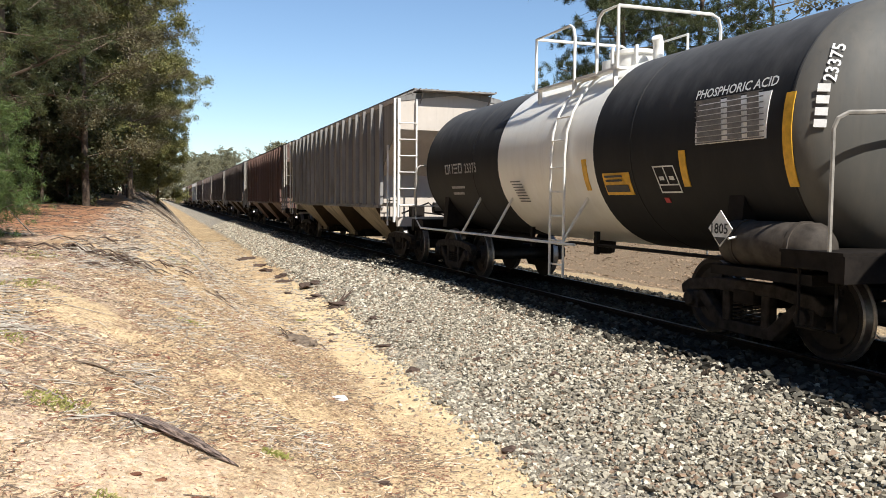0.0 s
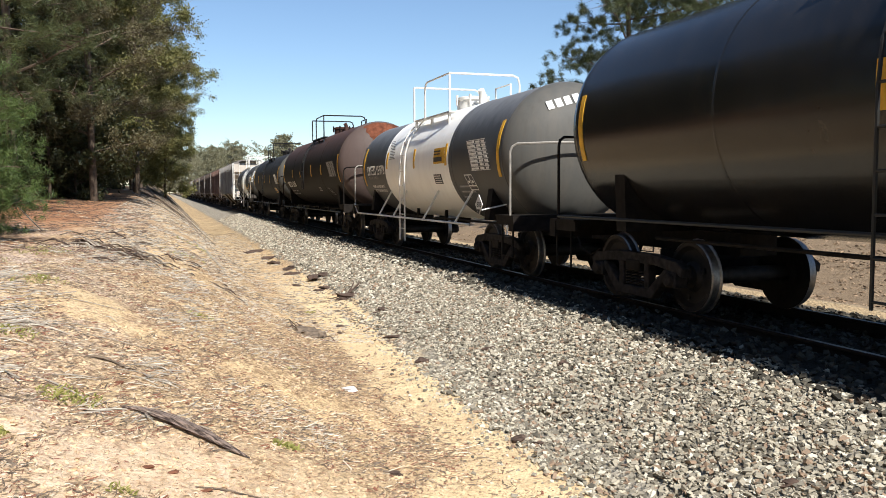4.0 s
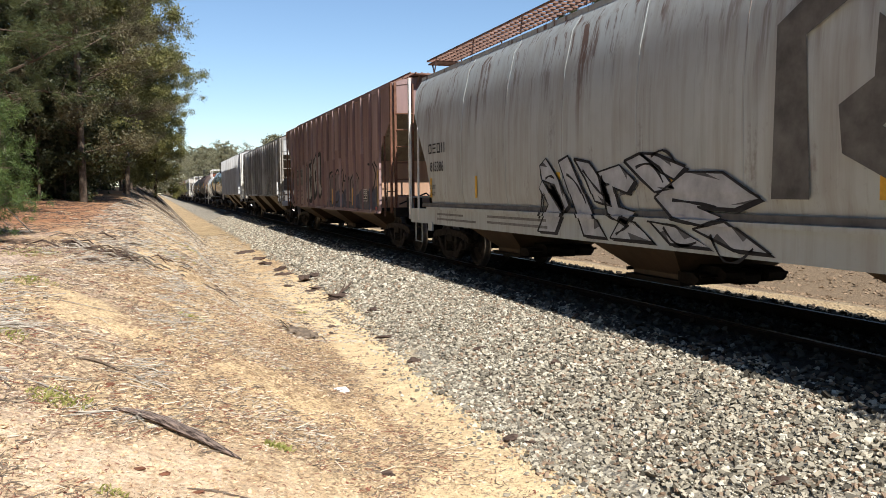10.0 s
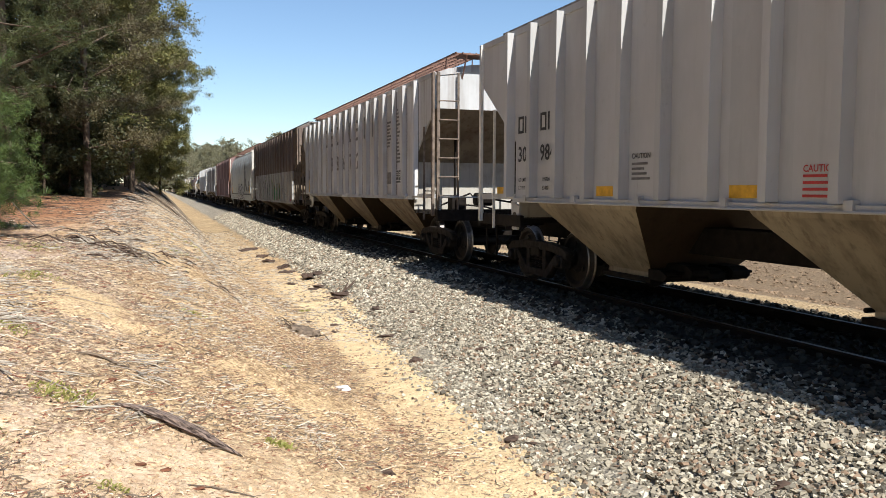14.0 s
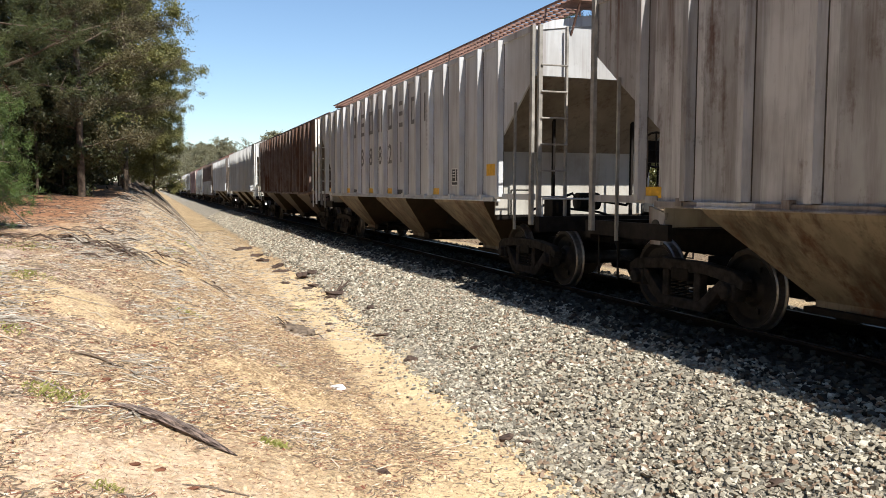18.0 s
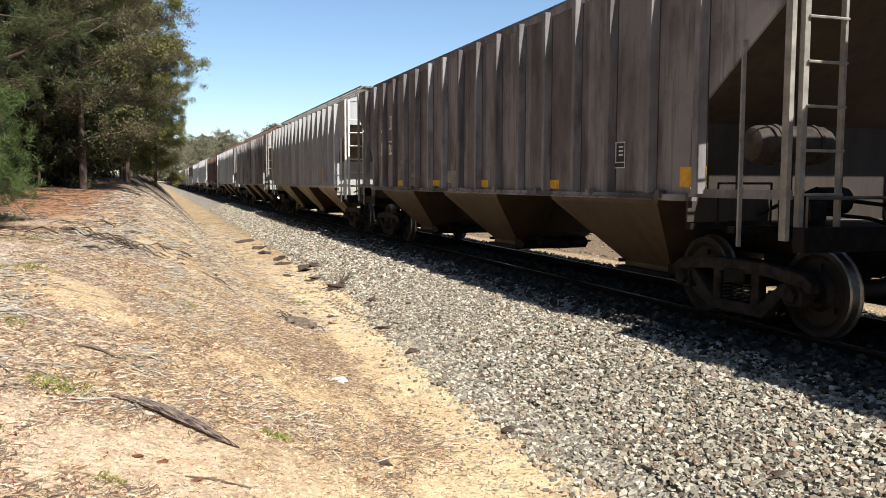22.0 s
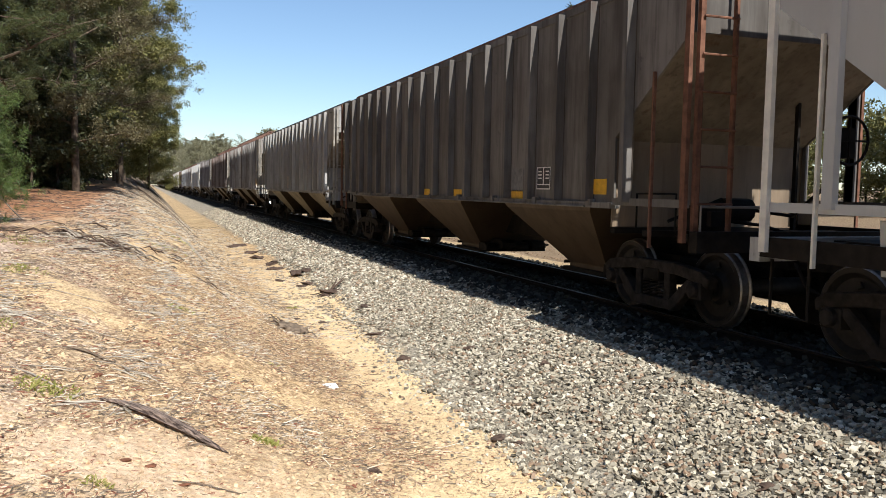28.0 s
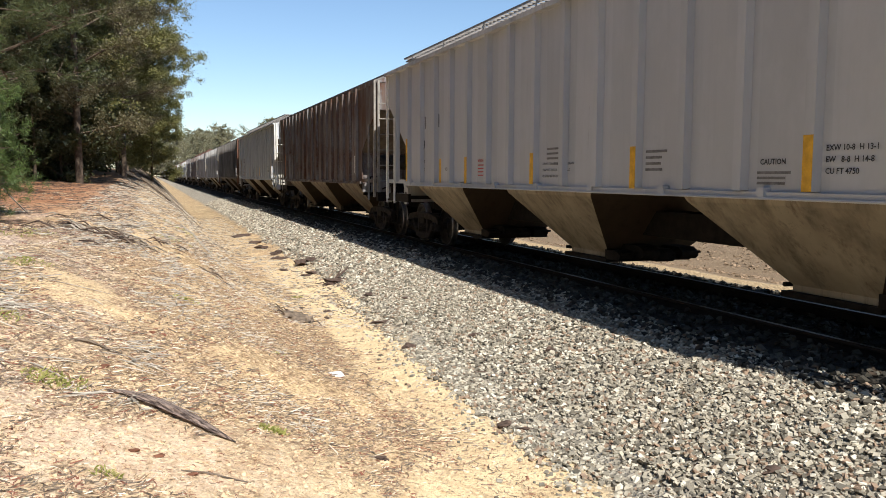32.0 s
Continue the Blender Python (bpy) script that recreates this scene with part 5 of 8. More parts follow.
NOTICE = [(0, 0, 0.56, 0.10), (-0.05, 0.15, 0.40, 0.03), (-0.05, 0.21, 0.44, 0.03)]
FRAME_SIGN = [(0, 0, 0.42, 0.02), (0, 0.34, 0.42, 0.018), (0, 0, 0.018, 0.35), (-0.402, 0, 0.018, 0.35), (-0.2, 0.1, 0.018, 0.24), (0, 0.1, 0.42, 0.018), (-0.06, 0.17, 0.09, 0.05), (-0.26, 0.17, 0.09, 0.05)]


def frame_sign(c, y, angle, m="white_ink"):
    on_shell(put("stencil_frame", bars_mesh("frame_sign", FRAME_SIGN), M[m], c), angle, y, 0.012)


def notice(c, y, angle, m="yellow", ink="black_ink", w=0.66, deg=13):
    shell_patch("notice_panel", c, y - w, y, angle, angle + deg, M[m], label="glued notice panel with small print")
    on_shell(put("small_print", bars_mesh("notice_print", NOTICE), M[ink], c), angle + 2, y - 0.04, 0.014)


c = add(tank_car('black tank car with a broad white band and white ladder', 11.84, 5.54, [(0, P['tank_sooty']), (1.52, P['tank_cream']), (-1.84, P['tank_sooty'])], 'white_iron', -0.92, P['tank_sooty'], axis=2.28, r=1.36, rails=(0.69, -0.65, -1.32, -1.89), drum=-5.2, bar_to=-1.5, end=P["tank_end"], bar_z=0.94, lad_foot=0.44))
shell_text(c, 'PHOSPHORIC ACID', 0.148, 'white_ink', -4.02, 18.6)
shell_patch('table_panel', c, -5.25, -4.12, -3.4, 16.6, M['white_ink'], label='white panel behind the ruled table')
spec_table(c, -4.14, -3.0, 1.09, 0.46, 'faded_ink')
ref_strips(c, ((-5.53, -24.3, 14.5), (-3.86, -23.2, -5.2), (-1.57, -24.3, -5.2)), 0.06)
notice(c, -2.03, -27.3)
frame_sign(c, -3.32, -26.3)
shell_patch('red_tag', c, -3.41, -3.31, -32.1, -29.2, M['red'])
shell_bars(c, 'tank_small', [(0, 0.055 * i, 0.4, 0.022) for i in range(8)], 'faded_ink', 0.93, -32.1)
shell_blocks(c, 4, 0.2, 0.2, 'faded_white', 4.28, -7.4)
shell_text(c, '23375', 0.26, 'faded_white', 3.17, -7.4)
shell_bars(c, 'tank_small2', [(0, 0, 0.75, 0.05), (0, -0.13, 0.62, 0.05)], 'faded_white', 4.07, -20.2)


def placard(bm):
    prism(bm, [(0, -0.19), (-0.19, 0), (0, 0.19), (0.19, 0)], "x", -0.012, 0)
    tube(bm, [(0.0, -0.12, -0.1), (0.5, -0.12, 0.0)], 0.015, 5)
pl = part("placard", placard, M["white_ink"], c, "white hazard placard on its corner", at=(-1.50, -4.78, 1.29))
put("lettering", text_mesh("1805", 0.15), M["black_ink"], pl, (-0.016, 0.165, -0.05))
put("placard_mark", mesh_of("placard_mark", lambda bm: prism(bm, [(0, -0.17), (-0.09, -0.09), (0.09, -0.09)], "x", -0.015, -0.012)), M["black_ink"], pl)
on_head(put("lettering", text_mesh("23375", 0.16), M["white_ink"], c), c, 161, 28, 144, 25)
on_head(put("mark", bars_mesh("head_mark", [(-0.11 * k, 0, 0.075, 0.11) for k in range(4)]), M["white_ink"], c), c, 181, 27, 168, 27)

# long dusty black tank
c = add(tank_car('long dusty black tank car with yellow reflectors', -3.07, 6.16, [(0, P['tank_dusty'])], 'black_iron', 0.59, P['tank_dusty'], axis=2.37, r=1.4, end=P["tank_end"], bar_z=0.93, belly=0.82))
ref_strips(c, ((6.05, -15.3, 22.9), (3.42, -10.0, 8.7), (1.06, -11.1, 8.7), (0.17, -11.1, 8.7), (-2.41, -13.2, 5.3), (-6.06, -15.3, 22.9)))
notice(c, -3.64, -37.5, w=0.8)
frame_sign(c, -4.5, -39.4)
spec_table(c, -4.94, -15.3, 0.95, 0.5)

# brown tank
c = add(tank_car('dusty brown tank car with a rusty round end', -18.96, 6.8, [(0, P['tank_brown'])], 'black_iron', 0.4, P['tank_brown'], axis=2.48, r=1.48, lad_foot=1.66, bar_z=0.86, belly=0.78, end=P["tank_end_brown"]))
shell_blocks(c, 4, 0.2, 0.26, 'white_ink', 5.62, -27.0)
shell_text(c, '210345', 0.38, 'white_ink', 4.49, -27.0)
shell_bars(c, 'tank_small3', [(0, 0, 0.9, 0.05), (-0.1, -0.15, 0.9, 0.05), (-1.15, 0, 0.5, 0.05), (-1.25, -0.15, 0.45, 0.05)], 'faded_white', 5.46, -36.7)
ref_strips(c, ((6.71, -19.0, 15.8), (3.85, -10.0, 3.3), (1.61, -11.0, -1.9), (-1.24, -12.0, 5.3), (-3.48, -11.0, 3.3), (-6.68, -24.0, 13.7)))
spec_table(c, -5.12, -15.0, 1.25, 0.52, 'faded_white')
frame_sign(c, -4.05, -44.3, 'faded_white')
shell_bars(c, 'tank_small7', [(0, 0, 0.5, 0.03), (0, -0.07, 0.45, 0.03), (0, -0.14, 0.5, 0.03)], 'faded_white', -1.98, -30.9)
head_patch("rust_patch", c, 64, 116, 16, 60, M["orange_rust"], label="flaking patch of orange rust", ragged=2.5)
part("head_sign", lambda bm: prism(bm, [(-0.63, 3.02), (0.45, 3.02), (0.45, 2.55), (-0.63, 2.55)], "y", -7.54, -7.46), M["black_ink"], c, "black painted panel on the tank's end")
put("lettering", text_mesh("210345", 0.19), M["white_ink"], c, (-0.12, -7.545, 2.84), (0, 0, 90))
put("mark", bars_mesh("sign_mark", [(-0.12 * k, 0, 0.08, 0.13) for k in range(4)]), M["white_ink"], c, (-0.58, -7.545, 2.84), (0, 0, 90))
put("small_print", bars_mesh("head_print", [(0, -0.12, 0.5, 0.04), (0, -0.20, 0.5, 0.04)]), M["white_ink"], c, (-0.3, -7.545, 2.80), (0, 0, 90))

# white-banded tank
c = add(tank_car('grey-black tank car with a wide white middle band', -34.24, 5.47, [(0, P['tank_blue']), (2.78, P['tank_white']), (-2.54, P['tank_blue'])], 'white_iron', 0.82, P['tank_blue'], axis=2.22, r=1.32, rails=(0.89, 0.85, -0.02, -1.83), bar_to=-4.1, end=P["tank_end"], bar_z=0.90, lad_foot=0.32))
shell_blocks(c, 4, 0.19, 0.26, 'white_ink', 4.73, -8.3)
shell_text(c, '15978', 0.36, 'white_ink', 3.71, -8.3)
shell_text(c, 'THE TANK CAR PEOPLE', 0.10, 'faded_white', 4.66, -13.4)
shell_text(c, 'LD LMT 210000 LB 95 300 KG', 0.105, 'white_ink', 4.50, -24.6)
shell_text(c, 'LT WT  52900 LB 24 000 KG', 0.105, 'white_ink', 4.38, -30.2)
ref_strips(c, ((5.26, -22.2, 27.9), (2.57, -2.6, 16.9), (0.02, -4.9, 15.6), (-2.36, -4.9, 15.6), (-5.29, -18.0, 27.9)), 0.06)
notice(c, -1.54, -2.6, w=0.72, deg=15)
shell_patch('notice_panel', c, -1.95, -1.44, -22.2, -12.7, M['black_ink'], label='black notice panel with white print')
shell_bars(c, 'notice2', [(0, 0.05 * i, 0.42, 0.02) for i in range(4)], 'white_ink', -1.51, -21.1)
shell_bars(c, 'tank_small5', [(0, 0.042 * i, 0.5 - 0.05 * (i % 3), 0.016) for i in range(12)], 'faded_ink', 2.28, 8.0)
spec_table(c, -3.93, -11.6, 1.0, 0.58)
frame_sign(c, -3.55, -29.2)
shell_bars(c, 'tank_small6', [(0, 0, 1.0, 0.04), (0, -0.12, 0.8, 0.04), (0, -0.24, 0.4, 0.04)], 'faded_white', -2.96, -26.2)

pl = part("placard", placard, M["white_ink"], c, "white hazard placard on its corner", at=(-1.50, -4.83, 1.30))
put("lettering", text_mesh("1805", 0.15), M["black_ink"], pl, (-0.016, 0.165, -0.05))
put("placard_mark", mesh_of("placard_mark", lambda bm: prism(bm, [(0, -0.17), (-0.09, -0.09), (0.09, -0.09)], "x", -0.015, -0.012)), M["black_ink"], pl)
on_head(put("mark", bars_mesh("head_mark4", [(-0.17 * k, 0, 0.12, 0.17) for k in range(4)]), M["white_ink"], c), c, 130, 43, 100, 48)

# glossy black tank
c = add(tank_car('glossy black tank car with black railing', -48.93, 6.14, [(0, P['tank_gloss'])], 'black_iron', 0.63, P['tank_gloss'], axis=2.45, r=1.46))
ref_strips(c, ((-6.06, -19.0, 17.5), (-2.79, -7.8, 6.8), (0.88, -9.9, 6.8), (6.01, -19.0, 17.5)))
notice(c, -1.57, -5.8, w=0.6, deg=10)
spec_table(c, -4.86, -10.9, 0.95, 0.42, 'faded_white')
frame_sign(c, -3.86, -31.9)
on_head(put("lettering", text_mesh("303199", 0.2), M["yellow"], c), c, 157, 28, 141, 24)

# greyed white hopper of a merged railway
c = add(hopper("hopper_car", "greyed white ribbed hopper car with orange reflector strips", -66.5, P["grey_white"], rib0=0.88, eave=4.22, sill=1.43, rib_out=0.17, rib_w=0.11, bay_col=P["bay_tan"],
               board="grating_grey", lad="white_iron", tags=low_bars((1.6, 4.7, 7.5, 9.3, 12.34)) + [(14.90, 1.90, 0.46, 0.22, "yellow")], marks=[(8.20, 1.90, "DA", 0.34, "faded_ink"), (14.66, 1.66, "HC 70", 0.13, "black_ink")]))
stencil(c, 13.26, 1.75)
block_letters(c, 9.1, 2.40, 3, 0.15, 0.22, "faded_ink", 0.3)
block_letters(c, 9.1, 2.06, 3, 0.15, 0.22, "faded_ink", 0.3)
block_letters(c, 9.1, 1.71, 5, 0.13, 0.22, "faded_ink", 0.3)
small_print(c, 13.9, 2.05, 0.55, 3)
small_print(c, 3.2, 2.5, 0.7, 4, pitch=0.16, h=0.10)

c = add(hopper("hopper_car", "dark-streaked grey hopper car with a white roof edge", -85.3, P["striped"], rib_out=0.07, rib_w=0.09, bay_col=P["bay_rusty"], frame_col=P["grey_white"],
               board="grating_grey", tags=tall_bars((2.85, 4.65, 7.33, 12.93), 1.83, 0.11, 0.46), marks=[(2.75, 2.21, "53", 0.38, "black_ink"), (3.65, 2.19, "23", 0.38, "black_ink")]))
block_letters(c, 1.2, 2.25, 2, 0.2, 0.27, "black_ink", 0.4)
block_letters(c, 2.0, 2.25, 2, 0.2, 0.27, "black_ink", 0.4)
sticker(c, TOP - 12.3, 1.8, 0.56, 0.42, "black_ink")
stencil(c, 13.22, 1.81)

c = add(hopper("hopper_car", "faded oxide hopper car sprayed with grey graffiti", -104.3, P["pinkish"], rib0=1.2, pitch=0.965, bulk=P["bulk_cream"], sill=1.02, eave=4.2, rib_out=0.06, rib_w=0.12, bay_col=P["bay_brown"], lad="rust_iron",
               tags=[(1.03, 1.68, 0.09, 1.1, "yellow"), (3.95, 1.33, 0.1, 0.7, "yellow"), (6.9, 1.32, 0.11, 0.66, "yellow"), (9.5, 1.4, 0.1, 0.5, "yellow"), (12.43, 1.4, 0.1, 0.5, "yellow"), (15.40, 1.65, 0.09, 0.95, "yellow"), (15.2, 1.08, 0.18, 0.14, "red")],
               marks=[(2.42, 1.82, "818", 0.27, "black_ink"), (3.28, 1.82, "555", 0.27, "black_ink"), (2.34, 1.56, "LD LMT", 0.12, "logo_faint"), (3.28, 1.56, "197800", 0.12, "logo_faint"), (2.34, 1.40, "LT WT", 0.12, "logo_faint"), (3.36, 1.40, "65200", 0.12, "logo_faint"), (2.34, 1.24, "NEW", 0.12, "logo_faint"), (3.42, 1.24, "1-80", 0.12, "logo_faint")]))
OXIDE_CAR = c
block_letters(c, 2.44, 2.15, 2, 0.2, 0.28, "black_ink", 0.3, wide=1.536)
block_letters(c, 3.28, 2.15, 2, 0.2, 0.28, "black_ink", 0.3, wide=1.536)
stencil(c, 14.02, 1.45)
sticker(c, TOP - 2.68, 2.16, 0.72, 0.62, "pale_patch", 1.527)
sticker(c, TOP - 3.63, 2.16, 0.74, 0.62, "pale_patch", 1.527)

c = add(hopper("hopper_car", "smooth round-sided pale hopper car with rust streaks", -122.7, P["centre"], high=True, sill=1.2, eave=4.1, smooth_side=True, frame_col=P["centre"], bay_col=P["bay_brown"], lad="white_iron",
               tags=[(1.53, 1.62, 0.12, 0.40, "yellow"), (4.09, 1.62, 0.10, 0.40, "yellow"), (7.28, 1.6, 0.12, 0.42, "yellow"), (10.0, 1.66, 0.12, 0.42, "yellow"), (12.9, 1.66, 0.14, 0.42, "yellow"), (15.05, 1.62, 0.26, 0.46, "yellow")],
               marks=[(1.5, 1.96, "815386", 0.28, "black_ink"), (1.45, 1.60, "LD LMT", 0.12, "faded_ink"), (1.45, 1.45, "LT WT", 0.12, "faded_ink")]))
ROUND_CAR = c
block_letters(c, 1.42, 2.33, 4, 0.18, 0.2, "black_ink", 0.5, wide=1.585)
small_print(c, 1.9, 1.06, 2.4, 2, pitch=0.1, h=0.04, wide=1.572, m="faded_ink")
small_print(c, 4.6, 1.08, 2.6, 2, pitch=0.1, h=0.04, wide=1.572, m="faded_ink", seed=2)
sticker(c, TOP - 14.5, 1.97, 0.52, 0.33, "faded_ink", 1.585)
sticker(c, TOP - 14.5, 1.62, 0.52, 0.3, "faded_ink", 1.585)

c = add(hopper("hopper_car", "brown over white hopper car with green graffiti lettering", -140.9, P["two_tone"], rib0=1.2, pitch=0.945, bulk=P["bulk_tan"], lad="rail_dull", brake=1, sill=1.0, eave=4.2, rib_out=0.07, rib_w=0.10, bay_col=P["bay_brown"], board="grating_grey",
               tags=[(1.2, 1.6, 0.1, 0.9, "yellow"), (11.75, 1.4, 0.1, 0.5, "yellow"), (15.3, 1.6, 0.13, 0.95, "yellow"), (14.55, 1.1, 0.18, 0.14, "red")], marks=[(1.5, 1.22, "71", 0.26, "faded_ink"), (2.3, 1.22, "63", 0.26, "faded_ink")]))
block_letters(c, 1.5, 1.77, 2, 0.18, 0.2, "faded_ink", 0.3)
block_letters(c, 2.3, 1.77, 2, 0.18, 0.2, "faded_ink", 0.3)
GRAFFITI_CAR = c
stencil(c, 13.07, 1.4)


def big_name(car, num="", y=4.76, m="faded_ink", z=3.03, zn=2.21, step=0.95, count=8):
    """The faded railway name as plain blocks, one to a panel, over a large car number."""
    block_letters(car, y, z, count, 0.36, 0.60, m, step / 0.36 - 1)
    for i, ch in enumerate(num):
        put("lettering", text_mesh(ch, 0.66), M[m], car, (-1.534, TOP - (y + 0.93) - i * step, zn))


c = add(hopper("hopper_car", "chalky grey ribbed hopper car with a large faded number", -159.1, P["south"], high=True, gus=0.5, lad="rail_dull", bay_col=P["bay_rusty"], tags=tall_bars((1.3, 2.78, 5.24, 9.0, 12.7), 1.73, 0.11, 0.46)))
big_name(c, "88672")
stencil(c, 14.05, 1.90)
sticker(c, TOP - 13.2, 1.87, 0.34, 0.3, "faded_ink")
small_print(c, 12.98, 3.25, 0.4, 8, pitch=0.085, h=0.05)
small_print(c, 13.78, 3.5, 0.42, 15, pitch=0.09, h=0.05)

c = add(hopper("hopper_car", "light grey ribbed hopper car with tan discharge bays", -178.7, P["light"], sill=1.42, eave=4.15, rib_out=0.14, rib_w=0.11, rib0=1.33, pitch=0.87, bay_col=P["bay_tan"], board="grating_grey", lad="white_iron",
               tags=low_bars((0.9, 4.3, 7.0, 9.0, 11.7)) + [(15.0, 1.62, 0.5, 0.22, "yellow")], marks=[(1.55, 2.03, "301", 0.34, "black_ink"), (2.36, 2.03, "984", 0.34, "black_ink"), (13.25, 1.80, "EXW 10-8", 0.10, "black_ink"),
               (13.25, 1.70, "EX 10-4", 0.10, "black_ink"), (13.25, 1.60, "CU FT 4750", 0.10, "black_ink"), (14.2, 1.82, "H 8-3", 0.10, "black_ink"), (14.2, 1.72, "H 13-9", 0.10, "black_ink"), (4.95, 1.96, "CAUTION", 0.09, "black_ink")]))
block_letters(c, 1.55, 2.48, 2, 0.2, 0.27, "black_ink", 0.3)
block_letters(c, 2.36, 2.48, 2, 0.2, 0.27, "black_ink", 0.3)
stencil(c, 12.6, 1.70)
small_print(c, 4.95, 1.88, 0.4, 4, pitch=0.06, h=0.03)
for y, z, word in ((1.58, 1.71, "LD LMT"), (2.45, 1.71, "199900"), (1.58, 1.58, "LT WT"), (2.45, 1.58, "63400")):
    put("lettering", text_mesh(word, 0.085), M["black_ink"], c, (-1.538, TOP - y, z))
put("lettering", text_mesh("CAUTION", 0.09), M["red"], c, (-1.538, TOP - 7.80, 1.74))
small_print(c, 7.80, 1.69, 0.42, 4, pitch=0.06, h=0.026, m="red")
small_print(c, 10.7, 1.80, 0.4, 3, pitch=0.06, h=0.03)

c = add(hopper("hopper_car", "rust-eaten brown hopper car with bare ribs", -197.8, P["rusty"], bay_col=P["bay_brown"], lad="white_iron"))

c = add(hopper("hopper_car", "chalky white ribbed hopper car with large faded digits", -215.6, P["south"], high=True, bay_col=P["bay_rusty"],
               tags=low_bars((1.5, 4.16, 6.78, 8.7, 12.2), 1.52) + [(15.2, 1.9, 0.5, 0.2, "yellow"), (5.0, 1.5, 0.4, 0.11, "black_ink"), (9.6, 1.5, 0.4, 0.11, "black_ink")]))
big_name(c, "88821")
stencil(c, 13.4, 1.8)
small_print(c, 11.6, 3.2, 0.5, 9, pitch=0.1, h=0.05)
c = add(hopper("hopper_car", "rust-streaked grey hopper car with dark sprayed scrawl", -234.3, P["south_rust"], high=True, bay_col=P["bay_rusty"],
               tags=low_bars((1.3, 5.91, 8.72, 11.44, 14.05), 1.53) + [(15.25, 1.83, 0.42, 0.24, "yellow")]))
big_name(c, "88667")
stencil(c, 13.2, 1.75)
sticker(c, TOP - 14.1, 1.82, 0.6, 0.4, "rail_grey")
SCRAWL_CAR = c
c = add(hopper("hopper_car", "grey fleet hopper car with tan bays and black stripes", -253.3, P["steel"], high=True, rib0=1.385, pitch=0.955, on_ribs=True, rib_out=0.16, rib_w=0.11, bay_col=P["bay_tan"], board="grating_grey", lad="white_iron",
               tags=tall_bars((2.3, 4.9, 7.85, 10.8, 13.4), 1.77, 0.12, 0.5), marks=[(1.48, 2.12, "25", 0.28, "faded_ink"), (2.43, 2.12, "70", 0.28, "faded_ink"), (3.38, 2.12, "07", 0.28, "faded_ink"), (8.20, 2.09, "WARNING", 0.10, "black_ink"), (10.06, 1.76, "ASSIGNED CAR", 0.075, "black_ink"), (10.06, 1.66, "HANDLE PER CSD 435", 0.055, "black_ink"),
                      (9.12, 2.45, "APPLIED TO", 0.075, "black_ink"), (9.12, 2.33, "INTERIOR OF", 0.075, "black_ink"), (9.12, 2.20, "CAR", 0.075, "black_ink"), (9.12, 2.08, "6-92 CR", 0.075, "black_ink"), (9.12, 1.95, "CONSULT OWNER", 0.07, "black_ink"), (9.12, 1.83, "BEFORE REPAIRING", 0.06, "black_ink"), (9.12, 1.70, "HOPPER BODY", 0.075, "black_ink"),
                      (14.4, 1.62, "HCS 2", 0.12, "black_ink")]))
block_letters(c, 1.48, 2.54, 2, 0.16, 0.22, "faded_ink", 0.3)
for i in range(6):
    sticker(c, TOP - 2.3 - 0.04 * i, 3.05 + i * 0.12, 2.3 - 0.1 * i, 0.06, "black_ink")
small_print(c, 9.12, 2.72, 0.6, 2, pitch=0.12, h=0.05)
small_print(c, 8.20, 2.0, 0.6, 6, pitch=0.07, h=0.03)
small_print(c, 6.30, 1.95, 0.5, 6, pitch=0.07, h=0.03)
stencil(c, 13.82, 1.75)
part("paint_smear", lambda bm: prism(bm, [(-0.16, -0.28), (0.05, -0.34), (0.17, -0.08), (0.15, 0.14), (0.03, 0.34), (-0.12, 0.22), (-0.20, -0.02)], "x", -0.003, 0), M["sooty_smudge"], c, "dark smudged patch of paint", at=(-1.534, TOP - 12.99, 1.95))
part("paint_smear", lambda bm: prism(bm, [(-0.10, -0.18), (0.06, -0.15), (0.12, 0.02), (0.02, 0.2), (-0.1, 0.1)], "x", -0.003, 0), M["faded_ink"], c, "faint smudged patch of paint", at=(-1.534, TOP - 9.95, 2.1))
c = add(hopper("hopper_car", "sooty grey hopper car with white number panels", -271.9, P["dark_grey"], bulk=P["bulk_soot"], rib0=1.08, brake=1, bay_col=P["bay_brown"], board="grating_grey",
               tags=low_bars((4.1, 6.77, 9.38, 12.06), 1.53) + [(15.4, 1.62, 0.46, 0.22, "yellow")]))
for y, z, w, s in ((2.33, 2.83, 0.52, ""), (3.12, 2.85, 0.3, ""), (2.39, 2.23, 0.4, "15"), (3.09, 2.24, 0.62, "702")):
    sticker(c, TOP - y - w / 2, z + 0.16, w, 0.34, "white_ink")
    if s:
        put("lettering", text_mesh(s, 0.36), M["black_ink"], c, (-1.541, TOP - y - 0.03, z + 0.04))
block_letters(c, 2.39, 2.88, 2, 0.16, 0.26, "black_ink", 0.3, wide=1.536)
block_letters(c, 3.18, 2.90, 1, 0.16, 0.26, "black_ink", 0.3, wide=1.536)
for o in list(c.children):
    if o.name.split(".")[0] == "slope_sheet":
        o.material_slots[0].material = P["bulk_soot"]
stencil(c, 13.82, 1.9)
sticker(c, TOP - 7.7, 1.66, 0.5, 0.24, "rail_grey")
for y, z, word in ((3.17, 1.98, "CAPY"), (4.04, 1.99, "202000"), (3.17, 1.83, "LD LMT"), (4.04, 1.83, "203100"), (3.17, 1.68, "LT WT"), (5.04, 1.98, "LD"), (5.03, 1.67, "NEW")):
    put("lettering", text_mesh(word, 0.12), M["faded_white"], c, (-1.538, TOP - y, z))
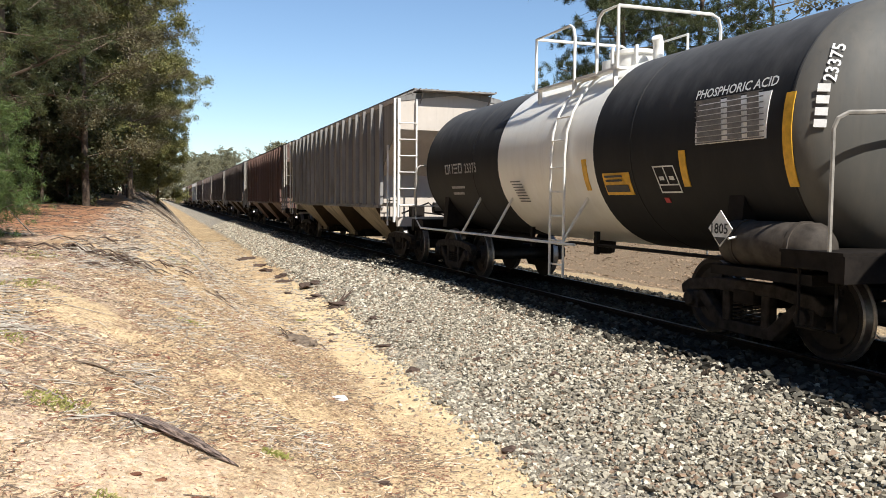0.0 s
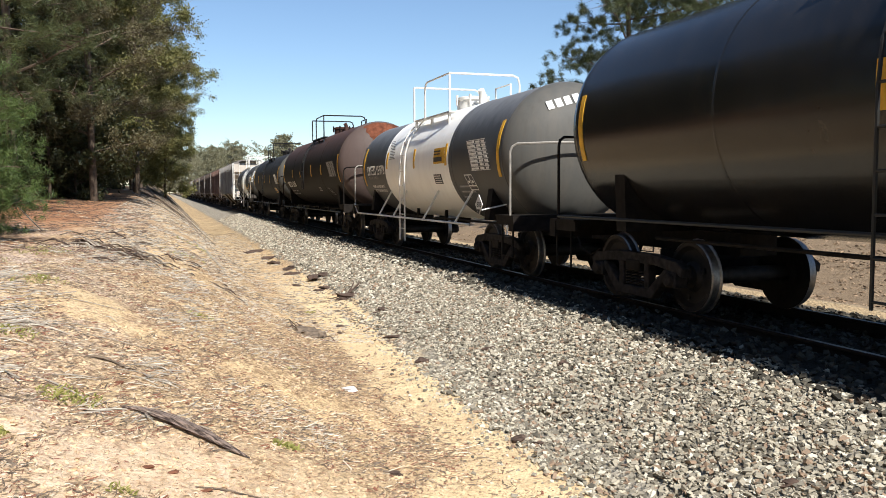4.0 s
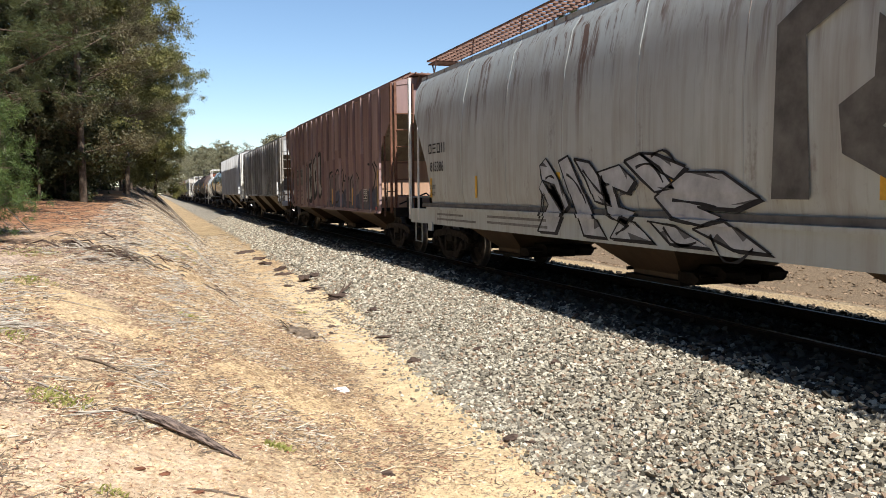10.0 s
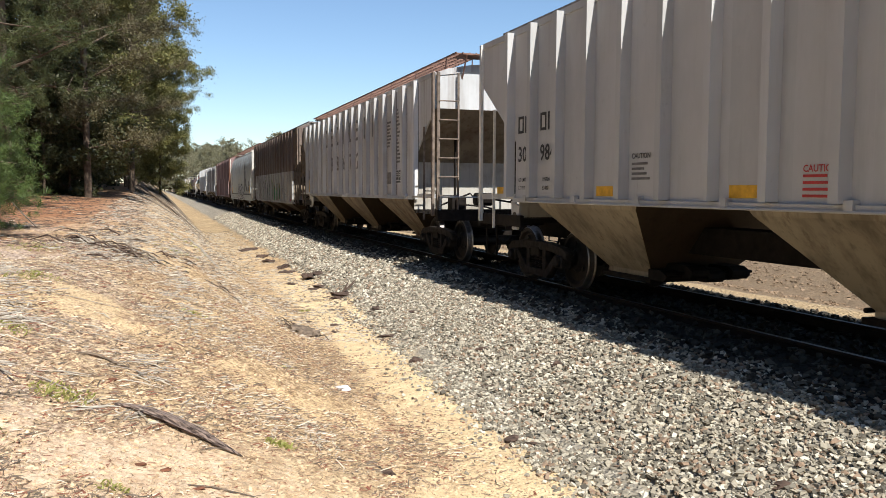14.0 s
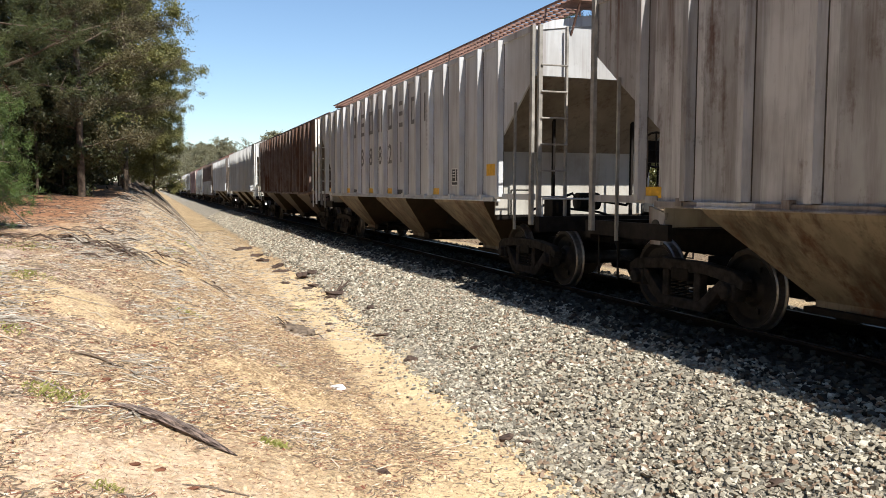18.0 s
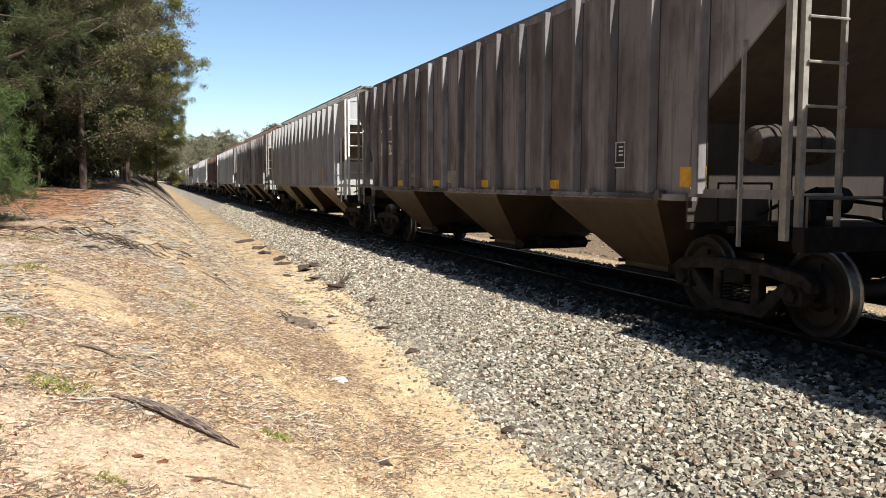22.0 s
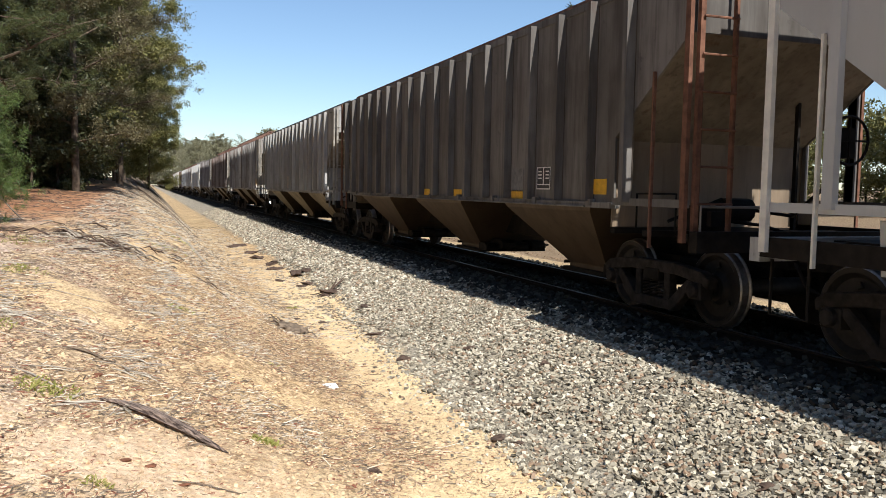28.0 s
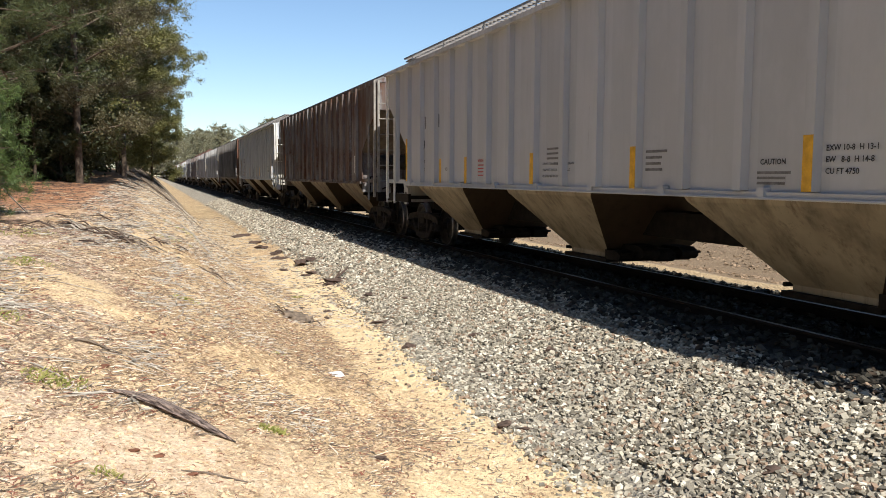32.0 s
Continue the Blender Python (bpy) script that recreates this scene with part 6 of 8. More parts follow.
c = add(hopper("hopper_car", "dark rust-stained grey hopper car with dull ribs", -290.6, P["dark_rust"], high=True, bulk=P["bulk_white"], bay_col=P["bay_rusty"],
               tags=[(y, 1.52, 0.42, 0.13, "rust_orange") for y in (1.64, 3.32, 5.86, 8.7, 11.34, 13.94)] + [(15.49, 1.71, 0.36, 0.3, "rust_orange"), (13.12, 1.83, 0.36, 0.4, "rail_grey")]))
c = add(hopper("hopper_car", "chalky brown-grey hopper car with a large faded number", -309.3, P["south_rust"], high=True, rib0=0.84, pitch=0.95, bay_col=P["bay_rusty"],
               tags=[(1.62, 1.69, 0.36, 0.2, "yellow")] + low_bars((3.8, 6.9, 10.68, 13.19), 1.53) + [(15.25, 1.8, 0.36, 0.36, "yellow")]))
big_name(c, "88731")
stencil(c, 13.9, 1.75)
for y, z, word in ((2.56, 1.87, "LD LMT"), (3.35, 1.86, "199500"), (2.56, 1.69, "LT WT"), (3.32, 1.69, "63500")):
    put("lettering", text_mesh(word, 0.115), M["logo_faint"], c, (-1.538, TOP - y, z))
c = add(hopper("hopper_car", "dull grey ribbed hopper car with stencilled numbers", -328.1, P["grey_mid"], bay_col=P["bay_tan"], rib_out=0.12, rib_w=0.09, board="grating_grey",
               tags=[(1.18, 1.93, 0.11, 0.96, "yellow")] + tall_bars((4.12, 7.6), 1.75, 0.11, 0.48), marks=[(2.5, 2.1, "40", 0.32, "faded_ink"), (3.5, 2.1, "044", 0.32, "faded_ink")]))
block_letters(c, 2.55, 2.41, 2, 0.18, 0.22, "faded_ink", 0.3)
block_letters(c, 3.38, 2.41, 2, 0.18, 0.22, "faded_ink", 0.3)
c = add(hopper("hopper_car", "sooty brown-grey ribbed hopper car with rusty ladders", -346.1, P["soot"], rib0=0.72, pitch=0.88, bulk=P["bulk_tan"], bay_col=P["bay_brown"], rib_out=0.12, rib_w=0.09, lad="rust_iron",
               tags=low_bars((7.96, 9.82, 12.48), 1.50) + [(14.95, 1.63, 0.46, 0.2, "yellow")]))
stencil(c, 13.4, 1.75)
sticker(c, TOP - 12.48, 1.73, 0.44, 0.36, "faded_ink")
c = add(hopper("hopper_car", "clean light grey hopper car with upright yellow strips", -364.2, P["clean"], high=True, lip=0.12, rib0=0.74, pitch=0.93, on_ribs=True, bay_col=P["bay_tan"], rib_out=0.055, rib_w=0.12, frame_col=P["grey_white"], lad="white_iron", board="grating_grey",
               tags=[(1.71, 2.04, 0.1, 0.92, "yellow"), (3.53, 1.80, 0.11, 0.48, "yellow"), (6.34, 1.80, 0.12, 0.46, "yellow"), (9.31, 1.79, 0.11, 0.48, "yellow"), (10.81, 1.79, 0.12, 0.47, "yellow"), (15.40, 2.04, 0.1, 0.95, "yellow"), (15.19, 1.61, 0.15, 0.13, "red"), (1.93, 1.61, 0.13, 0.11, "red"), (1.94, 1.82, 0.2, 0.18, "rail_grey")],
               marks=[(1.84, 1.92, "85", 0.36, "black_ink"), (2.74, 1.92, "76", 0.36, "black_ink"), (4.87, 1.57, "NEW  7-81", 0.115, "black_ink"), (14.22, 1.98, "EXW 10-8", 0.10, "black_ink"), (14.22, 1.89, "EW 8-8", 0.10, "black_ink"),
                      (14.22, 1.80, "CU FT 4750", 0.10, "black_ink"), (15.02, 1.98, "H 13-1", 0.10, "black_ink"), (15.02, 1.89, "H 14-8", 0.10, "black_ink")]))
block_letters(c, 1.84, 2.39, 2, 0.17, 0.25, "black_ink", 0.3)
block_letters(c, 2.74, 2.39, 2, 0.17, 0.25, "black_ink", 0.3)
stencil(c, 14.08, 1.9)
sticker(c, TOP - 13.42, 1.79, 0.12, 0.48, "yellow")


def diamond(bm):
    prism(bm, [(0, -0.26), (-0.23, 0), (0, 0.26), (0.23, 0)], "x", -0.004, 0)
dm = shared("diamond", diamond)
put("hazard_board", dm, M["black_ink"], c, (-1.534, TOP - 7.64, 1.74), label="black painted diamond")
sd = shared("small_diamond", lambda bm: prism(bm, [(0, -0.2), (-0.12, 0.04), (-0.05, 0.15), (0.06, 0.17), (0.13, 0.02)], "x", -0.004, 0))
put("hazard_board", sd, M["pale_patch"], c, (-1.534, TOP - 9.48, 2.03), label="faded grey diamond")
small_print(c, 8.28, 2.02, 0.62, 8, pitch=0.058, h=0.018)
for y, z, word in ((1.84, 1.76, "LD LMT"), (2.74, 1.76, "199600"), (1.84, 1.59, "LT  WT"), (2.74, 1.59, "63400"), (3.72, 1.75, "LBS"), (3.72, 1.59, "LBS")):
    put("lettering", text_mesh(word, 0.105), M["black_ink"], c, (-1.538, TOP - y, z))
c = add(hopper("hopper_car", "blotched rusty grey hopper car with tan bays", -382.7, P["rust_grey"], rib0=1.28, pitch=0.85, brake=1, bay_col=P["bay_rusty"], rib_out=0.08, rib_w=0.10, board="grating_grey",
               tags=[(1.38, 2.04, 0.1, 0.94, "rust_orange")] + [(y, 1.80, 0.11, 0.47, "rust_orange") for y in (3.69, 7.0, 10.3)] + [(14.6, 1.9, 0.3, 0.5, "white_ink")], marks=[(2.35, 2.13, "46", 0.38, "black_ink"), (3.15, 2.13, "30", 0.38, "black_ink"), (3.98, 2.13, "00", 0.38, "black_ink")]))
block_letters(c, 2.36, 2.44, 2, 0.17, 0.24, "black_ink", 0.3)
block_letters(c, 3.14, 2.44, 2, 0.17, 0.24, "black_ink", 0.3)
c = add(hopper("hopper_car", "light grey ribbed hopper car with tan bays and yellow strips", -400.8, P["clean"], high=True, lip=0.12, rib0=0.88, pitch=0.925, on_ribs=True, bay_col=P["bay_tan"], rib_out=0.09, rib_w=0.12, frame_col=P["grey_white"], lad="white_iron", board="grating_grey",
               tags=[(1.46, 1.93, 0.1, 0.95, "yellow"), (3.85, 1.68, 0.1, 0.48, "yellow"), (5.64, 1.68, 0.1, 0.48, "yellow"), (8.36, 1.69, 0.11, 0.47, "yellow"), (10.98, 1.68, 0.11, 0.5, "yellow"), (13.6, 1.69, 0.12, 0.5, "yellow")],
               marks=[(2.54, 2.11, "89", 0.34, "black_ink"), (3.39, 2.11, "37", 0.34, "black_ink"), (2.56, 1.84, "LD LMT", 0.10, "black_ink"), (3.38, 1.84, "20000", 0.10, "faded_ink"), (2.56, 1.68, "LT WT", 0.10, "black_ink"), (3.40, 1.68, "63100", 0.10, "faded_ink"), (4.15, 1.68, "NEW 05-81", 0.09, "faded_ink"), (5.90, 1.82, "WARNING", 0.08, "red"),
                      (8.49, 1.74, "CONSULT OWNER BEFORE REPAIRING OR", 0.050, "black_ink"), (8.49, 1.65, "CLEANING THIS CAR. DO NOT WELD", 0.050, "black_ink"), (8.49, 1.56, "OR BURN ON THIS CAR.", 0.050, "black_ink"), (13.95, 1.80, "EXW 10-8  H 13-1", 0.072, "black_ink"), (13.95, 1.70, "EW   8-8  H 14-8", 0.072, "black_ink"), (13.95, 1.60, "CU FT 4750", 0.072, "black_ink"), (13.14, 1.69, "CAUTION", 0.075, "black_ink")]))
block_letters(c, 2.54, 2.57, 2, 0.17, 0.26, "black_ink", 0.3)
block_letters(c, 3.39, 2.57, 2, 0.17, 0.26, "black_ink", 0.3)
small_print(c, 5.90, 1.76, 0.45, 4, pitch=0.06, h=0.02, m="red")
small_print(c, 8.62, 1.96, 0.6, 3, pitch=0.07, h=0.03)
small_print(c, 11.2, 1.85, 0.5, 4, pitch=0.07, h=0.03)
small_print(c, 13.10, 1.6, 0.45, 3, pitch=0.05, h=0.025)
mark_treads()


# ---------------------------------------------------------------- ground
def bank_height(y):
    return float(np.interp(y, [-40, 0, 4, 6.5, 9, 18, 30, 45, 70, 110], [0.1, 0.1, 0.2, 0.38, 0.6, 1.1, 1.3, 1.6, 2.0, 2.2]))


def ground_z(x, y):
    c = bank_height(y)
    xs = [-60, -12, -4, -1.2, -0.3, 0.6, 1.4, 2.0, 2.4, 3.35, 4.7, 5.3, 6.12, 6.2, 7.9, 8.0, 8.7, 9.3, 9.9, 11.5, 14, 22, 70]
    near = min(1.0, max(0.0, (15.0 - y) / 8.0))
    a, b, d = (old + near * (c - (c + 0.68) * f - old) for f, old in ((0.28, c * 0.88 - 0.08), (0.5625, 0.55 * c - 0.2), (0.8125, 0.2 * c - 0.5)))
    zs = [c + 1.8, c + 0.5, c + 0.15, c, a, b, d, -0.68, -0.74, -0.70, -0.23, -0.10, -0.075, -0.165, -0.165, -0.09, -0.12, -0.15, -0.22, -0.44, -0.10, 0.7, 2.4]
    return float(np.interp(x, xs, zs))


def rough_z(x, y):
    """The ground with its small humps and hollows."""
    z = ground_z(x, y)
    amp = 0.0 if 3.5 < x < 9.6 else 1.0
    p = Vector((x, y, 0))
    return z + amp * (0.05 * noise.noise(p * 0.9) + 0.025 * noise.noise(p * 2.7) + 0.010 * noise.noise(p * 8.0))


def build_ground():
    xs = list(np.concatenate([[-900, -300, -120], np.arange(-60, -6, 4.0), np.arange(-6, -2, 0.4), np.arange(-2, 3.2, 0.09), np.arange(3.2, 5.2, 0.3), [5.3, 5.6, 5.9, 6.12, 6.2, 6.8, 7.4, 7.9, 8.0, 8.35], np.arange(8.7, 10.4, 0.3), np.arange(10.4, 24, 0.8), np.arange(24, 72, 6.0), [120, 300, 900]]))
    ys = list(np.concatenate([[-400, -100], np.arange(-40, 1, 3.0), np.arange(1, 3, 0.4), np.arange(3, 16, 0.09), np.arange(16, 40, 0.35), np.arange(40, 140, 2.0), np.arange(140, 400, 12.0), [600, 1000, 2500]]))
    verts = [(x, y, rough_z(x, y)) for y in ys for x in xs]
    w = len(xs)
    faces = [(j * w + i, j * w + i + 1, (j + 1) * w + i + 1, (j + 1) * w + i) for j in range(len(ys) - 1) for i in range(w - 1)]
    me = bpy.data.meshes.new("ground")
    me.from_pydata(verts, [], faces)
    me.shade_smooth()
    me.materials.append(M["ground"])
    return tagged(new("ground", me), "sandy bank with dry litter, ditch and gravel bed", "ground", kind="structure")


build_ground()


def stones(name, label, count, place, size, mat, flat=0.75, seed=1):
    """Many angular pieces in one mesh: a jittered block for each stone."""
    rng = np.random.default_rng(seed)
    pos = place(rng, count)
    count = len(pos)
    corner = np.array([(x, y, z) for x in (-1, 1) for y in (-1, 1) for z in (-1, 1)], float)
    quads = np.array([(0, 1, 3, 2), (4, 6, 7, 5), (0, 4, 5, 1), (2, 3, 7, 6), (1, 5, 7, 3)])
    shape = corner[None] * rng.uniform(0.55, 1.0, (count, 8, 3)) + rng.uniform(-0.28, 0.28, (count, 8, 3))
    s = rng.uniform(size[0], size[1], (count, 1)) * np.column_stack([rng.uniform(0.8, 1.35, count), rng.uniform(0.7, 1.1, count), rng.uniform(0.6, 1.0, count) * flat])
    shape *= s[:, None, :]
    ax = rng.normal(size=(count, 3)) * np.array([0.35, 0.35, 1.0])
    a, b, c = rng.uniform(-0.6, 0.6, count), rng.uniform(-0.6, 0.6, count), rng.uniform(0, 6.28, count)
    ca, sa, cb, sb, cc, sc = np.cos(a), np.sin(a), np.cos(b), np.sin(b), np.cos(c), np.sin(c)
    R = np.zeros((count, 3, 3))
    R[:, 0, 0], R[:, 0, 1], R[:, 0, 2] = cc * cb, cc * sb * sa - sc * ca, cc * sb * ca + sc * sa
    R[:, 1, 0], R[:, 1, 1], R[:, 1, 2] = sc * cb, sc * sb * sa + cc * ca, sc * sb * ca - cc * sa
    R[:, 2, 0], R[:, 2, 1], R[:, 2, 2] = -sb, cb * sa, cb * ca
    v = np.einsum("nij,nkj->nki", R, shape) + pos[:, None, :]
    me = bpy.data.meshes.new(name)
    me.vertices.add(count * 8)
    me.vertices.foreach_set("co", v.reshape(-1))
    idx = (quads[None] + 8 * np.arange(count)[:, None, None]).reshape(-1)
    me.loops.add(len(idx))
    me.loops.foreach_set("vertex_index", idx.astype(np.int32))
    me.polygons.add(count * 5)
    me.polygons.foreach_set("loop_start", np.arange(0, len(idx), 4, dtype=np.int32))
    me.update(calc_edges=True)
    me.shade_flat()
    me.materials.append(mat)
    return tagged(new(name, me), label, "gravel" if "gravel" in label else "litter", kind="stuff")


def gz(x, y):
    return np.array([rough_z(a, b) for a, b in zip(x, y)])


def near_ballast(rng, n):
    y = rng.uniform(2.0, 15.0, n)
    x = rng.uniform(2.8, 5.6, n)
    edge = np.interp(y, [5, 9.5, 12, 17], [2.95, 3.05, 3.28, 3.45]) + 0.30 * np.array([noise.noise(Vector((q * 0.9, 5.0, 0))) + 0.5 * noise.noise(Vector((q * 2.6, 9.0, 0))) for q in y]) + rng.exponential(0.20, n) - 0.12
    keep = (x > edge) & (x < 5.02 + rng.exponential(0.16, n))
    x, y = x[keep], y[keep]
    return np.column_stack([x, y, gz(x, y) + rng.uniform(-0.012, 0.022, len(x))])


def far_ballast(rng, n):
    y = 15.0 + 50 * rng.uniform(0, 1, n) ** 1.5
    x = rng.uniform(3.2, 5.8, n)
    keep = x > np.interp(y, [15, 31, 45], [3.45, 3.58, 3.75]) + 0.1 * np.sin(y * 1.3) + rng.exponential(0.15, n) - 0.1
    keep &= x < 5.10 + rng.exponential(0.2, n)
    x, y = x[keep], y[keep]
    return np.column_stack([x, y, gz(x, y) + rng.uniform(-0.01, 0.02, len(x))])


def bed_ballast(rng, n):
    y = rng.uniform(2.0, 40.0, n)
    x = rng.uniform(5.0, 8.6, n)
    return np.column_stack([x, y, gz(x, y) + rng.uniform(-0.01, 0.03, n)])


def strays(rng, n):
    y = rng.uniform(3.0, 22.0, n)
    x = np.interp(y, [5, 9.5, 12, 17], [3.0, 3.1, 3.33, 3.5]) - rng.exponential(0.16, n)
    return np.column_stack([x, y, gz(x, y) + 0.004])


stones("ballast_stones", "grey crushed granite gravel shoulder of the track", 64000, near_ballast, (0.011, 0.030), M["stone"], 0.62, seed=3)
stones("ballast_stones", "grey crushed granite gravel farther along the track", 24000, far_ballast, (0.026, 0.045), M["stone"], 0.62, seed=4)
# shade under the train is put into the colour of these stones
stones("ballast_stones", "shaded crushed granite gravel between the rails", 13000, bed_ballast, (0.025, 0.045), M["stone_shaded"], seed=5)
stones("stray_stones", "loose gravel pieces strewn on the sand", 2000, strays, (0.008, 0.026), M["stone"], seed=6)


# ---------------------------------------------------------------- track
def rail_mesh():
    def build(bm):
        prof = [(-0.07, -0.172), (0.07, -0.172), (0.07, -0.16), (0.012, -0.13), (0.010, -0.045), (0.036, -0.030), (0.036, -0.006), (0.028, 0.0), (-0.028, 0.0), (-0.036, -0.006), (-0.036, -0.030), (-0.010, -0.045), (-0.012, -0.13), (-0.07, -0.16)]
        prism(bm, prof, "y", -60, 900)
    return mesh_of("rail", build)


rm = rail_mesh()
rm.materials.append(M["railhead"])
for p in rm.polygons:
    if p.normal.z > 0.9 and p.center.z > -0.004:
        p.material_index = 1
for s in (-1, 1):
    r = put("rail", rm, M["rail"], None, (TRACK + s * 0.7535, 0, 0))
    tagged(r, "worn steel rail with a polished head", "rail", "rails", "structure")


def tie_mesh():
    def build(bm):
        box(bm, -1.28, 1.28, -0.11, 0.11, -0.34, -0.176)
    return shared("tie", build, False, 0.012)


for i in range(150):
    y = -8 + 0.52 * i
    t = put("railway_tie", tie_mesh(), M["tie"], None, (TRACK + random.uniform(-0.03, 0.03), y, random.uniform(-0.004, 0.0)), (0, 0, random.uniform(-1, 1)))
    tagged(t, "dark creosoted wooden tie under the rails", "railway tie", "ties under the rails")


# ---------------------------------------------------------------- trees
def triangles(name, v, mat):
    """A mesh of loose triangles from an array of corners."""
    n = len(v) // 3
    me = bpy.data.meshes.new(name)
    me.vertices.add(n * 3)
    me.vertices.foreach_set("co", v.reshape(-1))
    me.loops.add(n * 3)
    me.loops.foreach_set("vertex_index", np.arange(n * 3, dtype=np.int32))
    me.polygons.add(n)
    me.polygons.foreach_set("loop_start", np.arange(0, n * 3, 3, dtype=np.int32))
    me.update(calc_edges=True)
    me.materials.append(mat)
    return me


def unit(v):
    return v / np.linalg.norm(v, axis=1)[:, None]


def leaf_cloud(name, centres, spread, per, size, mat, rng):
    """Small leaves in clumps round the given points, some clumps dense and some thin."""
    centres = np.array(centres)
    share = rng.uniform(0.15, 1.0, len(centres)) ** 1.5
    pick = rng.choice(len(centres), len(centres) * per, p=share / share.sum())
    n = len(pick)
    c = centres[pick] + rng.normal(size=(n, 3)) * np.array(spread)
    d = unit(rng.normal(size=(n, 3)))
    e = unit(np.cross(d, rng.normal(size=(n, 3))))
    s = rng.uniform(0.6, 1.35, (n, 1)) * size
    return triangles(name, np.stack([c - d * s, c + d * s * 0.5 + e * s * 0.62, c + d * s * 0.5 - e * s * 0.62], axis=1).reshape(-1, 3), mat)


def needle_cloud(name, tips, per, length, mat, rng):
    """Pine needles: bursts of thin needles round the ends of the twigs."""
    tips = np.array(tips)
    n = len(tips) * per
    c = np.repeat(tips, per, axis=0)
    tuft = np.repeat(np.arange(len(tips)), per) * 3 + rng.integers(0, 3, n)
    off = rng.normal(size=(len(tips) * 3, 3)) * np.array([0.23, 0.23, 0.16])
    axis = unit(rng.normal(size=(len(tips) * 3, 3)) + np.array([0, 0, 0.5]))
    d = unit(axis[tuft] * 0.75 + unit(rng.normal(size=(n, 3))))
    c = c + off[tuft] + rng.normal(size=(n, 3)) * 0.055
    e = unit(np.cross(d, rng.normal(size=(n, 3))))
    L = rng.uniform(0.6, 1.2, (n, 1)) * length
    w = L * 0.048
    return triangles(name, np.stack([c - e * w, c + e * w, c + d * L], axis=1).reshape(-1, 3), mat)


def tree_parts(seed, height, spread, kind, crown_from=0.25, leaves=9000, leaf_size=0.07, twigs=True):
    """Meshes of one tree: a trunk with limbs, and a crown of clumps with gaps."""
    rnd = random.Random(seed)
    rng = np.random.default_rng(seed)
    tips = []
    n = 9

    def trunk(bm):
        pts, r = [], []
        x = y = 0.0
        for i in range(n + 1):
            u = i / n
            pts.append((x, y, height * 0.97 * u - 0.3 * (i == 0)))
            r.append(0.0085 * height * (1 - u) ** 0.8 + 0.012)
            x += rnd.uniform(-0.04, 0.04) * height / n
            y += rnd.uniform(-0.04, 0.04) * height / n
        tube(bm, pts, r, 9)
        count = 30 if kind != "pine" else 36
        for k in range(count):
            u = crown_from * 0.8 + (1 - crown_from * 0.8) * (k + rnd.random()) / count
            i = min(n - 1, int(u * n))
            a, b = Vector(pts[i]), Vector(pts[i + 1])
            root = a.lerp(b, u * n - i)
            ang = k * 2.4 + rnd.uniform(-0.5, 0.5)
            v = min(1.0, max(0.0, (u - crown_from * 0.6) / (1.02 - crown_from * 0.6)))
            shape = math.sin(math.pi * (0.15 + 0.85 * v)) ** 0.55 if kind != "pine" else (1.12 - u) ** 0.6
            length = spread * max(0.2, shape) * rnd.uniform(0.6, 1.2)
            rise = rnd.uniform(0.1, 0.65) if kind != "pine" else rnd.uniform(-0.15, 0.35)
            d = Vector((math.cos(ang), math.sin(ang), rise)).normalized()
            p1 = root + d * length * 0.5 + Vector((0, 0, rnd.uniform(-0.1, 0.25) * length * 0.3))
            p2 = root + d * length + Vector((0, 0, rnd.uniform(-0.2, 0.3) * length * 0.4))
            br = r[i] * 0.36 + 0.006
            tube(bm, [root, p1, p2], [br, br * 0.6, 0.006], 5)
            for f in (0.3, 0.5, 0.65, 0.8, 0.92, 1.0):
                c = root.lerp(p1, f * 2) if f < 0.5 else p1.lerp(p2, f * 2 - 1)
                tips.append(tuple(c))
                for q in range(2 if f >= 0.5 else 1):
                    e = c + Vector((rnd.uniform(-1, 1), rnd.uniform(-1, 1), rnd.uniform(-0.5, 0.6))) * spread * 0.24
                    if twigs:
                        tube(bm, [c, e], [br * 0.28 + 0.003, 0.003], 3)
                    tips.append(tuple(e))
    tm = mesh_of("trunk", trunk, 60)
    per = max(2, leaves // len(tips))
    if kind == "pine":
        cm = needle_cloud("crown", tips, per, leaf_size, M["needle"], rng)
    else:
        g = 0.052 * spread
        cm = leaf_cloud("crown", tips, (g, g, g * 0.85), per, leaf_size, M["leaf"], rng)
    return tm, cm


KINDS = {}


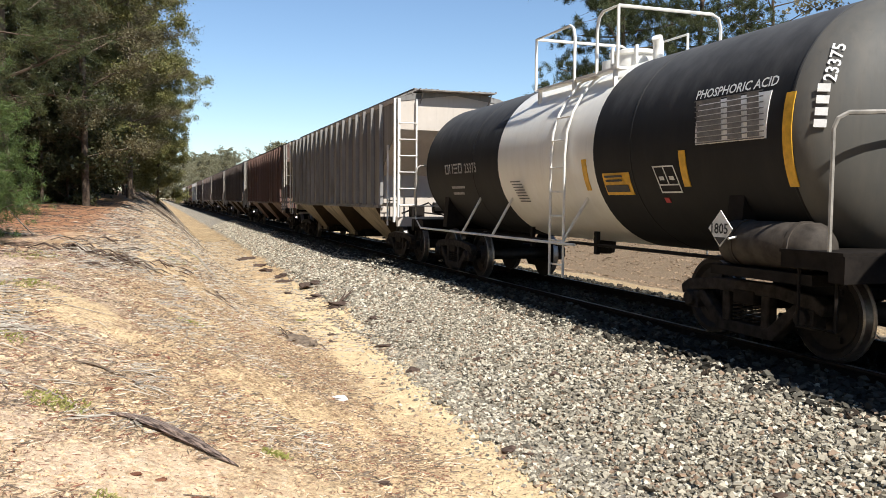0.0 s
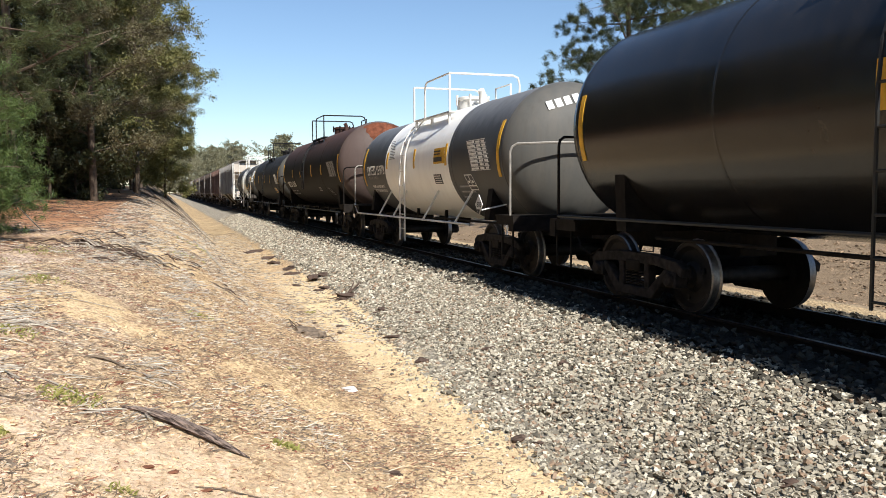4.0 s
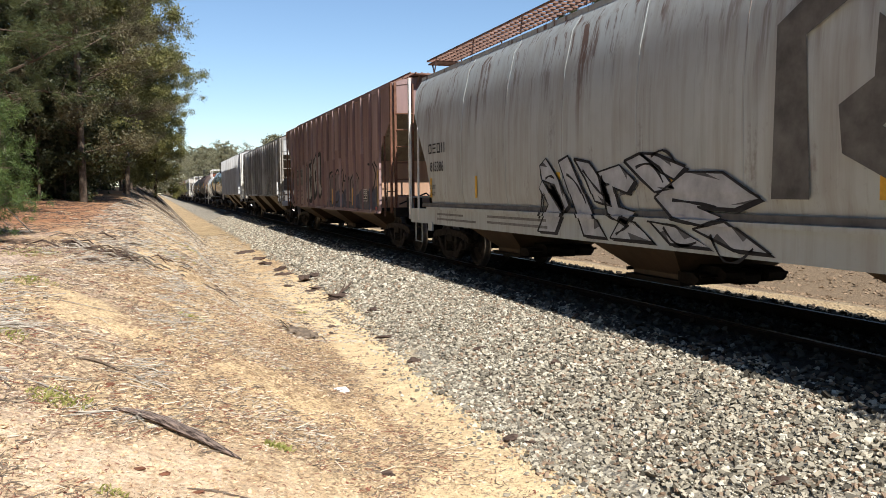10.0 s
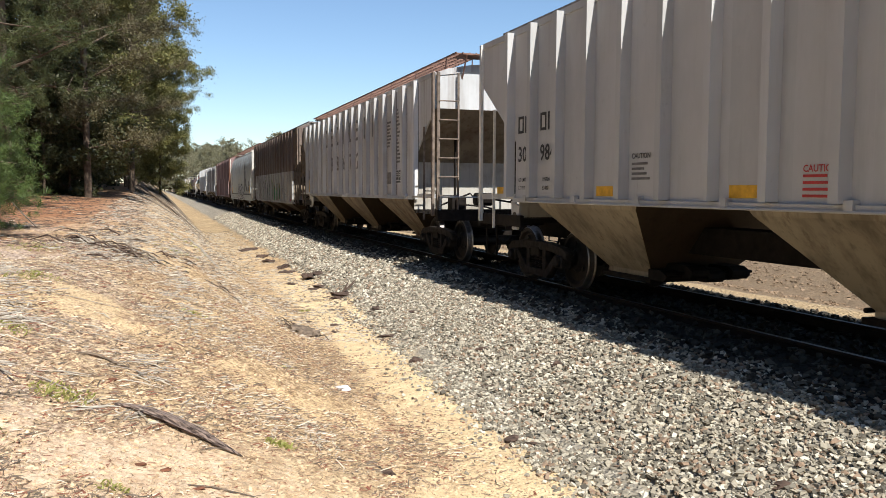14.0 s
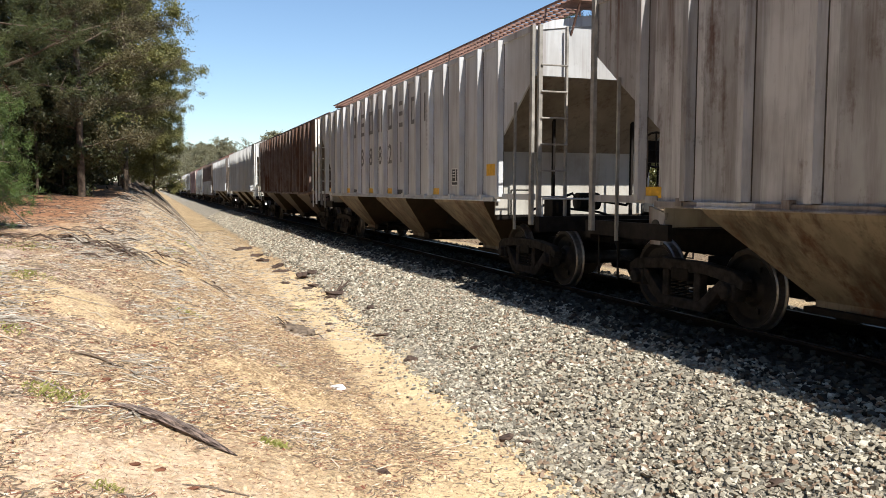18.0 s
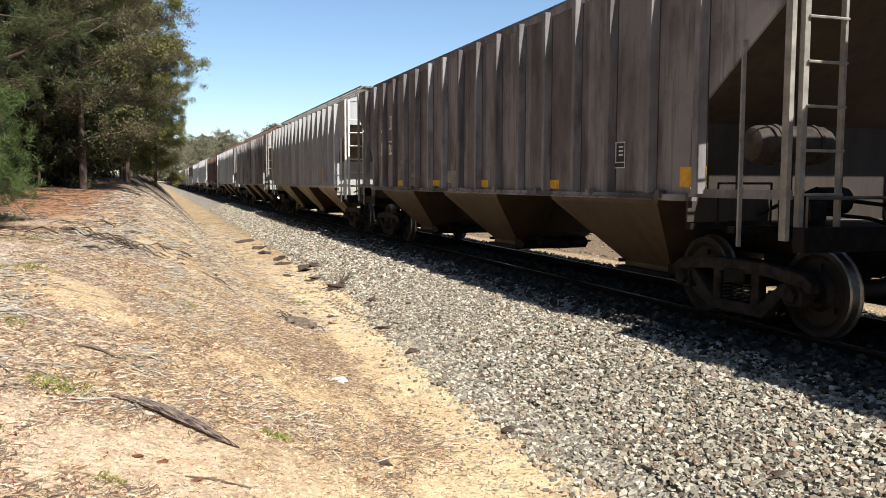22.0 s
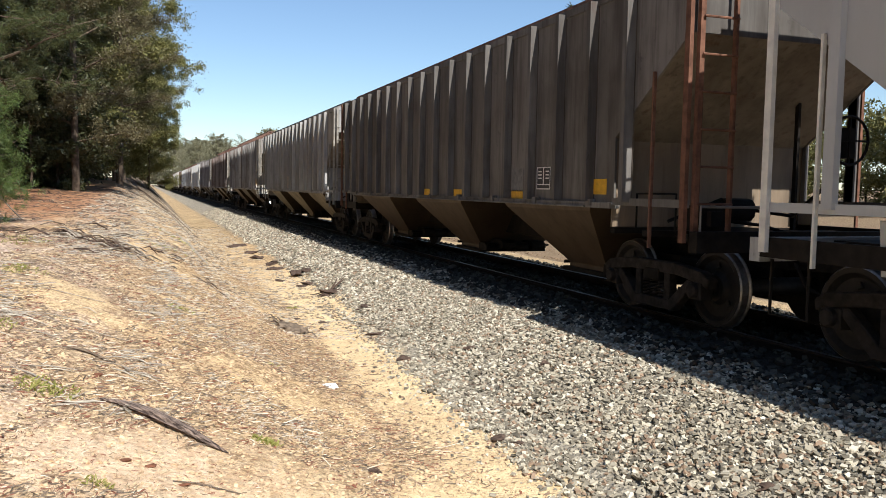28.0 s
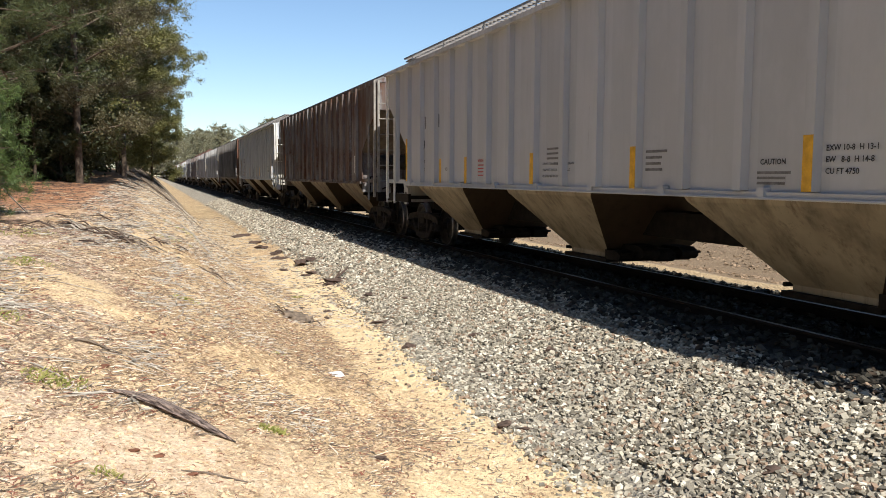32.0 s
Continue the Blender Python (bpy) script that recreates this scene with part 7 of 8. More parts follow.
def tree(kind, x, y, scale=1.0, turn=0.0, leaf="leaf", label="", z=None, bark="bark"):
    seed, height, spread, sort, low, leaves, size = {
        "oak": (11, 13.0, 4.0, "leafy", 0.10, 104000, 0.062), "ash": (12, 14.0, 3.4, "leafy", 0.12, 92000, 0.060), "thin": (13, 9.0, 2.2, "leafy", 0.10, 11000, 0.075),
        "pine": (14, 15.0, 3.4, "pine", 0.16, 115000, 0.135), "low_pine": (15, 5.0, 2.2, "pine", 0.03, 80000, 0.14), "bare": (16, 13.0, 2.6, "leafy", 0.16, 66000, 0.036),
        "open_pine": (17, 16.0, 4.4, "pine", 0.36, 150000, 0.19), "far_oak": (18, 13.0, 4.2, "leafy", 0.06, 7500, 0.20), "far_ash": (19, 14.0, 3.4, "leafy", 0.10, 6500, 0.19), "far_bare": (20, 14.0, 3.4, "leafy", 0.15, 4500, 0.11),
        "shrub": (21, 4.0, 2.3, "leafy", 0.02, 9000, 0.085)}[kind]
    if kind not in KINDS:
        KINDS[kind] = tree_parts(seed, height, spread, sort, low, leaves, size, kind in ("oak", "ash", "bare", "pine", "low_pine", "open_pine"))
    tm, cm = KINDS[kind]
    t = new("tree")
    t.location = (x, y, (ground_z(x, y) if z is None else z) - 0.05)
    t.rotation_euler = (0, 0, radians(turn))
    t.scale = (scale, scale, scale)
    put("trunk", tm, M[bark], t)
    put("crown", cm, M[leaf], t)
    return tagged(t, label or "leafy tree at the wood's edge", "tree", "trees of the wood")


rt = random.Random(5)
# the wood along the bank
for kind, x, y, s, turn, leaf, lab in (
        ("pine", -4.4, 17.5, 0.95, 20, "needle", "tall dark pine at the edge of the wood"),
        ("low_pine", -2.75, 13.2, 0.54, 60, "needle_fresh", "young green pine with low branches"),
        ("pine", -3.5, 22.0, 0.90, 140, "needle", "tall dark pine at the edge of the wood"),
        ("bare", -2.1, 27.0, 0.95, 10, "twig", "slender budding tree with brown twigs"),
        ("ash", -2.5, 31.0, 0.88, 200, "leaf", "fresh green leafy tree leaning over the bank"),
        ("oak", -1.35, 40.0, 0.80, 90, "leaf", "broad leafy tree with new spring leaves"),
        ("oak", -0.05, 42.0, 0.52, 30, "leaf", "low leafy tree leaning over the bank"),
        ("bare", -1.1, 35.5, 0.85, 250, "twig", "half-bare budding tree above the bank"),
        ("oak", -1.9, 50.0, 0.92, 300, "leaf", "broad leafy tree with new spring leaves"),
        ("ash", -1.7, 62.0, 0.9, 30, "leaf", "leafy tree above the cutting"),
        ("pine", -2.7, 36.0, 0.80, 75, "needle", "dark pine behind the budding trees"),
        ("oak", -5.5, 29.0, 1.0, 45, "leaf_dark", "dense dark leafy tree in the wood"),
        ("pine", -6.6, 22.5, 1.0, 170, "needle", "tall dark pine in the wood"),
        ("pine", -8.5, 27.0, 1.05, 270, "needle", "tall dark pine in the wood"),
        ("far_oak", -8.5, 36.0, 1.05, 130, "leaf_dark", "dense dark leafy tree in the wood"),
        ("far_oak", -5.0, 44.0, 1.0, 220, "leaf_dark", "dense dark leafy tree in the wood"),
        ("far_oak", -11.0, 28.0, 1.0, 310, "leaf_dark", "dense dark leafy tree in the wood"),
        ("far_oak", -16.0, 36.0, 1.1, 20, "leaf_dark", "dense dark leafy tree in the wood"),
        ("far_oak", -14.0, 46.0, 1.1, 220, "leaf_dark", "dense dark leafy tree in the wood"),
        ("far_oak", -4.4, 74.0, 1.0, 20, "leaf_dark", "leafy tree above the cutting"),
        ("far_ash", -3.4, 90.0, 1.0, 120, "leaf_dark", "leafy tree above the cutting"),
        ("far_oak", -4.0, 110.0, 1.1, 220, "leaf_dark", "leafy tree above the cutting")):
    tree(kind, x, y, s, turn, leaf, lab)
for i in range(14):
    x, y = -3.2 - rt.random() * 9, 21 + rt.random() * 28
    tree("thin", x, y, 0.45 + 0.4 * rt.random(), rt.uniform(0, 360), "leaf_dark", "slender understorey tree in the shade")
for i in range(26):
    y = 27 + 1.3 * i
    tree("shrub", -2.6 - rt.random() * 0.35 * y * 0.6, y, 0.55 + 0.5 * rt.random(), rt.uniform(0, 360), "leaf_dark", "low dense shrub under the trees")
for i in range(12):
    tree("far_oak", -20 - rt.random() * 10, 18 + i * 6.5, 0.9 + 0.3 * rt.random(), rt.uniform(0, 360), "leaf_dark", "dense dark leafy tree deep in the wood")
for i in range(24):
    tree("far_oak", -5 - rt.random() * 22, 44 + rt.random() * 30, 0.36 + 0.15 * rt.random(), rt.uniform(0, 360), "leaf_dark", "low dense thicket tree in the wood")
# unseen trees added beside and behind the lens, to cut the sky's fill light
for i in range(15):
    tree("far_oak", -9.5 - rt.random() * 5, 9 - i * 5.0, 0.95 + 0.3 * rt.random(), rt.uniform(0, 360), "leaf_dark", "unseen leafy tree added beside the lens to block sky light")
# beyond the track
for kind, x, y, s, turn, leaf, lab in (
        ("open_pine", 18.2, 30.0, 1.08, 0, "needle", "open-crowned pine beyond the track"),
        ("open_pine", 22.6, 30.5, 1.1, 100, "needle", "open-crowned pine beyond the track"),
        ("far_bare", 27.0, 31.0, 1.1, 40, "twig", "half-bare tree beyond the track")):
    tree(kind, x, y, s, turn, leaf, lab)
for i in range(14):
    tree(("far_oak", "far_ash", "far_ash")[i % 3], 32 + rt.random() * 12, -8 + i * 5.0, (0.42, 0.40, 0.5)[i % 3] + 0.1 * rt.random(), rt.uniform(0, 360), "leaf", "low leafy tree beyond the track")
for i in range(26):
    tree("shrub", 26.5 + rt.random() * 5, -6 + i * 2.4, 0.95 + 0.5 * rt.random(), rt.uniform(0, 360), "leaf", "dense leafy shrub beyond the field")
# far trees: pale leaf and bark colours stand for the haze between
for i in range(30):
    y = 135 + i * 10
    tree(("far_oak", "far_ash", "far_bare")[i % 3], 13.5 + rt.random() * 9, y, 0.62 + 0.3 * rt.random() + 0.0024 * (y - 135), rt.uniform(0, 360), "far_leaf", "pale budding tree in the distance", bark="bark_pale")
for i in range(12):
    tree(("far_oak", "far_ash")[i % 2], -4 - rt.random() * 6, 130 + i * 22, 1.1, rt.uniform(0, 360), "leaf_dark", "leafy tree far along the line")
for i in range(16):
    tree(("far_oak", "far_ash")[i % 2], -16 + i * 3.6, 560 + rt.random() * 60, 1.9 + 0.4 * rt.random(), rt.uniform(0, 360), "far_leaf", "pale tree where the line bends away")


# ---------------------------------------------------------------- spray paint
def cut(poly, axis, lo, hi):
    """The part of a polygon between two bounds of one coordinate."""
    for sign, bound in ((1, lo), (-1, -hi)):
        out = []
        for p, q in zip(poly, poly[1:] + poly[:1]):
            a, b = sign * p[axis] - bound, sign * q[axis] - bound
            if a >= 0:
                out.append(p)
            if (a >= 0) != (b >= 0):
                f = a / (a - b)
                out.append((p[0] + (q[0] - p[0]) * f, p[1] + (q[1] - p[1]) * f))
        poly = out
        if len(poly) < 3:
            return []
    return poly


def painted(car, key, polys, mat, wide, lift, label, layers=None):
    """Sprayed polygons on a side, carried over its ribs; layers are (lowest, highest, distance from the middle)."""
    rib0, pitch, count, half, proud = RIBS.get(car.name, (0, 1, 0, 0, 0))

    def face(bm, poly, x):
        if len(poly) >= 3:
            bm.faces.new([bm.verts.new((-x - lift, TOP - a, b)) for a, b in poly])

    def build(bm):
        for poly in polys:
            if layers:
                for lo, hi, x in layers:
                    face(bm, cut(poly, 1, lo, hi), x)
                continue
            face(bm, poly, wide)
            for i in range(count):
                m = rib0 + pitch * i
                face(bm, cut(poly, 0, m - half, m + half), wide + proud)
        bm.normal_update()
        bmesh.ops.triangulate(bm, faces=bm.faces[:])
    return put("spray_paint", mesh_of(key, build), mat, car, label=label)


def strokes(car, key, lines, width, mat, wide=1.53, lift=0.006, layers=None):
    """Sprayed lines as flat ribbons; lines are lists of (from the front end, height)."""
    for line in lines:
        pts = [Vector(p) for p in line]
        n = len(pts)
        rows = []
        for i, p in enumerate(pts):
            d = pts[min(i + 1, n - 1)] - pts[max(i - 1, 0)]
            d = d.normalized() if d.length > 0 else Vector((1, 0))
            s = Vector((-d.y, d.x)) * width * (0.75 + 0.25 * math.sin(1.3 * i + n))
            rows.append((tuple(p + s), tuple(p - s)))
        painted(car, key, [[a[0], b[0], b[1], a[1]] for a, b in zip(rows, rows[1:])], mat, wide, lift, "sprayed graffiti stroke", layers)


def fills(car, key, polys, mat, wide=1.53, lift=0.004, layers=None):
    for p in polys:
        painted(car, key, [list(p)], mat, wide, lift, "sprayed graffiti patch", layers)


def curve(a, b, bend, n=7):
    """A bent line from a to b."""
    out = []
    for i in range(n + 1):
        u = i / n
        k = bend * math.sin(math.pi * u)
        out.append((a[0] + (b[0] - a[0]) * u - (b[1] - a[1]) * k, a[1] + (b[1] - a[1]) * u + (b[0] - a[0]) * k))
    return out


def ring_of(polys):
    return [p + p[:1] for p in polys]


def leant(polys, dx, dz):
    return [[(a + dx, b + dz) for a, b in p] for p in polys]


M["spray_pale"] = plain("sprayed_pale_grey", (0.40, 0.41, 0.43), 0.7, 0.0, 0.25, 4)
M["spray_haze"] = plain("thin_blue_grey_spray", (0.095, 0.092, 0.105), 0.7, 0.0, 0.5, 2)
M["spray_white"] = plain("sprayed_white", (0.34, 0.33, 0.32), 0.7, 0.0, 0.3, 5)
M["spray_black"] = plain("sprayed_black", (0.025, 0.025, 0.028), 0.7, 0.0, 0.4, 6)
M["spray_blue"] = plain("sprayed_blue", (0.075, 0.085, 0.125), 0.7, 0.0, 0.5, 3)
M["spray_green"] = plain("sprayed_green", (0.05, 0.23, 0.085), 0.7, 0.0, 0.4, 4)
M["spray_deep"] = plain("sprayed_deep_green", (0.03, 0.09, 0.035), 0.7, 0.0, 0.4, 4)
M["spray_ochre"] = plain("sprayed_ochre", (0.35, 0.24, 0.03), 0.7, 0.0, 0.35, 5)
M["spray_lime"] = plain("sprayed_lime_haze", (0.22, 0.27, 0.03), 0.7, 0.0, 0.4, 5)
M["spray_grey"] = plain("sprayed_grey", (0.36, 0.36, 0.36), 0.7, 0.0, 0.25, 4)
M["spray_wash"] = plain("thin_grey_spray", (0.20, 0.165, 0.165), 0.7, 0.0, 0.4, 3)
M["spray_mid"] = plain("sprayed_shade_grey", (0.10, 0.10, 0.105), 0.7, 0.0, 0.3, 4)
M["logo_dark"] = plain("faded_dark_paint", (0.12, 0.115, 0.11), 0.7, 0.0, 0.35, 4)
rg = random.Random(21)

# oxide car: white letters with black edges, then dark scribbles over a blue wash
fills(OXIDE_CAR, "wash_c", [[(8.8, 1.06), (9.0, 1.4), (9.6, 1.3), (10.3, 1.55), (11.2, 1.45), (12.0, 1.6), (12.9, 1.5), (13.8, 1.62), (14.6, 1.55), (15.3, 1.7), (15.5, 1.06)]], M["spray_haze"], lift=0.002)
fills(OXIDE_CAR, "wash_a", [[(9.9, 1.08), (10.0, 1.5), (10.5, 1.62), (10.9, 1.45), (11.6, 1.7), (11.7, 1.08)], [(12.6, 1.08), (12.7, 1.4), (13.2, 1.5), (13.4, 1.08)], [(14.6, 1.08), (14.55, 1.65), (15.1, 1.6), (15.3, 1.08)]], M["spray_blue"], lift=0.004)
backing = [(4.53, 2.46), (4.87, 2.9), (5.0, 2.68), (5.43, 2.62), (5.85, 2.74), (6.3, 2.78), (6.76, 3.02), (7.1, 2.95), (7.5, 2.98), (7.8, 2.6), (7.72, 1.5), (7.27, 1.28), (6.96, 1.46), (6.28, 1.28), (5.89, 1.2), (5.46, 1.13), (4.73, 1.22), (4.53, 1.6)]
shapes = [[(4.75, 1.38), (4.72, 2.5), (5.1, 2.55), (5.45, 2.42), (5.62, 2.05), (5.78, 1.85), (5.66, 1.42), (5.3, 1.27)],
          [(5.72, 2.58), (6.0, 2.6), (6.25, 2.58), (6.5, 2.84), (6.78, 2.86), (6.8, 2.2), (6.66, 1.7), (6.35, 1.48), (6.2, 1.85), (6.08, 2.15), (5.78, 2.1)],
          [(6.95, 2.78), (7.38, 2.82), (7.44, 2.25), (7.36, 1.85), (7.62, 1.66), (7.32, 1.42), (7.02, 1.6), (6.95, 2.0)]]
holes = [[(5.2, 2.02), (5.48, 2.28), (5.58, 1.85), (5.48, 1.42), (5.36, 1.8)], [(6.4, 2.3), (6.62, 2.38), (6.62, 1.95), (6.42, 1.88)], [(7.12, 2.0), (7.24, 2.3), (7.22, 1.8)]]
fills(OXIDE_CAR, "backing_a", [backing], M["spray_black"], lift=0.004)
fills(OXIDE_CAR, "letters_a", shapes, M["spray_white"], lift=0.006)
fills(OXIDE_CAR, "holes_a", holes, M["spray_black"], lift=0.008)
fills(OXIDE_CAR, "wash_b", [[(8.6, 1.3), (8.7, 2.0), (9.6, 2.15), (10.6, 2.1), (11.0, 1.4), (9.8, 1.2)], [(11.2, 1.3), (11.4, 2.0), (12.6, 2.05), (13.2, 1.9), (13.3, 1.2)]], M["spray_wash"], lift=0.003)
scrib = [[(8.95, 1.95), (9.1, 2.15), (9.5, 2.22), (9.9, 2.05), (10.3, 2.27), (10.6, 2.2), (10.9, 2.1)], [(9.15, 1.95), (9.25, 1.5), (9.15, 1.2)], [(9.95, 2.05), (10.05, 1.7), (9.95, 1.6)],
         [(10.9, 2.15), (11.15, 2.25), (11.25, 2.0), (11.0, 1.7), (10.85, 1.55)], [(11.2, 1.9), (11.5, 1.88), (11.7, 2.1), (12.0, 1.9)], [(11.0, 1.6), (11.3, 1.5), (11.4, 1.2)],
         [(12.1, 1.2), (12.2, 1.9), (12.6, 2.1), (12.8, 1.7), (13.0, 2.1), (13.3, 1.9)], [(10.0, 1.2), (10.4, 1.25), (10.55, 1.45)], [(14.3, 2.3), (14.9, 2.28), (15.2, 2.0), (15.0, 1.7), (14.8, 1.55)], [(15.0, 2.35), (15.3, 2.2), (15.35, 1.9)]]
strokes(OXIDE_CAR, "scribble_a", scrib, 0.05, M["spray_black"])
strokes(OXIDE_CAR, "tag_a", [[(0.45, 3.3), (0.6, 3.0), (0.5, 2.8)], [(0.6, 3.35), (0.8, 3.1), (0.65, 2.85), (0.85, 2.8)], [(0.9, 3.3), (1.0, 3.5)]], 0.035, M["spray_black"])

# round-sided car: a dark emblem and a grey piece with black outlines
emblem = [[(11.62, 1.45), (12.10, 1.45), (12.02, 2.90), (12.47, 3.10), (12.58, 3.48), (12.09, 3.28), (11.66, 3.05)], [(12.79, 2.94), (13.12, 2.67), (13.12, 2.25), (12.85, 2.04), (13.97, 1.45), (13.23, 1.46), (12.45, 1.84), (12.40, 2.25), (12.76, 2.44)]]
fills(ROUND_CAR, "emblem", emblem, M["logo_dark"], wide=1.584)
skin = ((0.80, 1.165, 1.572), (1.165, 1.225, 1.602), (1.225, 1.5, 1.572), (1.5, 3.0, 1.584))
PIECE = [[(6.62, 0.93), (6.98, 1.34), (6.70, 1.58), (6.80, 1.70), (7.20, 1.62), (7.48, 1.30), (7.20, 0.93)],
         [(6.78, 1.72), (6.72, 1.92), (6.92, 2.02), (7.30, 1.72), (7.62, 1.34), (7.42, 1.22), (7.12, 1.44)],
         [(7.32, 1.96), (7.60, 2.03), (8.02, 1.55), (8.30, 1.22), (8.62, 0.93), (8.05, 0.93), (7.72, 1.40)],
         [(7.78, 1.98), (8.20, 1.92), (8.62, 1.62), (8.76, 1.34), (8.34, 1.40), (8.10, 1.70)],
         [(8.42, 1.78), (8.95, 1.86), (9.30, 1.66), (9.14, 1.50), (8.80, 1.58), (8.92, 1.34), (9.30, 1.28), (9.10, 1.10), (8.66, 1.24)],
         [(9.06, 1.90), (9.40, 1.98), (9.82, 1.80), (10.10, 1.56), (9.72, 1.52), (9.46, 1.66)],
         [(9.42, 1.98), (9.72, 1.96), (10.30, 1.80), (10.10, 1.66), (9.84, 1.74)],
         [(9.70, 1.46), (10.30, 1.74), (10.92, 1.72), (11.46, 1.46), (11.10, 1.34), (10.50, 1.36), (10.90, 1.26), (10.60, 1.16), (10.06, 1.22)],
         [(8.72, 0.93), (9.00, 1.22), (9.28, 1.16), (9.70, 0.93)], [(9.60, 1.18), (10.10, 1.14), (10.72, 0.93), (10.02, 0.93)],
         [(10.42, 1.12), (10.98, 1.22), (11.62, 0.93), (11.10, 0.93)]]
fills(ROUND_CAR, "piece_shadow", leant(PIECE, 0.07, -0.03), M["spray_black"], lift=0.003, layers=skin)
fills(ROUND_CAR, "piece", PIECE, M["spray_pale"], lift=0.0045, layers=skin)
edge = ring_of(PIECE)
for i in range(12):
    p = PIECE[i % len(PIECE)]
    a, b = p[0], p[len(p) // 2]
    edge.append(curve((a[0] * 0.75 + b[0] * 0.25, a[1] * 0.75 + b[1] * 0.25), (a[0] * 0.2 + b[0] * 0.8, a[1] * 0.2 + b[1] * 0.8), rg.uniform(-0.35, 0.35)))
strokes(ROUND_CAR, "piece_edge", edge, 0.021, M["spray_black"], lift=0.0065, layers=skin)
shade = []
for p in PIECE:
    for k in (1, 3):
        a, b, q = p[k], p[(k + 1) % len(p)], p[(k + 2) % len(p)]
        mid = ((a[0] + b[0] + q[0]) / 3, (a[1] + b[1] + q[1]) / 3)
        shade.append([a, ((a[0] + b[0]) / 2, (a[1] + b[1]) / 2), mid])
fills(ROUND_CAR, "piece_shade", shade, M["spray_mid"], lift=0.0055, layers=skin)
fills(ROUND_CAR, "stripe", [[(0.9, 1.225), (0.9, 1.30), (15.6, 1.30), (15.6, 1.225)]], M["logo_dark"], wide=1.56, lift=0.004)

# brown and white car: pale letters with green shadows, then green letters in an ochre haze
PALE = [[(4.16, 1.01), (4.28, 1.79), (4.40, 2.08), (4.73, 2.12), (4.66, 1.75), (4.79, 1.03), (4.58, 1.03), (4.50, 1.45), (4.42, 1.02)],
        [(5.05, 1.01), (5.23, 1.77), (5.33, 2.09), (5.82, 2.07), (5.88, 1.76), (5.66, 1.50), (5.86, 1.03), (5.55, 1.02), (5.45, 1.35), (5.38, 1.02)],
        [(6.05, 1.01), (6.28, 1.71), (6.64, 2.17), (6.88, 1.05), (6.66, 1.04), (6.60, 1.28), (6.38, 1.28), (6.28, 1.02)],
        [(6.98, 1.03), (7.13, 1.79), (7.24, 2.10), (7.51, 1.70), (7.69, 2.22), (7.87, 1.85), (8.25, 1.01), (7.80, 1.00), (7.56, 1.53), (7.35, 1.03)]]
GREEN = [[(8.38, 1.01), (8.64, 1.94), (8.95, 1.94), (9.00, 1.57), (9.18, 1.03), (8.90, 1.03), (8.75, 1.39), (8.64, 1.02)],
         [(8.98, 1.46), (9.06, 1.74), (9.37, 1.78), (9.45, 1.66), (9.69, 1.70), (9.96, 1.54), (9.95, 1.08), (9.26, 1.03), (9.52, 1.22), (9.17, 1.25)],
         [(10.00, 1.08), (10.02, 1.87), (10.37, 1.93), (10.44, 1.84), (10.81, 1.86), (11.03, 1.14), (10.57, 1.11), (10.43, 1.39), (10.32, 1.10)],
         [(10.99, 1.20), (10.97, 1.65), (11.07, 1.92), (11.33, 1.90), (11.51, 1.44), (11.60, 1.10), (11.34, 1.12), (11.23, 1.38), (11.14, 1.12)]]
HOLES = [[(5.48, 1.60), (5.52, 1.86), (5.70, 1.88), (5.70, 1.62)], [(6.44, 1.42), (6.53, 1.75), (6.60, 1.42)]]
strokes(GRAFFITI_CAR, "ochre_haze", ring_of(GREEN), 0.085, M["spray_ochre"], lift=0.0022)
strokes(GRAFFITI_CAR, "lime_haze", [[(4.30, 2.02), (4.55, 2.16), (4.80, 2.12)], [(5.20, 2.05), (5.60, 2.14), (5.95, 2.06)], [(6.45, 2.02), (6.64, 2.22), (6.80, 2.02)], [(7.12, 2.0), (7.24, 2.15), (7.38, 2.0)], [(7.72, 2.18), (7.95, 2.0), (8.12, 2.02), (8.24, 1.85), (8.35, 1.6)], [(8.05, 1.9), (8.2, 1.7), (8.32, 1.75)], [(3.95, 1.2), (4.1, 1.3), (4.2, 1.15)]], 0.07, M["spray_lime"], lift=0.0024)
fills(GRAFFITI_CAR, "letter_depth", leant(PALE, -0.15, -0.03) + leant(PALE, -0.08, -0.01) + leant(GREEN, -0.08, -0.02), M["spray_black"], lift=0.003)
stripes = []
for p in PALE:
    for k in range(4):
        a, b = p[0][0] - 0.13 + 0.045 * k, 1.12 + 0.21 * k
        stripes.append([(a, b), (a + 0.10, b + 0.16), (a + 0.10, b + 0.09), (a + 0.02, b - 0.04)])
    a = p[-1][0]
    stripes.append([(a - 0.06, 1.06), (a + 0.02, 1.25), (a + 0.10, 1.20), (a + 0.02, 1.04)])
fills(GRAFFITI_CAR, "depth_stripes", stripes, M["spray_green"], lift=0.0042)
fills(GRAFFITI_CAR, "pale_letters", PALE, M["spray_grey"], lift=0.005)
fills(GRAFFITI_CAR, "letter_holes", HOLES, M["spray_deep"], lift=0.0055)
fills(GRAFFITI_CAR, "greens", [GREEN[0], GREEN[1], GREEN[3]], M["spray_green"], lift=0.005)
fills(GRAFFITI_CAR, "deep_greens", [GREEN[2]], M["spray_deep"], lift=0.005)
dots = []
for k in range(16):
    a, b, q = 8.55 + 0.19 * k, 1.12 + 0.55 * rg.random(), rg.uniform(0.02, 0.05)
    if 9.96 < a < 10.98:
        continue
    dots.append([(a + q * math.cos(h * 1.05), b + q * math.sin(h * 1.05)) for h in range(6)])
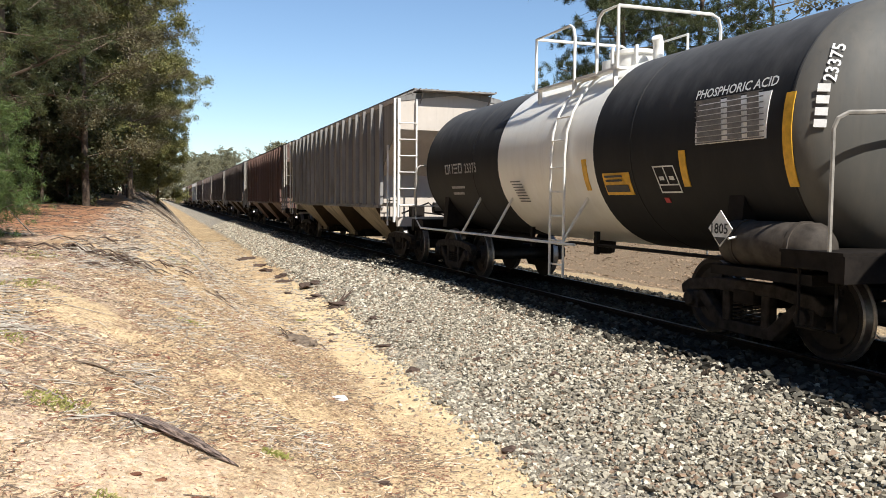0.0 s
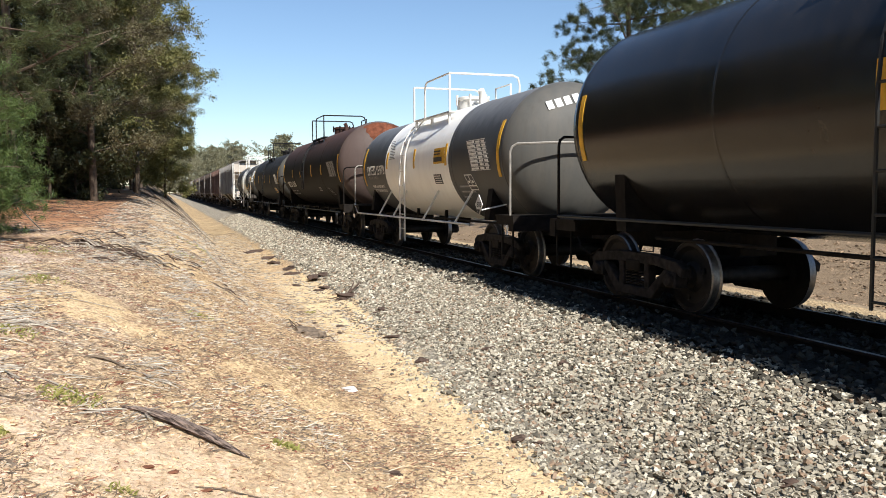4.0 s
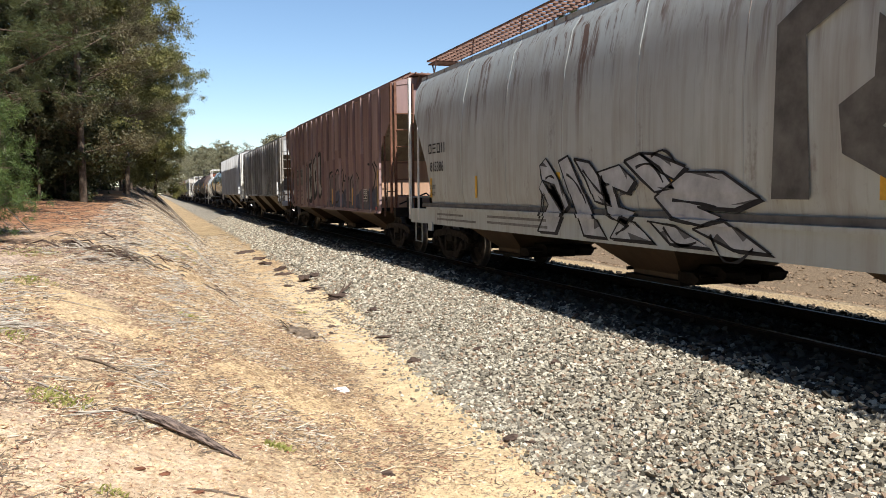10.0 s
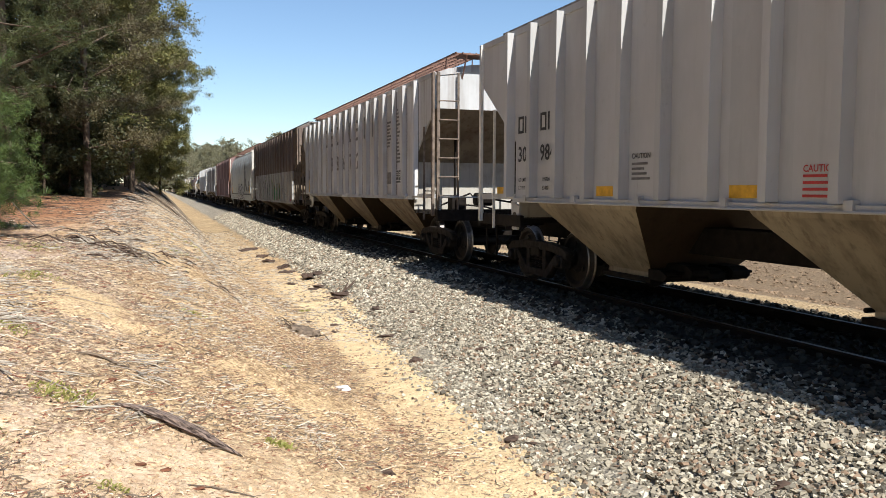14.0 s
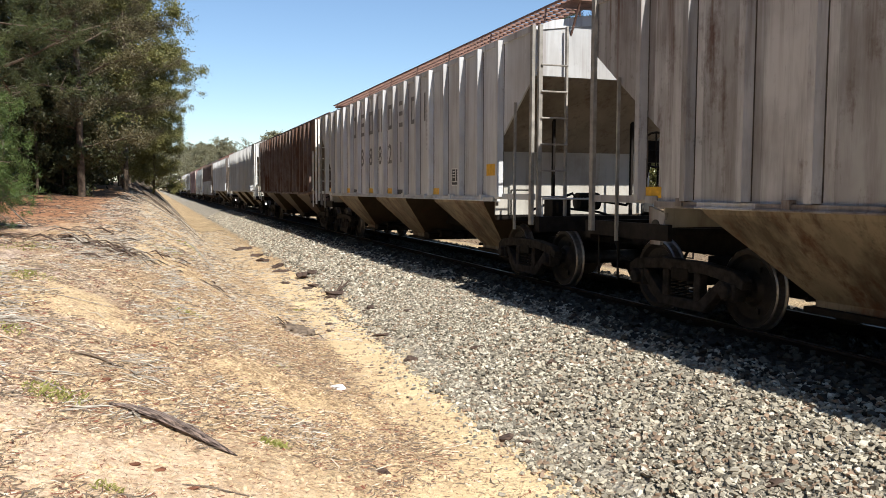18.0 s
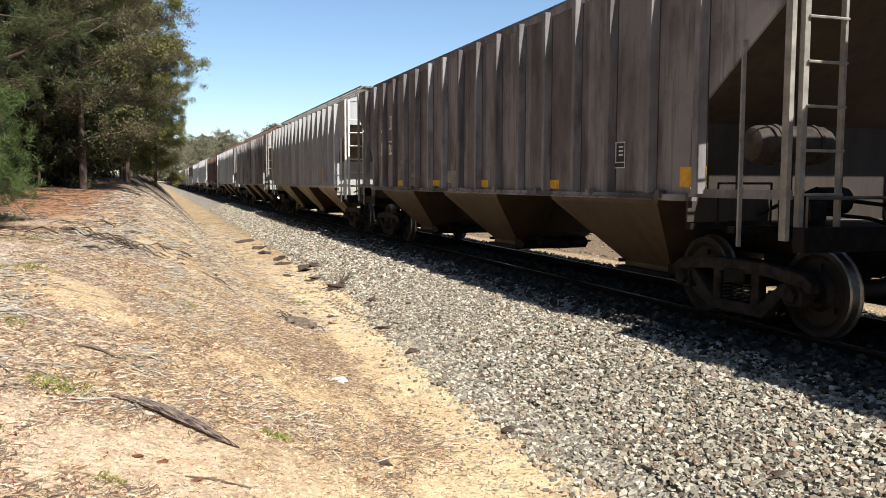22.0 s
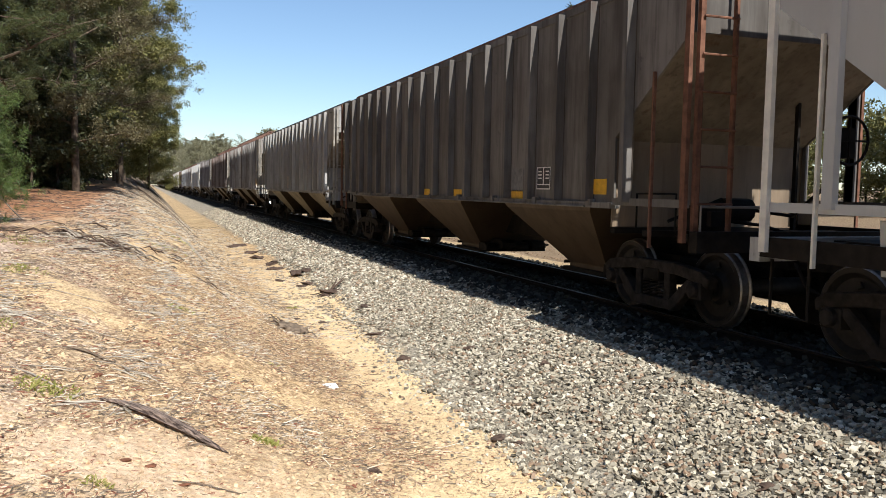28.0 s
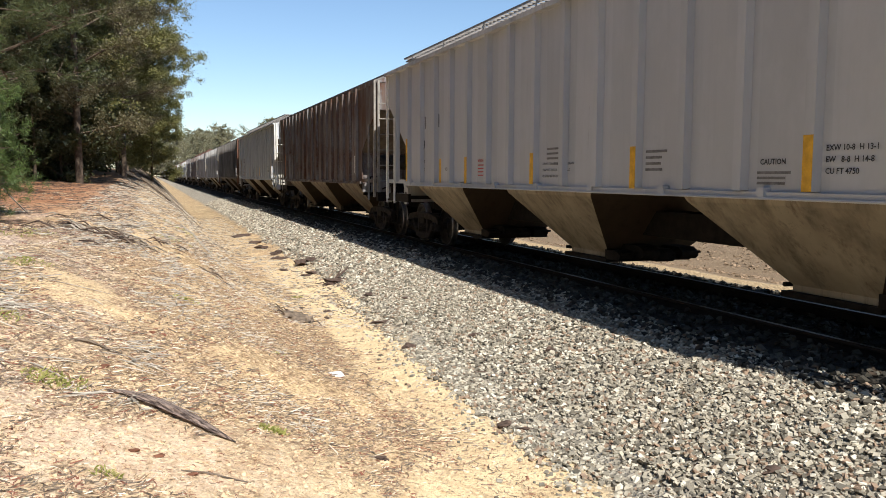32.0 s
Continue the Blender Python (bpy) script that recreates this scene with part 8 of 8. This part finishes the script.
fills(GRAFFITI_CAR, "dots", dots, M["spray_deep"], lift=0.0055)
strokes(GRAFFITI_CAR, "letter_edges", ring_of(PALE + GREEN + HOLES), 0.016, M["spray_black"], lift=0.0065)
tags = [[(3.2 + 0.13 * i, 2.05 - 0.1 * (i % 2)), (3.27 + 0.13 * i, 2.25), (3.3 + 0.13 * i, 1.95)] for i in range(4)]
tags += [[(3.25 + 0.14 * i, 1.62), (3.32 + 0.14 * i, 1.88), (3.38 + 0.14 * i, 1.6), (3.44 + 0.14 * i, 1.75)] for i in range(3)]
tags += [[(5.05 + 0.15 * i, 2.16), (5.10 + 0.15 * i, 2.34), (5.16 + 0.15 * i, 2.2), (5.2 + 0.15 * i, 2.3)] for i in range(5)]
tags += [[(6.95, 2.22), (7.12, 2.24)], [(6.97, 2.38), (6.95, 2.2), (7.1, 2.3)], [(7.16, 2.2), (7.2, 2.42), (7.28, 2.28), (7.34, 2.42), (7.36, 2.2)], [(7.58, 2.38), (7.46, 2.36), (7.45, 2.3), (7.57, 2.27), (7.55, 2.2), (7.42, 2.2)]]
tags += [[(11.9 + 0.14 * math.cos(k) * (1 + k * 0.05), 1.45 + 0.3 * math.sin(k * 1.3)) for k in range(14)], [(12.1, 1.9), (12.2, 1.5), (12.35, 1.75), (12.4, 1.3), (12.05, 1.15)]]
strokes(GRAFFITI_CAR, "black_tags", tags, 0.018, M["spray_black"], lift=0.007)
# scrawl on the rust-streaked car
strokes(SCRAWL_CAR, "scrawl", [[(10.15, 1.5), (10.4, 2.1), (10.6, 2.3), (10.75, 1.9)], [(10.8, 1.8), (11.05, 2.4), (11.3, 2.1), (11.4, 1.7)], [(11.45, 1.6), (11.6, 2.2), (11.85, 2.35), (12.0, 1.9), (12.1, 2.3), (12.4, 2.35), (12.6, 2.45), (13.1, 2.05)],
                               [(11.5, 1.95), (11.9, 1.95)], [(10.2, 1.95), (10.6, 1.9)], [(12.3, 1.5), (12.5, 1.9)], [(7.2, 1.6), (7.4, 1.9), (7.55, 1.6), (7.7, 1.85)]], 0.045, M["logo_dark"])


# ---------------------------------------------------------------- litter and small things on the bank
def slivers(name, label, count, place, length, thick, mat, seed, tilt=0.12):
    """Straw, needles and twigs: thin three-sided splinters lying on the ground."""
    rng = np.random.default_rng(seed)
    pos = place(rng, count)
    n = len(pos)
    a = rng.uniform(0, 2 * math.pi, n)
    t = rng.normal(0, tilt, n)
    d = np.column_stack([np.cos(a) * np.cos(t), np.sin(a) * np.cos(t), np.sin(t)])
    s = np.column_stack([-np.sin(a), np.cos(a), np.zeros(n)])
    L = rng.uniform(length[0], length[1], (n, 1)) * rng.uniform(0.5, 1.0, (n, 1))
    w = rng.uniform(thick[0], thick[1], (n, 1))
    up = np.array([0, 0, 1.0])
    bend = rng.uniform(-0.12, 0.12, (n, 1)) * L
    ring = lambda c, f: [c + s * w * f, c - s * w * f, c + up * w * 1.4 * f]
    v = np.stack(ring(pos - d * L / 2, 0.8) + ring(pos + s * bend, 1.0) + ring(pos + d * L / 2, 0.3), axis=1).reshape(-1, 3)
    q = np.array([(1, 2, 5, 4), (2, 0, 3, 5), (4, 5, 8, 7), (5, 3, 6, 8)])
    idx = (q[None] + 9 * np.arange(n)[:, None, None]).reshape(-1)
    me = bpy.data.meshes.new(name)
    me.vertices.add(n * 9)
    me.vertices.foreach_set("co", v.reshape(-1))
    me.loops.add(len(idx))
    me.loops.foreach_set("vertex_index", idx.astype(np.int32))
    me.polygons.add(n * 4)
    me.polygons.foreach_set("loop_start", np.arange(0, len(idx), 4, dtype=np.int32))
    me.update(calc_edges=True)
    me.materials.append(mat)
    return tagged(new(name, me), label, "litter", kind="stuff")


def bank_place(x0, x1, y0, y1, lift, clump=0.0, power=1.6, sparse=0.2):
    def place(rng, n):
        y = y0 + (y1 - y0) * rng.uniform(0, 1, n) ** power
        x = x0 + (x1 - x0) * rng.uniform(0, 1, n)
        if clump:
            keep = np.array([noise.noise(Vector((a * 0.9, b * 0.7, 3.0))) + 0.35 * noise.noise(Vector((a * 3, b * 3, 7.0))) for a, b in zip(x, y)]) > clump
            x, y = x[keep], y[keep]
        sand = 2.40 + 0.18 * np.clip((y - 8) / 5, 0, 1) - np.maximum(0, 6.4 - y) * 0.55
        keep = (x < sand - 0.1 + rng.normal(0, 0.12, len(x))) | (rng.random(len(x)) < sparse)
        x, y = x[keep], y[keep]
        return np.column_stack([x, y, gz(x, y) + lift])
    return place


slivers("dry_straw", "pale dry straw and needles strewn on the bank", 46000, bank_place(-3.5, 2.9, 3.4, 14.5, 0.004, -0.25), (0.03, 0.15), (0.0016, 0.0048), M["chip"], 31)
slivers("dark_straw", "dark weathered straw and needles on the bank", 14000, bank_place(-3.5, 2.6, 3.4, 16.0, 0.006, -0.2, sparse=0.3), (0.04, 0.16), (0.0022, 0.0060), M["deadwood"], 41)
slivers("bleached_straw", "bleached grey straw in loose drifts", 9000, bank_place(-3.6, 1.3, 3.6, 15.0, 0.010, 0.06), (0.05, 0.18), (0.0020, 0.0055), M["stick_pale"], 42)
slivers("dry_twigs", "thin broken twigs strewn on the bank", 2600, bank_place(-3.8, 2.6, 3.5, 20.0, 0.008, -0.1), (0.12, 0.45), (0.002, 0.005), M["chip"], 32)
slivers("grey_twigs", "grey dry twigs in loose drifts", 3000, bank_place(-3.6, 0.3, 4.4, 15.0, 0.010, 0.10), (0.2, 0.75), (0.003, 0.008), M["stick_grey"], 33)
slivers("slope_straw", "dry litter farther along the bank and its slope", 7000, bank_place(-1.2, 3.5, 14.0, 46.0, 0.006, -0.3, power=1.2, sparse=0.8), (0.08, 0.30), (0.003, 0.008), M["deadwood"], 39)
slivers("slope_chaff", "bleached straw farther along the bank and its slope", 9000, bank_place(-1.2, 3.4, 12.0, 44.0, 0.006, -0.4, power=1.2, sparse=0.8), (0.06, 0.22), (0.003, 0.007), M["stick_pale"], 44)
slivers("path_straw", "bits of straw on the washed sand", 1800, bank_place(1.2, 3.5, 3.5, 20.0, 0.004, 0.05, sparse=1.0), (0.05, 0.16), (0.0012, 0.003), M["chip"], 34)
slivers("pine_straw", "brown pine straw under the trees", 9000, bank_place(-8.0, -0.4, 12.0, 34.0, 0.006, -0.3), (0.10, 0.3), (0.003, 0.006), M["clod"], 35)
stones("bark_chips", "small chips of bark and clods of earth litter", 15000, bank_place(-3.6, 2.7, 3.4, 13.5, 0.003, -0.25), (0.004, 0.014), M["chip"], 0.35, 36)
stones("sand_crumbs", "pale crumbs of dry sand litter on the bank", 9000, bank_place(-2.2, 2.6, 3.6, 8.5, 0.000, sparse=1.0), (0.005, 0.017), M["crumb"], 0.45, 61)
slivers("sand_straw", "short dull straw scattered on the bare sand", 9000, bank_place(-2.2, 2.6, 3.6, 8.0, 0.003, sparse=0.8), (0.02, 0.08), (0.0012, 0.0032), M["chip"], 62)
def edge_place(rng, n):
    y = 7.5 + 15 * rng.uniform(0, 1, n)
    x = np.interp(y, [5, 9.5, 12, 17], [3.05, 3.15, 3.38, 3.55]) + rng.normal(0, 0.22, n)
    keep = np.array([noise.noise(Vector((a * 1.1, b * 0.8, 21.0))) for a, b in zip(x, y)]) > 0.0
    x, y = x[keep], y[keep]
    return np.column_stack([x, y, gz(x, y) + 0.012])


stones("bark_litter", "reddish-brown bark litter along the gravel's edge", 1500, edge_place, (0.007, 0.022), M["deadwood"], 0.4, 63)
slivers("edge_twigs", "dark twigs caught along the gravel's edge", 700, edge_place, (0.08, 0.32), (0.003, 0.007), M["clod"], 64)
stones("earth_crumbs", "crumbs of sandy earth litter in the ditch", 2600, bank_place(1.0, 3.5, 3.4, 14.0, 0.002, -0.3, sparse=1.0), (0.005, 0.014), M["chip"], 0.6, 37)


stones("mulch_chips", "brown mulch chips and litter beyond the track", 9000, bank_place(10.0, 17.0, 4.0, 34.0, 0.006, sparse=1.0), (0.012, 0.045), M["mulch"], 0.45, 38)


def weeds(x, y, r, count, seed):
    """A small tuft of green weeds."""
    rng = np.random.default_rng(seed)

    def build(bm):
        for i in range(count):
            a, d = rng.uniform(0, 6.28), r * rng.uniform(0, 1) ** 0.7
            px, py = d * math.cos(a), d * math.sin(a) * 0.8
            h, b = rng.uniform(0.015, 0.045), rng.uniform(0, 6.28)
            w = 0.004
            lx, ly = math.cos(b), math.sin(b)
            z = rough_z(x + px, y + py) - rough_z(x, y) - 0.003
            p = [(px - ly * w, py + lx * w, z), (px + ly * w, py - lx * w, z), (px + lx * h * 0.5 + ly * w, py + ly * h * 0.5 - lx * w, z + h * 0.7), (px + lx * h, py + ly * h, z + h * 0.8), (px + lx * h * 0.5 - ly * w, py + ly * h * 0.5 + lx * w, z + h * 0.7)]
            bm.faces.new([bm.verts.new(q) for q in p])
    ob = part("weed_tuft", build, M["weed"], None, at=(x, y, rough_z(x, y)))
    return tagged(ob, "small tuft of bright green weeds on the bank", "weed", "weed tufts", "stuff")


for i, (x, y, r, n) in enumerate(((-0.66, 5.97, 0.22, 220), (0.77, 5.8, 0.10, 120), (-0.97, 5.12, 0.10, 70), (1.95, 12.83, 0.09, 60), (-1.3, 9.5, 0.3, 150), (-1.6, 12.0, 0.35, 130), (-1.2, 7.21, 0.22, 120), (-2.2, 11.0, 0.4, 130),
                                  (0.33, 9.91, 0.15, 60), (0.2, 14.63, 0.4, 110), (0.6, 17.5, 0.5, 120), (-0.27, 4.56, 0.08, 40), (2.55, 15.5, 0.12, 60), (1.18, 8.55, 0.08, 36))):
    weeds(x, y, r, n, 50 + i)


def bent_log(name, label, pts, rs, mat, cat, splits=0, seed=1):
    """A weathered branch or root, ridged along its length."""
    rnd = random.Random(seed)

    def build(bm):
        n = 12
        rings = []
        P3 = [Vector((x, y, rough_z(x, y) + h)) for x, y, h in pts]
        o = P3[0].copy()
        ridge = [rnd.uniform(0.75, 1.0) if j % 2 else rnd.uniform(1.05, 1.25) for j in range(n)]
        side = None
        for i, p in enumerate(P3):
            d = (P3[min(i + 1, len(P3) - 1)] - P3[max(i - 1, 0)]).normalized()
            s = d.cross(Vector((0, 0, 1))).normalized()
            u = s.cross(d)
            rings.append([p + (s * math.cos(2 * math.pi * j / n) + u * 0.55 * math.sin(2 * math.pi * j / n)) * rs[i] * ridge[j] * rnd.uniform(0.93, 1.07) for j in range(n)])
        loft(bm, rings)
        for k in range(splits):
            i = rnd.randrange(len(P3) - 3)
            off = Vector((rnd.uniform(-1, 1), rnd.uniform(-1, 1), 0.2)) * rs[i] * 0.9
            tube(bm, [P3[i] + off, P3[i + 1] + off * 1.1 + Vector((0, 0, 0.01)), P3[i + 2] + off * 0.9, P3[i + 3] + off * 0.3], [0.004, rs[i] * 0.25, rs[i] * 0.2, 0.003], 5)
    ob = part(name, build, mat, None)
    return tagged(ob, label, cat)


bent_log("driftwood_branch", "grey-brown split branch lying on the sand", [(-0.33, 5.91, 0.02), (-0.22, 5.89, 0.03), (-0.11, 5.81, 0.04), (0.0, 5.74, 0.045), (0.11, 5.66, 0.045), (0.22, 5.57, 0.04), (0.32, 5.49, 0.03), (0.4, 5.41, 0.02), (0.47, 5.36, 0.008)],
         [0.012, 0.022, 0.036, 0.044, 0.045, 0.040, 0.030, 0.016, 0.004], M["split_wood"], "branch", 0, 3)
bent_log("pale_stick", "bleached flat stick beside the split branch", [(-0.59, 5.76, 0.012), (-0.48, 5.8, 0.016), (-0.37, 5.87, 0.014), (-0.26, 5.91, 0.01)], [0.006, 0.011, 0.010, 0.004], M["stick_pale"], "stick", 0, 5)
bent_log("dark_stick", "short dark stick on the straw", [(-0.66, 7.0, 0.015), (-0.52, 7.03, 0.02), (-0.37, 7.03, 0.015), (-0.28, 7.06, 0.01)], [0.008, 0.018, 0.018, 0.006], M["deadwood"], "stick", 1, 6)
bent_log("long_stick", "long pale stick on the slope of the bank", [(0.55, 19.2, 0.02), (0.75, 18.0, 0.03), (0.95, 16.9, 0.03), (1.05, 16.4, 0.05)], [0.02, 0.03, 0.03, 0.012], M["stick_grey"], "stick", 0, 7)
bent_log("leaning_stick", "bare grey stick leaning out of the young pine", [(-1.95, 14.8, 0.0), (-2.15, 14.75, 0.22), (-2.4, 14.7, 0.52), (-2.7, 14.7, 0.85)], [0.02, 0.02, 0.018, 0.012], M["stick_grey"], "stick", 0, 8)
for i, (x0, y0, x1, y1) in enumerate(((0.22, 8.19, 0.55, 8.12), (-0.73, 7.65, -0.11, 7.8), (0.34, 6.86, 0.62, 6.84), (-0.93, 6.28, -0.54, 5.99), (-1.3, 5.71, -0.83, 5.76), (-1.02, 8.75, -0.43, 8.8), (0.11, 4.8, 0.5, 4.77))):
    bent_log("thin_stick", "thin dry stick among the straw", [(x0, y0, 0.008), ((x0 * 2 + x1) / 3 + 0.02, (y0 * 2 + y1) / 3, 0.014), ((x0 + 2 * x1) / 3 - 0.02, (y0 + 2 * y1) / 3, 0.014), (x1, y1, 0.008)], [0.004, 0.007, 0.006, 0.003], M["stick_grey" if i % 2 else "deadwood"], "stick", 0, 20 + i)


def lump(name, label, x, y, sx, sy, sz, mat, cat, seed, pieces=5):
    """An uneven heap of bark, clod or root pieces that lie on one another."""
    rng = np.random.default_rng(seed)
    z0 = rough_z(x, y)
    whole = new(name) if pieces > 1 else None
    if whole:
        whole.location = (x, y, z0)
    for k in range(pieces):
        cx, cy = rng.normal(0, 0.34, 2) * (sx, sy) if k else (0.0, 0.0)
        f = rng.uniform(0.45, 0.8) if k else 1.0
        turn = Matrix.Rotation(rng.uniform(0, 3.1), 3, "Z") @ Matrix.Rotation(rng.uniform(-0.3, 0.3), 3, "X")
        lift = rough_z(x + cx, y + cy) - z0 + sz * f * 0.35

        def build(bm):
            ret = bmesh.ops.create_icosphere(bm, subdivisions=2, radius=1.0)
            for v in ret["verts"]:
                p = Vector(v.co)
                p *= 1 + 0.55 * noise.noise(p * 1.9 + Vector((seed, k, 0))) + 0.4 * noise.noise(p * 3.1 + Vector((k, seed, 0)))
                v.co = turn @ Vector((p.x * sx * f, p.y * sy * f, p.z * sz * f)) + Vector((cx, cy, lift))
        ob = part("fragment" if whole else name, build, mat, whole, at=(0, 0, 0) if whole else (x, y, z0))
    return tagged(whole or ob, label, cat)


for i, (x, y, sx, sy, sz, pcs) in enumerate(((3.13, 10.15, 0.16, 0.12, 0.10, 4), (4.2, 8.16, 0.11, 0.08, 0.07, 4), (3.92, 9.68, 0.13, 0.06, 0.05, 3), (3.65, 14.22, 0.28, 0.10, 0.07, 3), (3.3, 12.12, 0.2, 0.09, 0.05, 3), (2.95, 6.62, 0.12, 0.09, 0.05, 3),
                                             (3.1, 6.45, 0.12, 0.07, 0.04, 2), (1.55, 5.75, 0.05, 0.06, 0.04, 3), (3.52, 20.45, 0.5, 0.25, 0.12, 6), (4.0, 12.9, 0.16, 0.06, 0.04, 2), (2.75, 13.5, 0.14, 0.06, 0.03, 2), (3.35, 24.0, 0.5, 0.2, 0.12, 4), (3.3, 28.0, 0.4, 0.2, 0.12, 4), (4.0, 4.43, 0.07, 0.10, 0.05, 2),
                                             (3.42, 18.4, 0.3, 0.14, 0.08, 4), (3.3, 22.3, 0.4, 0.2, 0.10, 4), (2.9, 19.6, 0.22, 0.1, 0.05, 3), (3.2, 26.0, 0.4, 0.2, 0.12, 4), (3.1, 31.0, 0.5, 0.25, 0.14, 4), (2.6, 12.9, 0.12, 0.05, 0.03, 2), (2.4, 14.2, 0.12, 0.05, 0.03, 2))):
    lump("bark_piece", "dark broken piece of bark on the gravel's edge", x, y, sx * 0.85, sy * 0.7, sz * 0.55, M["clod"], "bark", 70 + i, pcs)
lump("earth_clod", "low crumbling clod of earth and roots on the ditch's edge", 2.02, 12.6, 0.26, 0.2, 0.10, M["deadwood"], "clod", 95, 7)
rc = random.Random(4)
for i in range(12):
    x, y, a, L = 2.02 + rc.gauss(0, 0.15), 12.6 + rc.gauss(0, 0.22), rc.uniform(0, 6.28), rc.uniform(0.12, 0.3)
    bent_log("root_piece", "broken root lying on the clod of earth", [(x, y, 0.04), (x + L * 0.5 * math.cos(a), y + L * 0.5 * math.sin(a), 0.07 + 0.04 * rc.random()), (x + L * math.cos(a), y + L * math.sin(a), 0.02)], [0.010, 0.016, 0.006], M["deadwood" if i % 2 else "clod"], "root", 0, 400 + i)
lump("bark_heap", "heap of broken bark and roots on the gravel", 3.54, 16.6, 0.3, 0.22, 0.06, M["clod"], "bark", 96, 5)
for i, (dx, dy, ex, ey) in enumerate(((-0.35, -0.3, 0.4, 0.5), (-0.1, -0.4, 0.25, 0.6), (-0.4, 0.1, 0.3, 0.2))):
    bent_log("root_stick", "reddish root sticking out of the bark heap", [(3.54 + dx, 16.6 + dy, 0.03), (3.5, 16.6, 0.08), (3.54 + ex * 0.6, 16.6 + ey * 0.6, 0.12), (3.54 + ex, 16.6 + ey, 0.16)], [0.012, 0.02, 0.016, 0.006], M["clod"], "root", 0, 100 + i)
for i, (x, y) in enumerate(((-0.15, 5.03), (-0.01, 5.0), (-0.38, 6.48), (0.17, 4.76), (-0.05, 7.91))):
    lump("leaf_clump", "curled reddish-brown dead leaf on the sand", x, y, 0.035, 0.026, 0.012, M["dead_leaf"], "leaf", 110 + i, 1)


def paper(bm):
    pts = [(-0.10, -0.05), (0.02, -0.075), (0.11, -0.03), (0.10, 0.05), (0.0, 0.07), (-0.09, 0.045)]
    lo = [bm.verts.new((a, b, 0.0)) for a, b in pts]
    hi = [bm.verts.new((a * 0.8, b * 0.75, 0.03 + 0.012 * math.sin(5 * a + 9 * b))) for a, b in pts]
    for i in range(6):
        bm.faces.new((lo[i], lo[(i + 1) % 6], hi[(i + 1) % 6], hi[i]))
    bm.faces.new(hi)
    bm.faces.new(lo[::-1])


tagged(part("paper_scrap", paper, M["litter_white"], None, at=(1.8, 8.58, rough_z(1.8, 8.58) + 0.002), smooth=40), "crumpled white scrap on the sandy path", "litter")

# brush heap and exposed roots on the bank
rb = random.Random(8)
for i in range(46):
    x, y = -0.70 + rb.gauss(0, 0.36), 13.0 + rb.gauss(0, 0.45)
    a, L = rb.uniform(-0.8, 0.8) + (math.pi if i % 2 else 0), rb.uniform(0.15, 0.5)
    bent_log("brush_stick", "dry stick in the low brush heap", [(x, y, 0.02), (x + L * 0.5 * math.cos(a), y - L * 0.5 * math.sin(a), 0.05 + 0.05 * rb.random()), (x + L * math.cos(a), y - L * math.sin(a), 0.03)], [0.012, 0.019, 0.008], M[("deadwood", "clod", "stick_grey")[i % 3]], "stick", 0, 200 + i)
for i in range(18):
    x, y = rb.uniform(-0.2, 1.0), 13.4 + rb.gauss(0, 0.45)
    a, L = rb.uniform(-0.9, 0.5) + (math.pi if i % 2 else 0), rb.uniform(0.10, 0.30)
    bent_log("ridge_stick", "dark broken twig along the bank's brow", [(x, y, 0.012), (x + L * 0.5 * math.cos(a), y - L * 0.5 * math.sin(a), 0.03), (x + L * math.cos(a), y - L * math.sin(a), 0.012)], [0.008, 0.014, 0.006], M["clod" if i % 2 else "deadwood"], "stick", 0, 500 + i)
for i in range(30):
    x, y = rb.uniform(-1.9, -0.1), rb.uniform(6.1, 8.4)
    a, L = rb.gauss(-0.1, 0.6), rb.uniform(0.10, 0.38)
    bent_log("drift_stick", "bleached dry stick in a loose drift", [(x, y, 0.012), (x + L * 0.5 * math.cos(a), y - L * 0.5 * math.sin(a), 0.028), (x + L * math.cos(a), y - L * math.sin(a), 0.012)], [0.004, 0.008, 0.003], M[("stick_pale", "stick_grey")[i % 2]], "stick", 0, 540 + i)
for i in range(30):
    y = 26 + rb.random() * 34
    x = -0.9 + rb.gauss(0, 0.25)
    L = rb.uniform(1.0, 2.6)
    bent_log("exposed_root", "bare root or fallen limb hanging down the bank", [(x, y, 0.15 + 0.25 * rb.random()), (x + L * 0.35, y - L * 0.3, 0.16), (x + L * 0.7, y - L * 0.6, 0.10), (x + L, y - L * rb.uniform(0.7, 1.0), 0.02)], [0.035, 0.03, 0.022, 0.01], M["deadwood" if i % 2 else "bark_pale"], "root", 0, 300 + i)


# ---------------------------------------------------------------- movement
def motions():
    times = [0, 2, 4, 6, 8, 10, 12, 14, 16, 18, 20, 22, 24, 26, 28, 30, 32]
    for car, y in CARS:
        walk(car, [(t, pose(TRACK, y + run_of_train(t), 0)) for t in times])
    start = {c: y for c, y in CARS}
    for w, car, along, in_truck in WHEELSETS:
        rows, last = [], 0.0
        for f in range(0, 961):
            t = f / 30
            y = start[car] + along + run_of_train(t)
            if -8 < y < 45 or f in (0, 960):
                a = -run_of_train(t) / WHEEL_R
                if f == 0 or f == 960:
                    a = last if rows else -run_of_train(max(0.0, t)) / WHEEL_R
                if not rows and f == 0 and not (-8 < y < 45):
                    g = next((k for k in range(961) if -8 < start[car] + along + run_of_train(k / 30) < 45), None)
                    a = -run_of_train(g / 30) / WHEEL_R if g is not None else 0.0
                rows.append((t, Matrix.Translation((0, in_truck, WHEEL_R)) @ Matrix.Rotation(a, 4, "X")))
                last = a
        walk(w, rows)


motions()
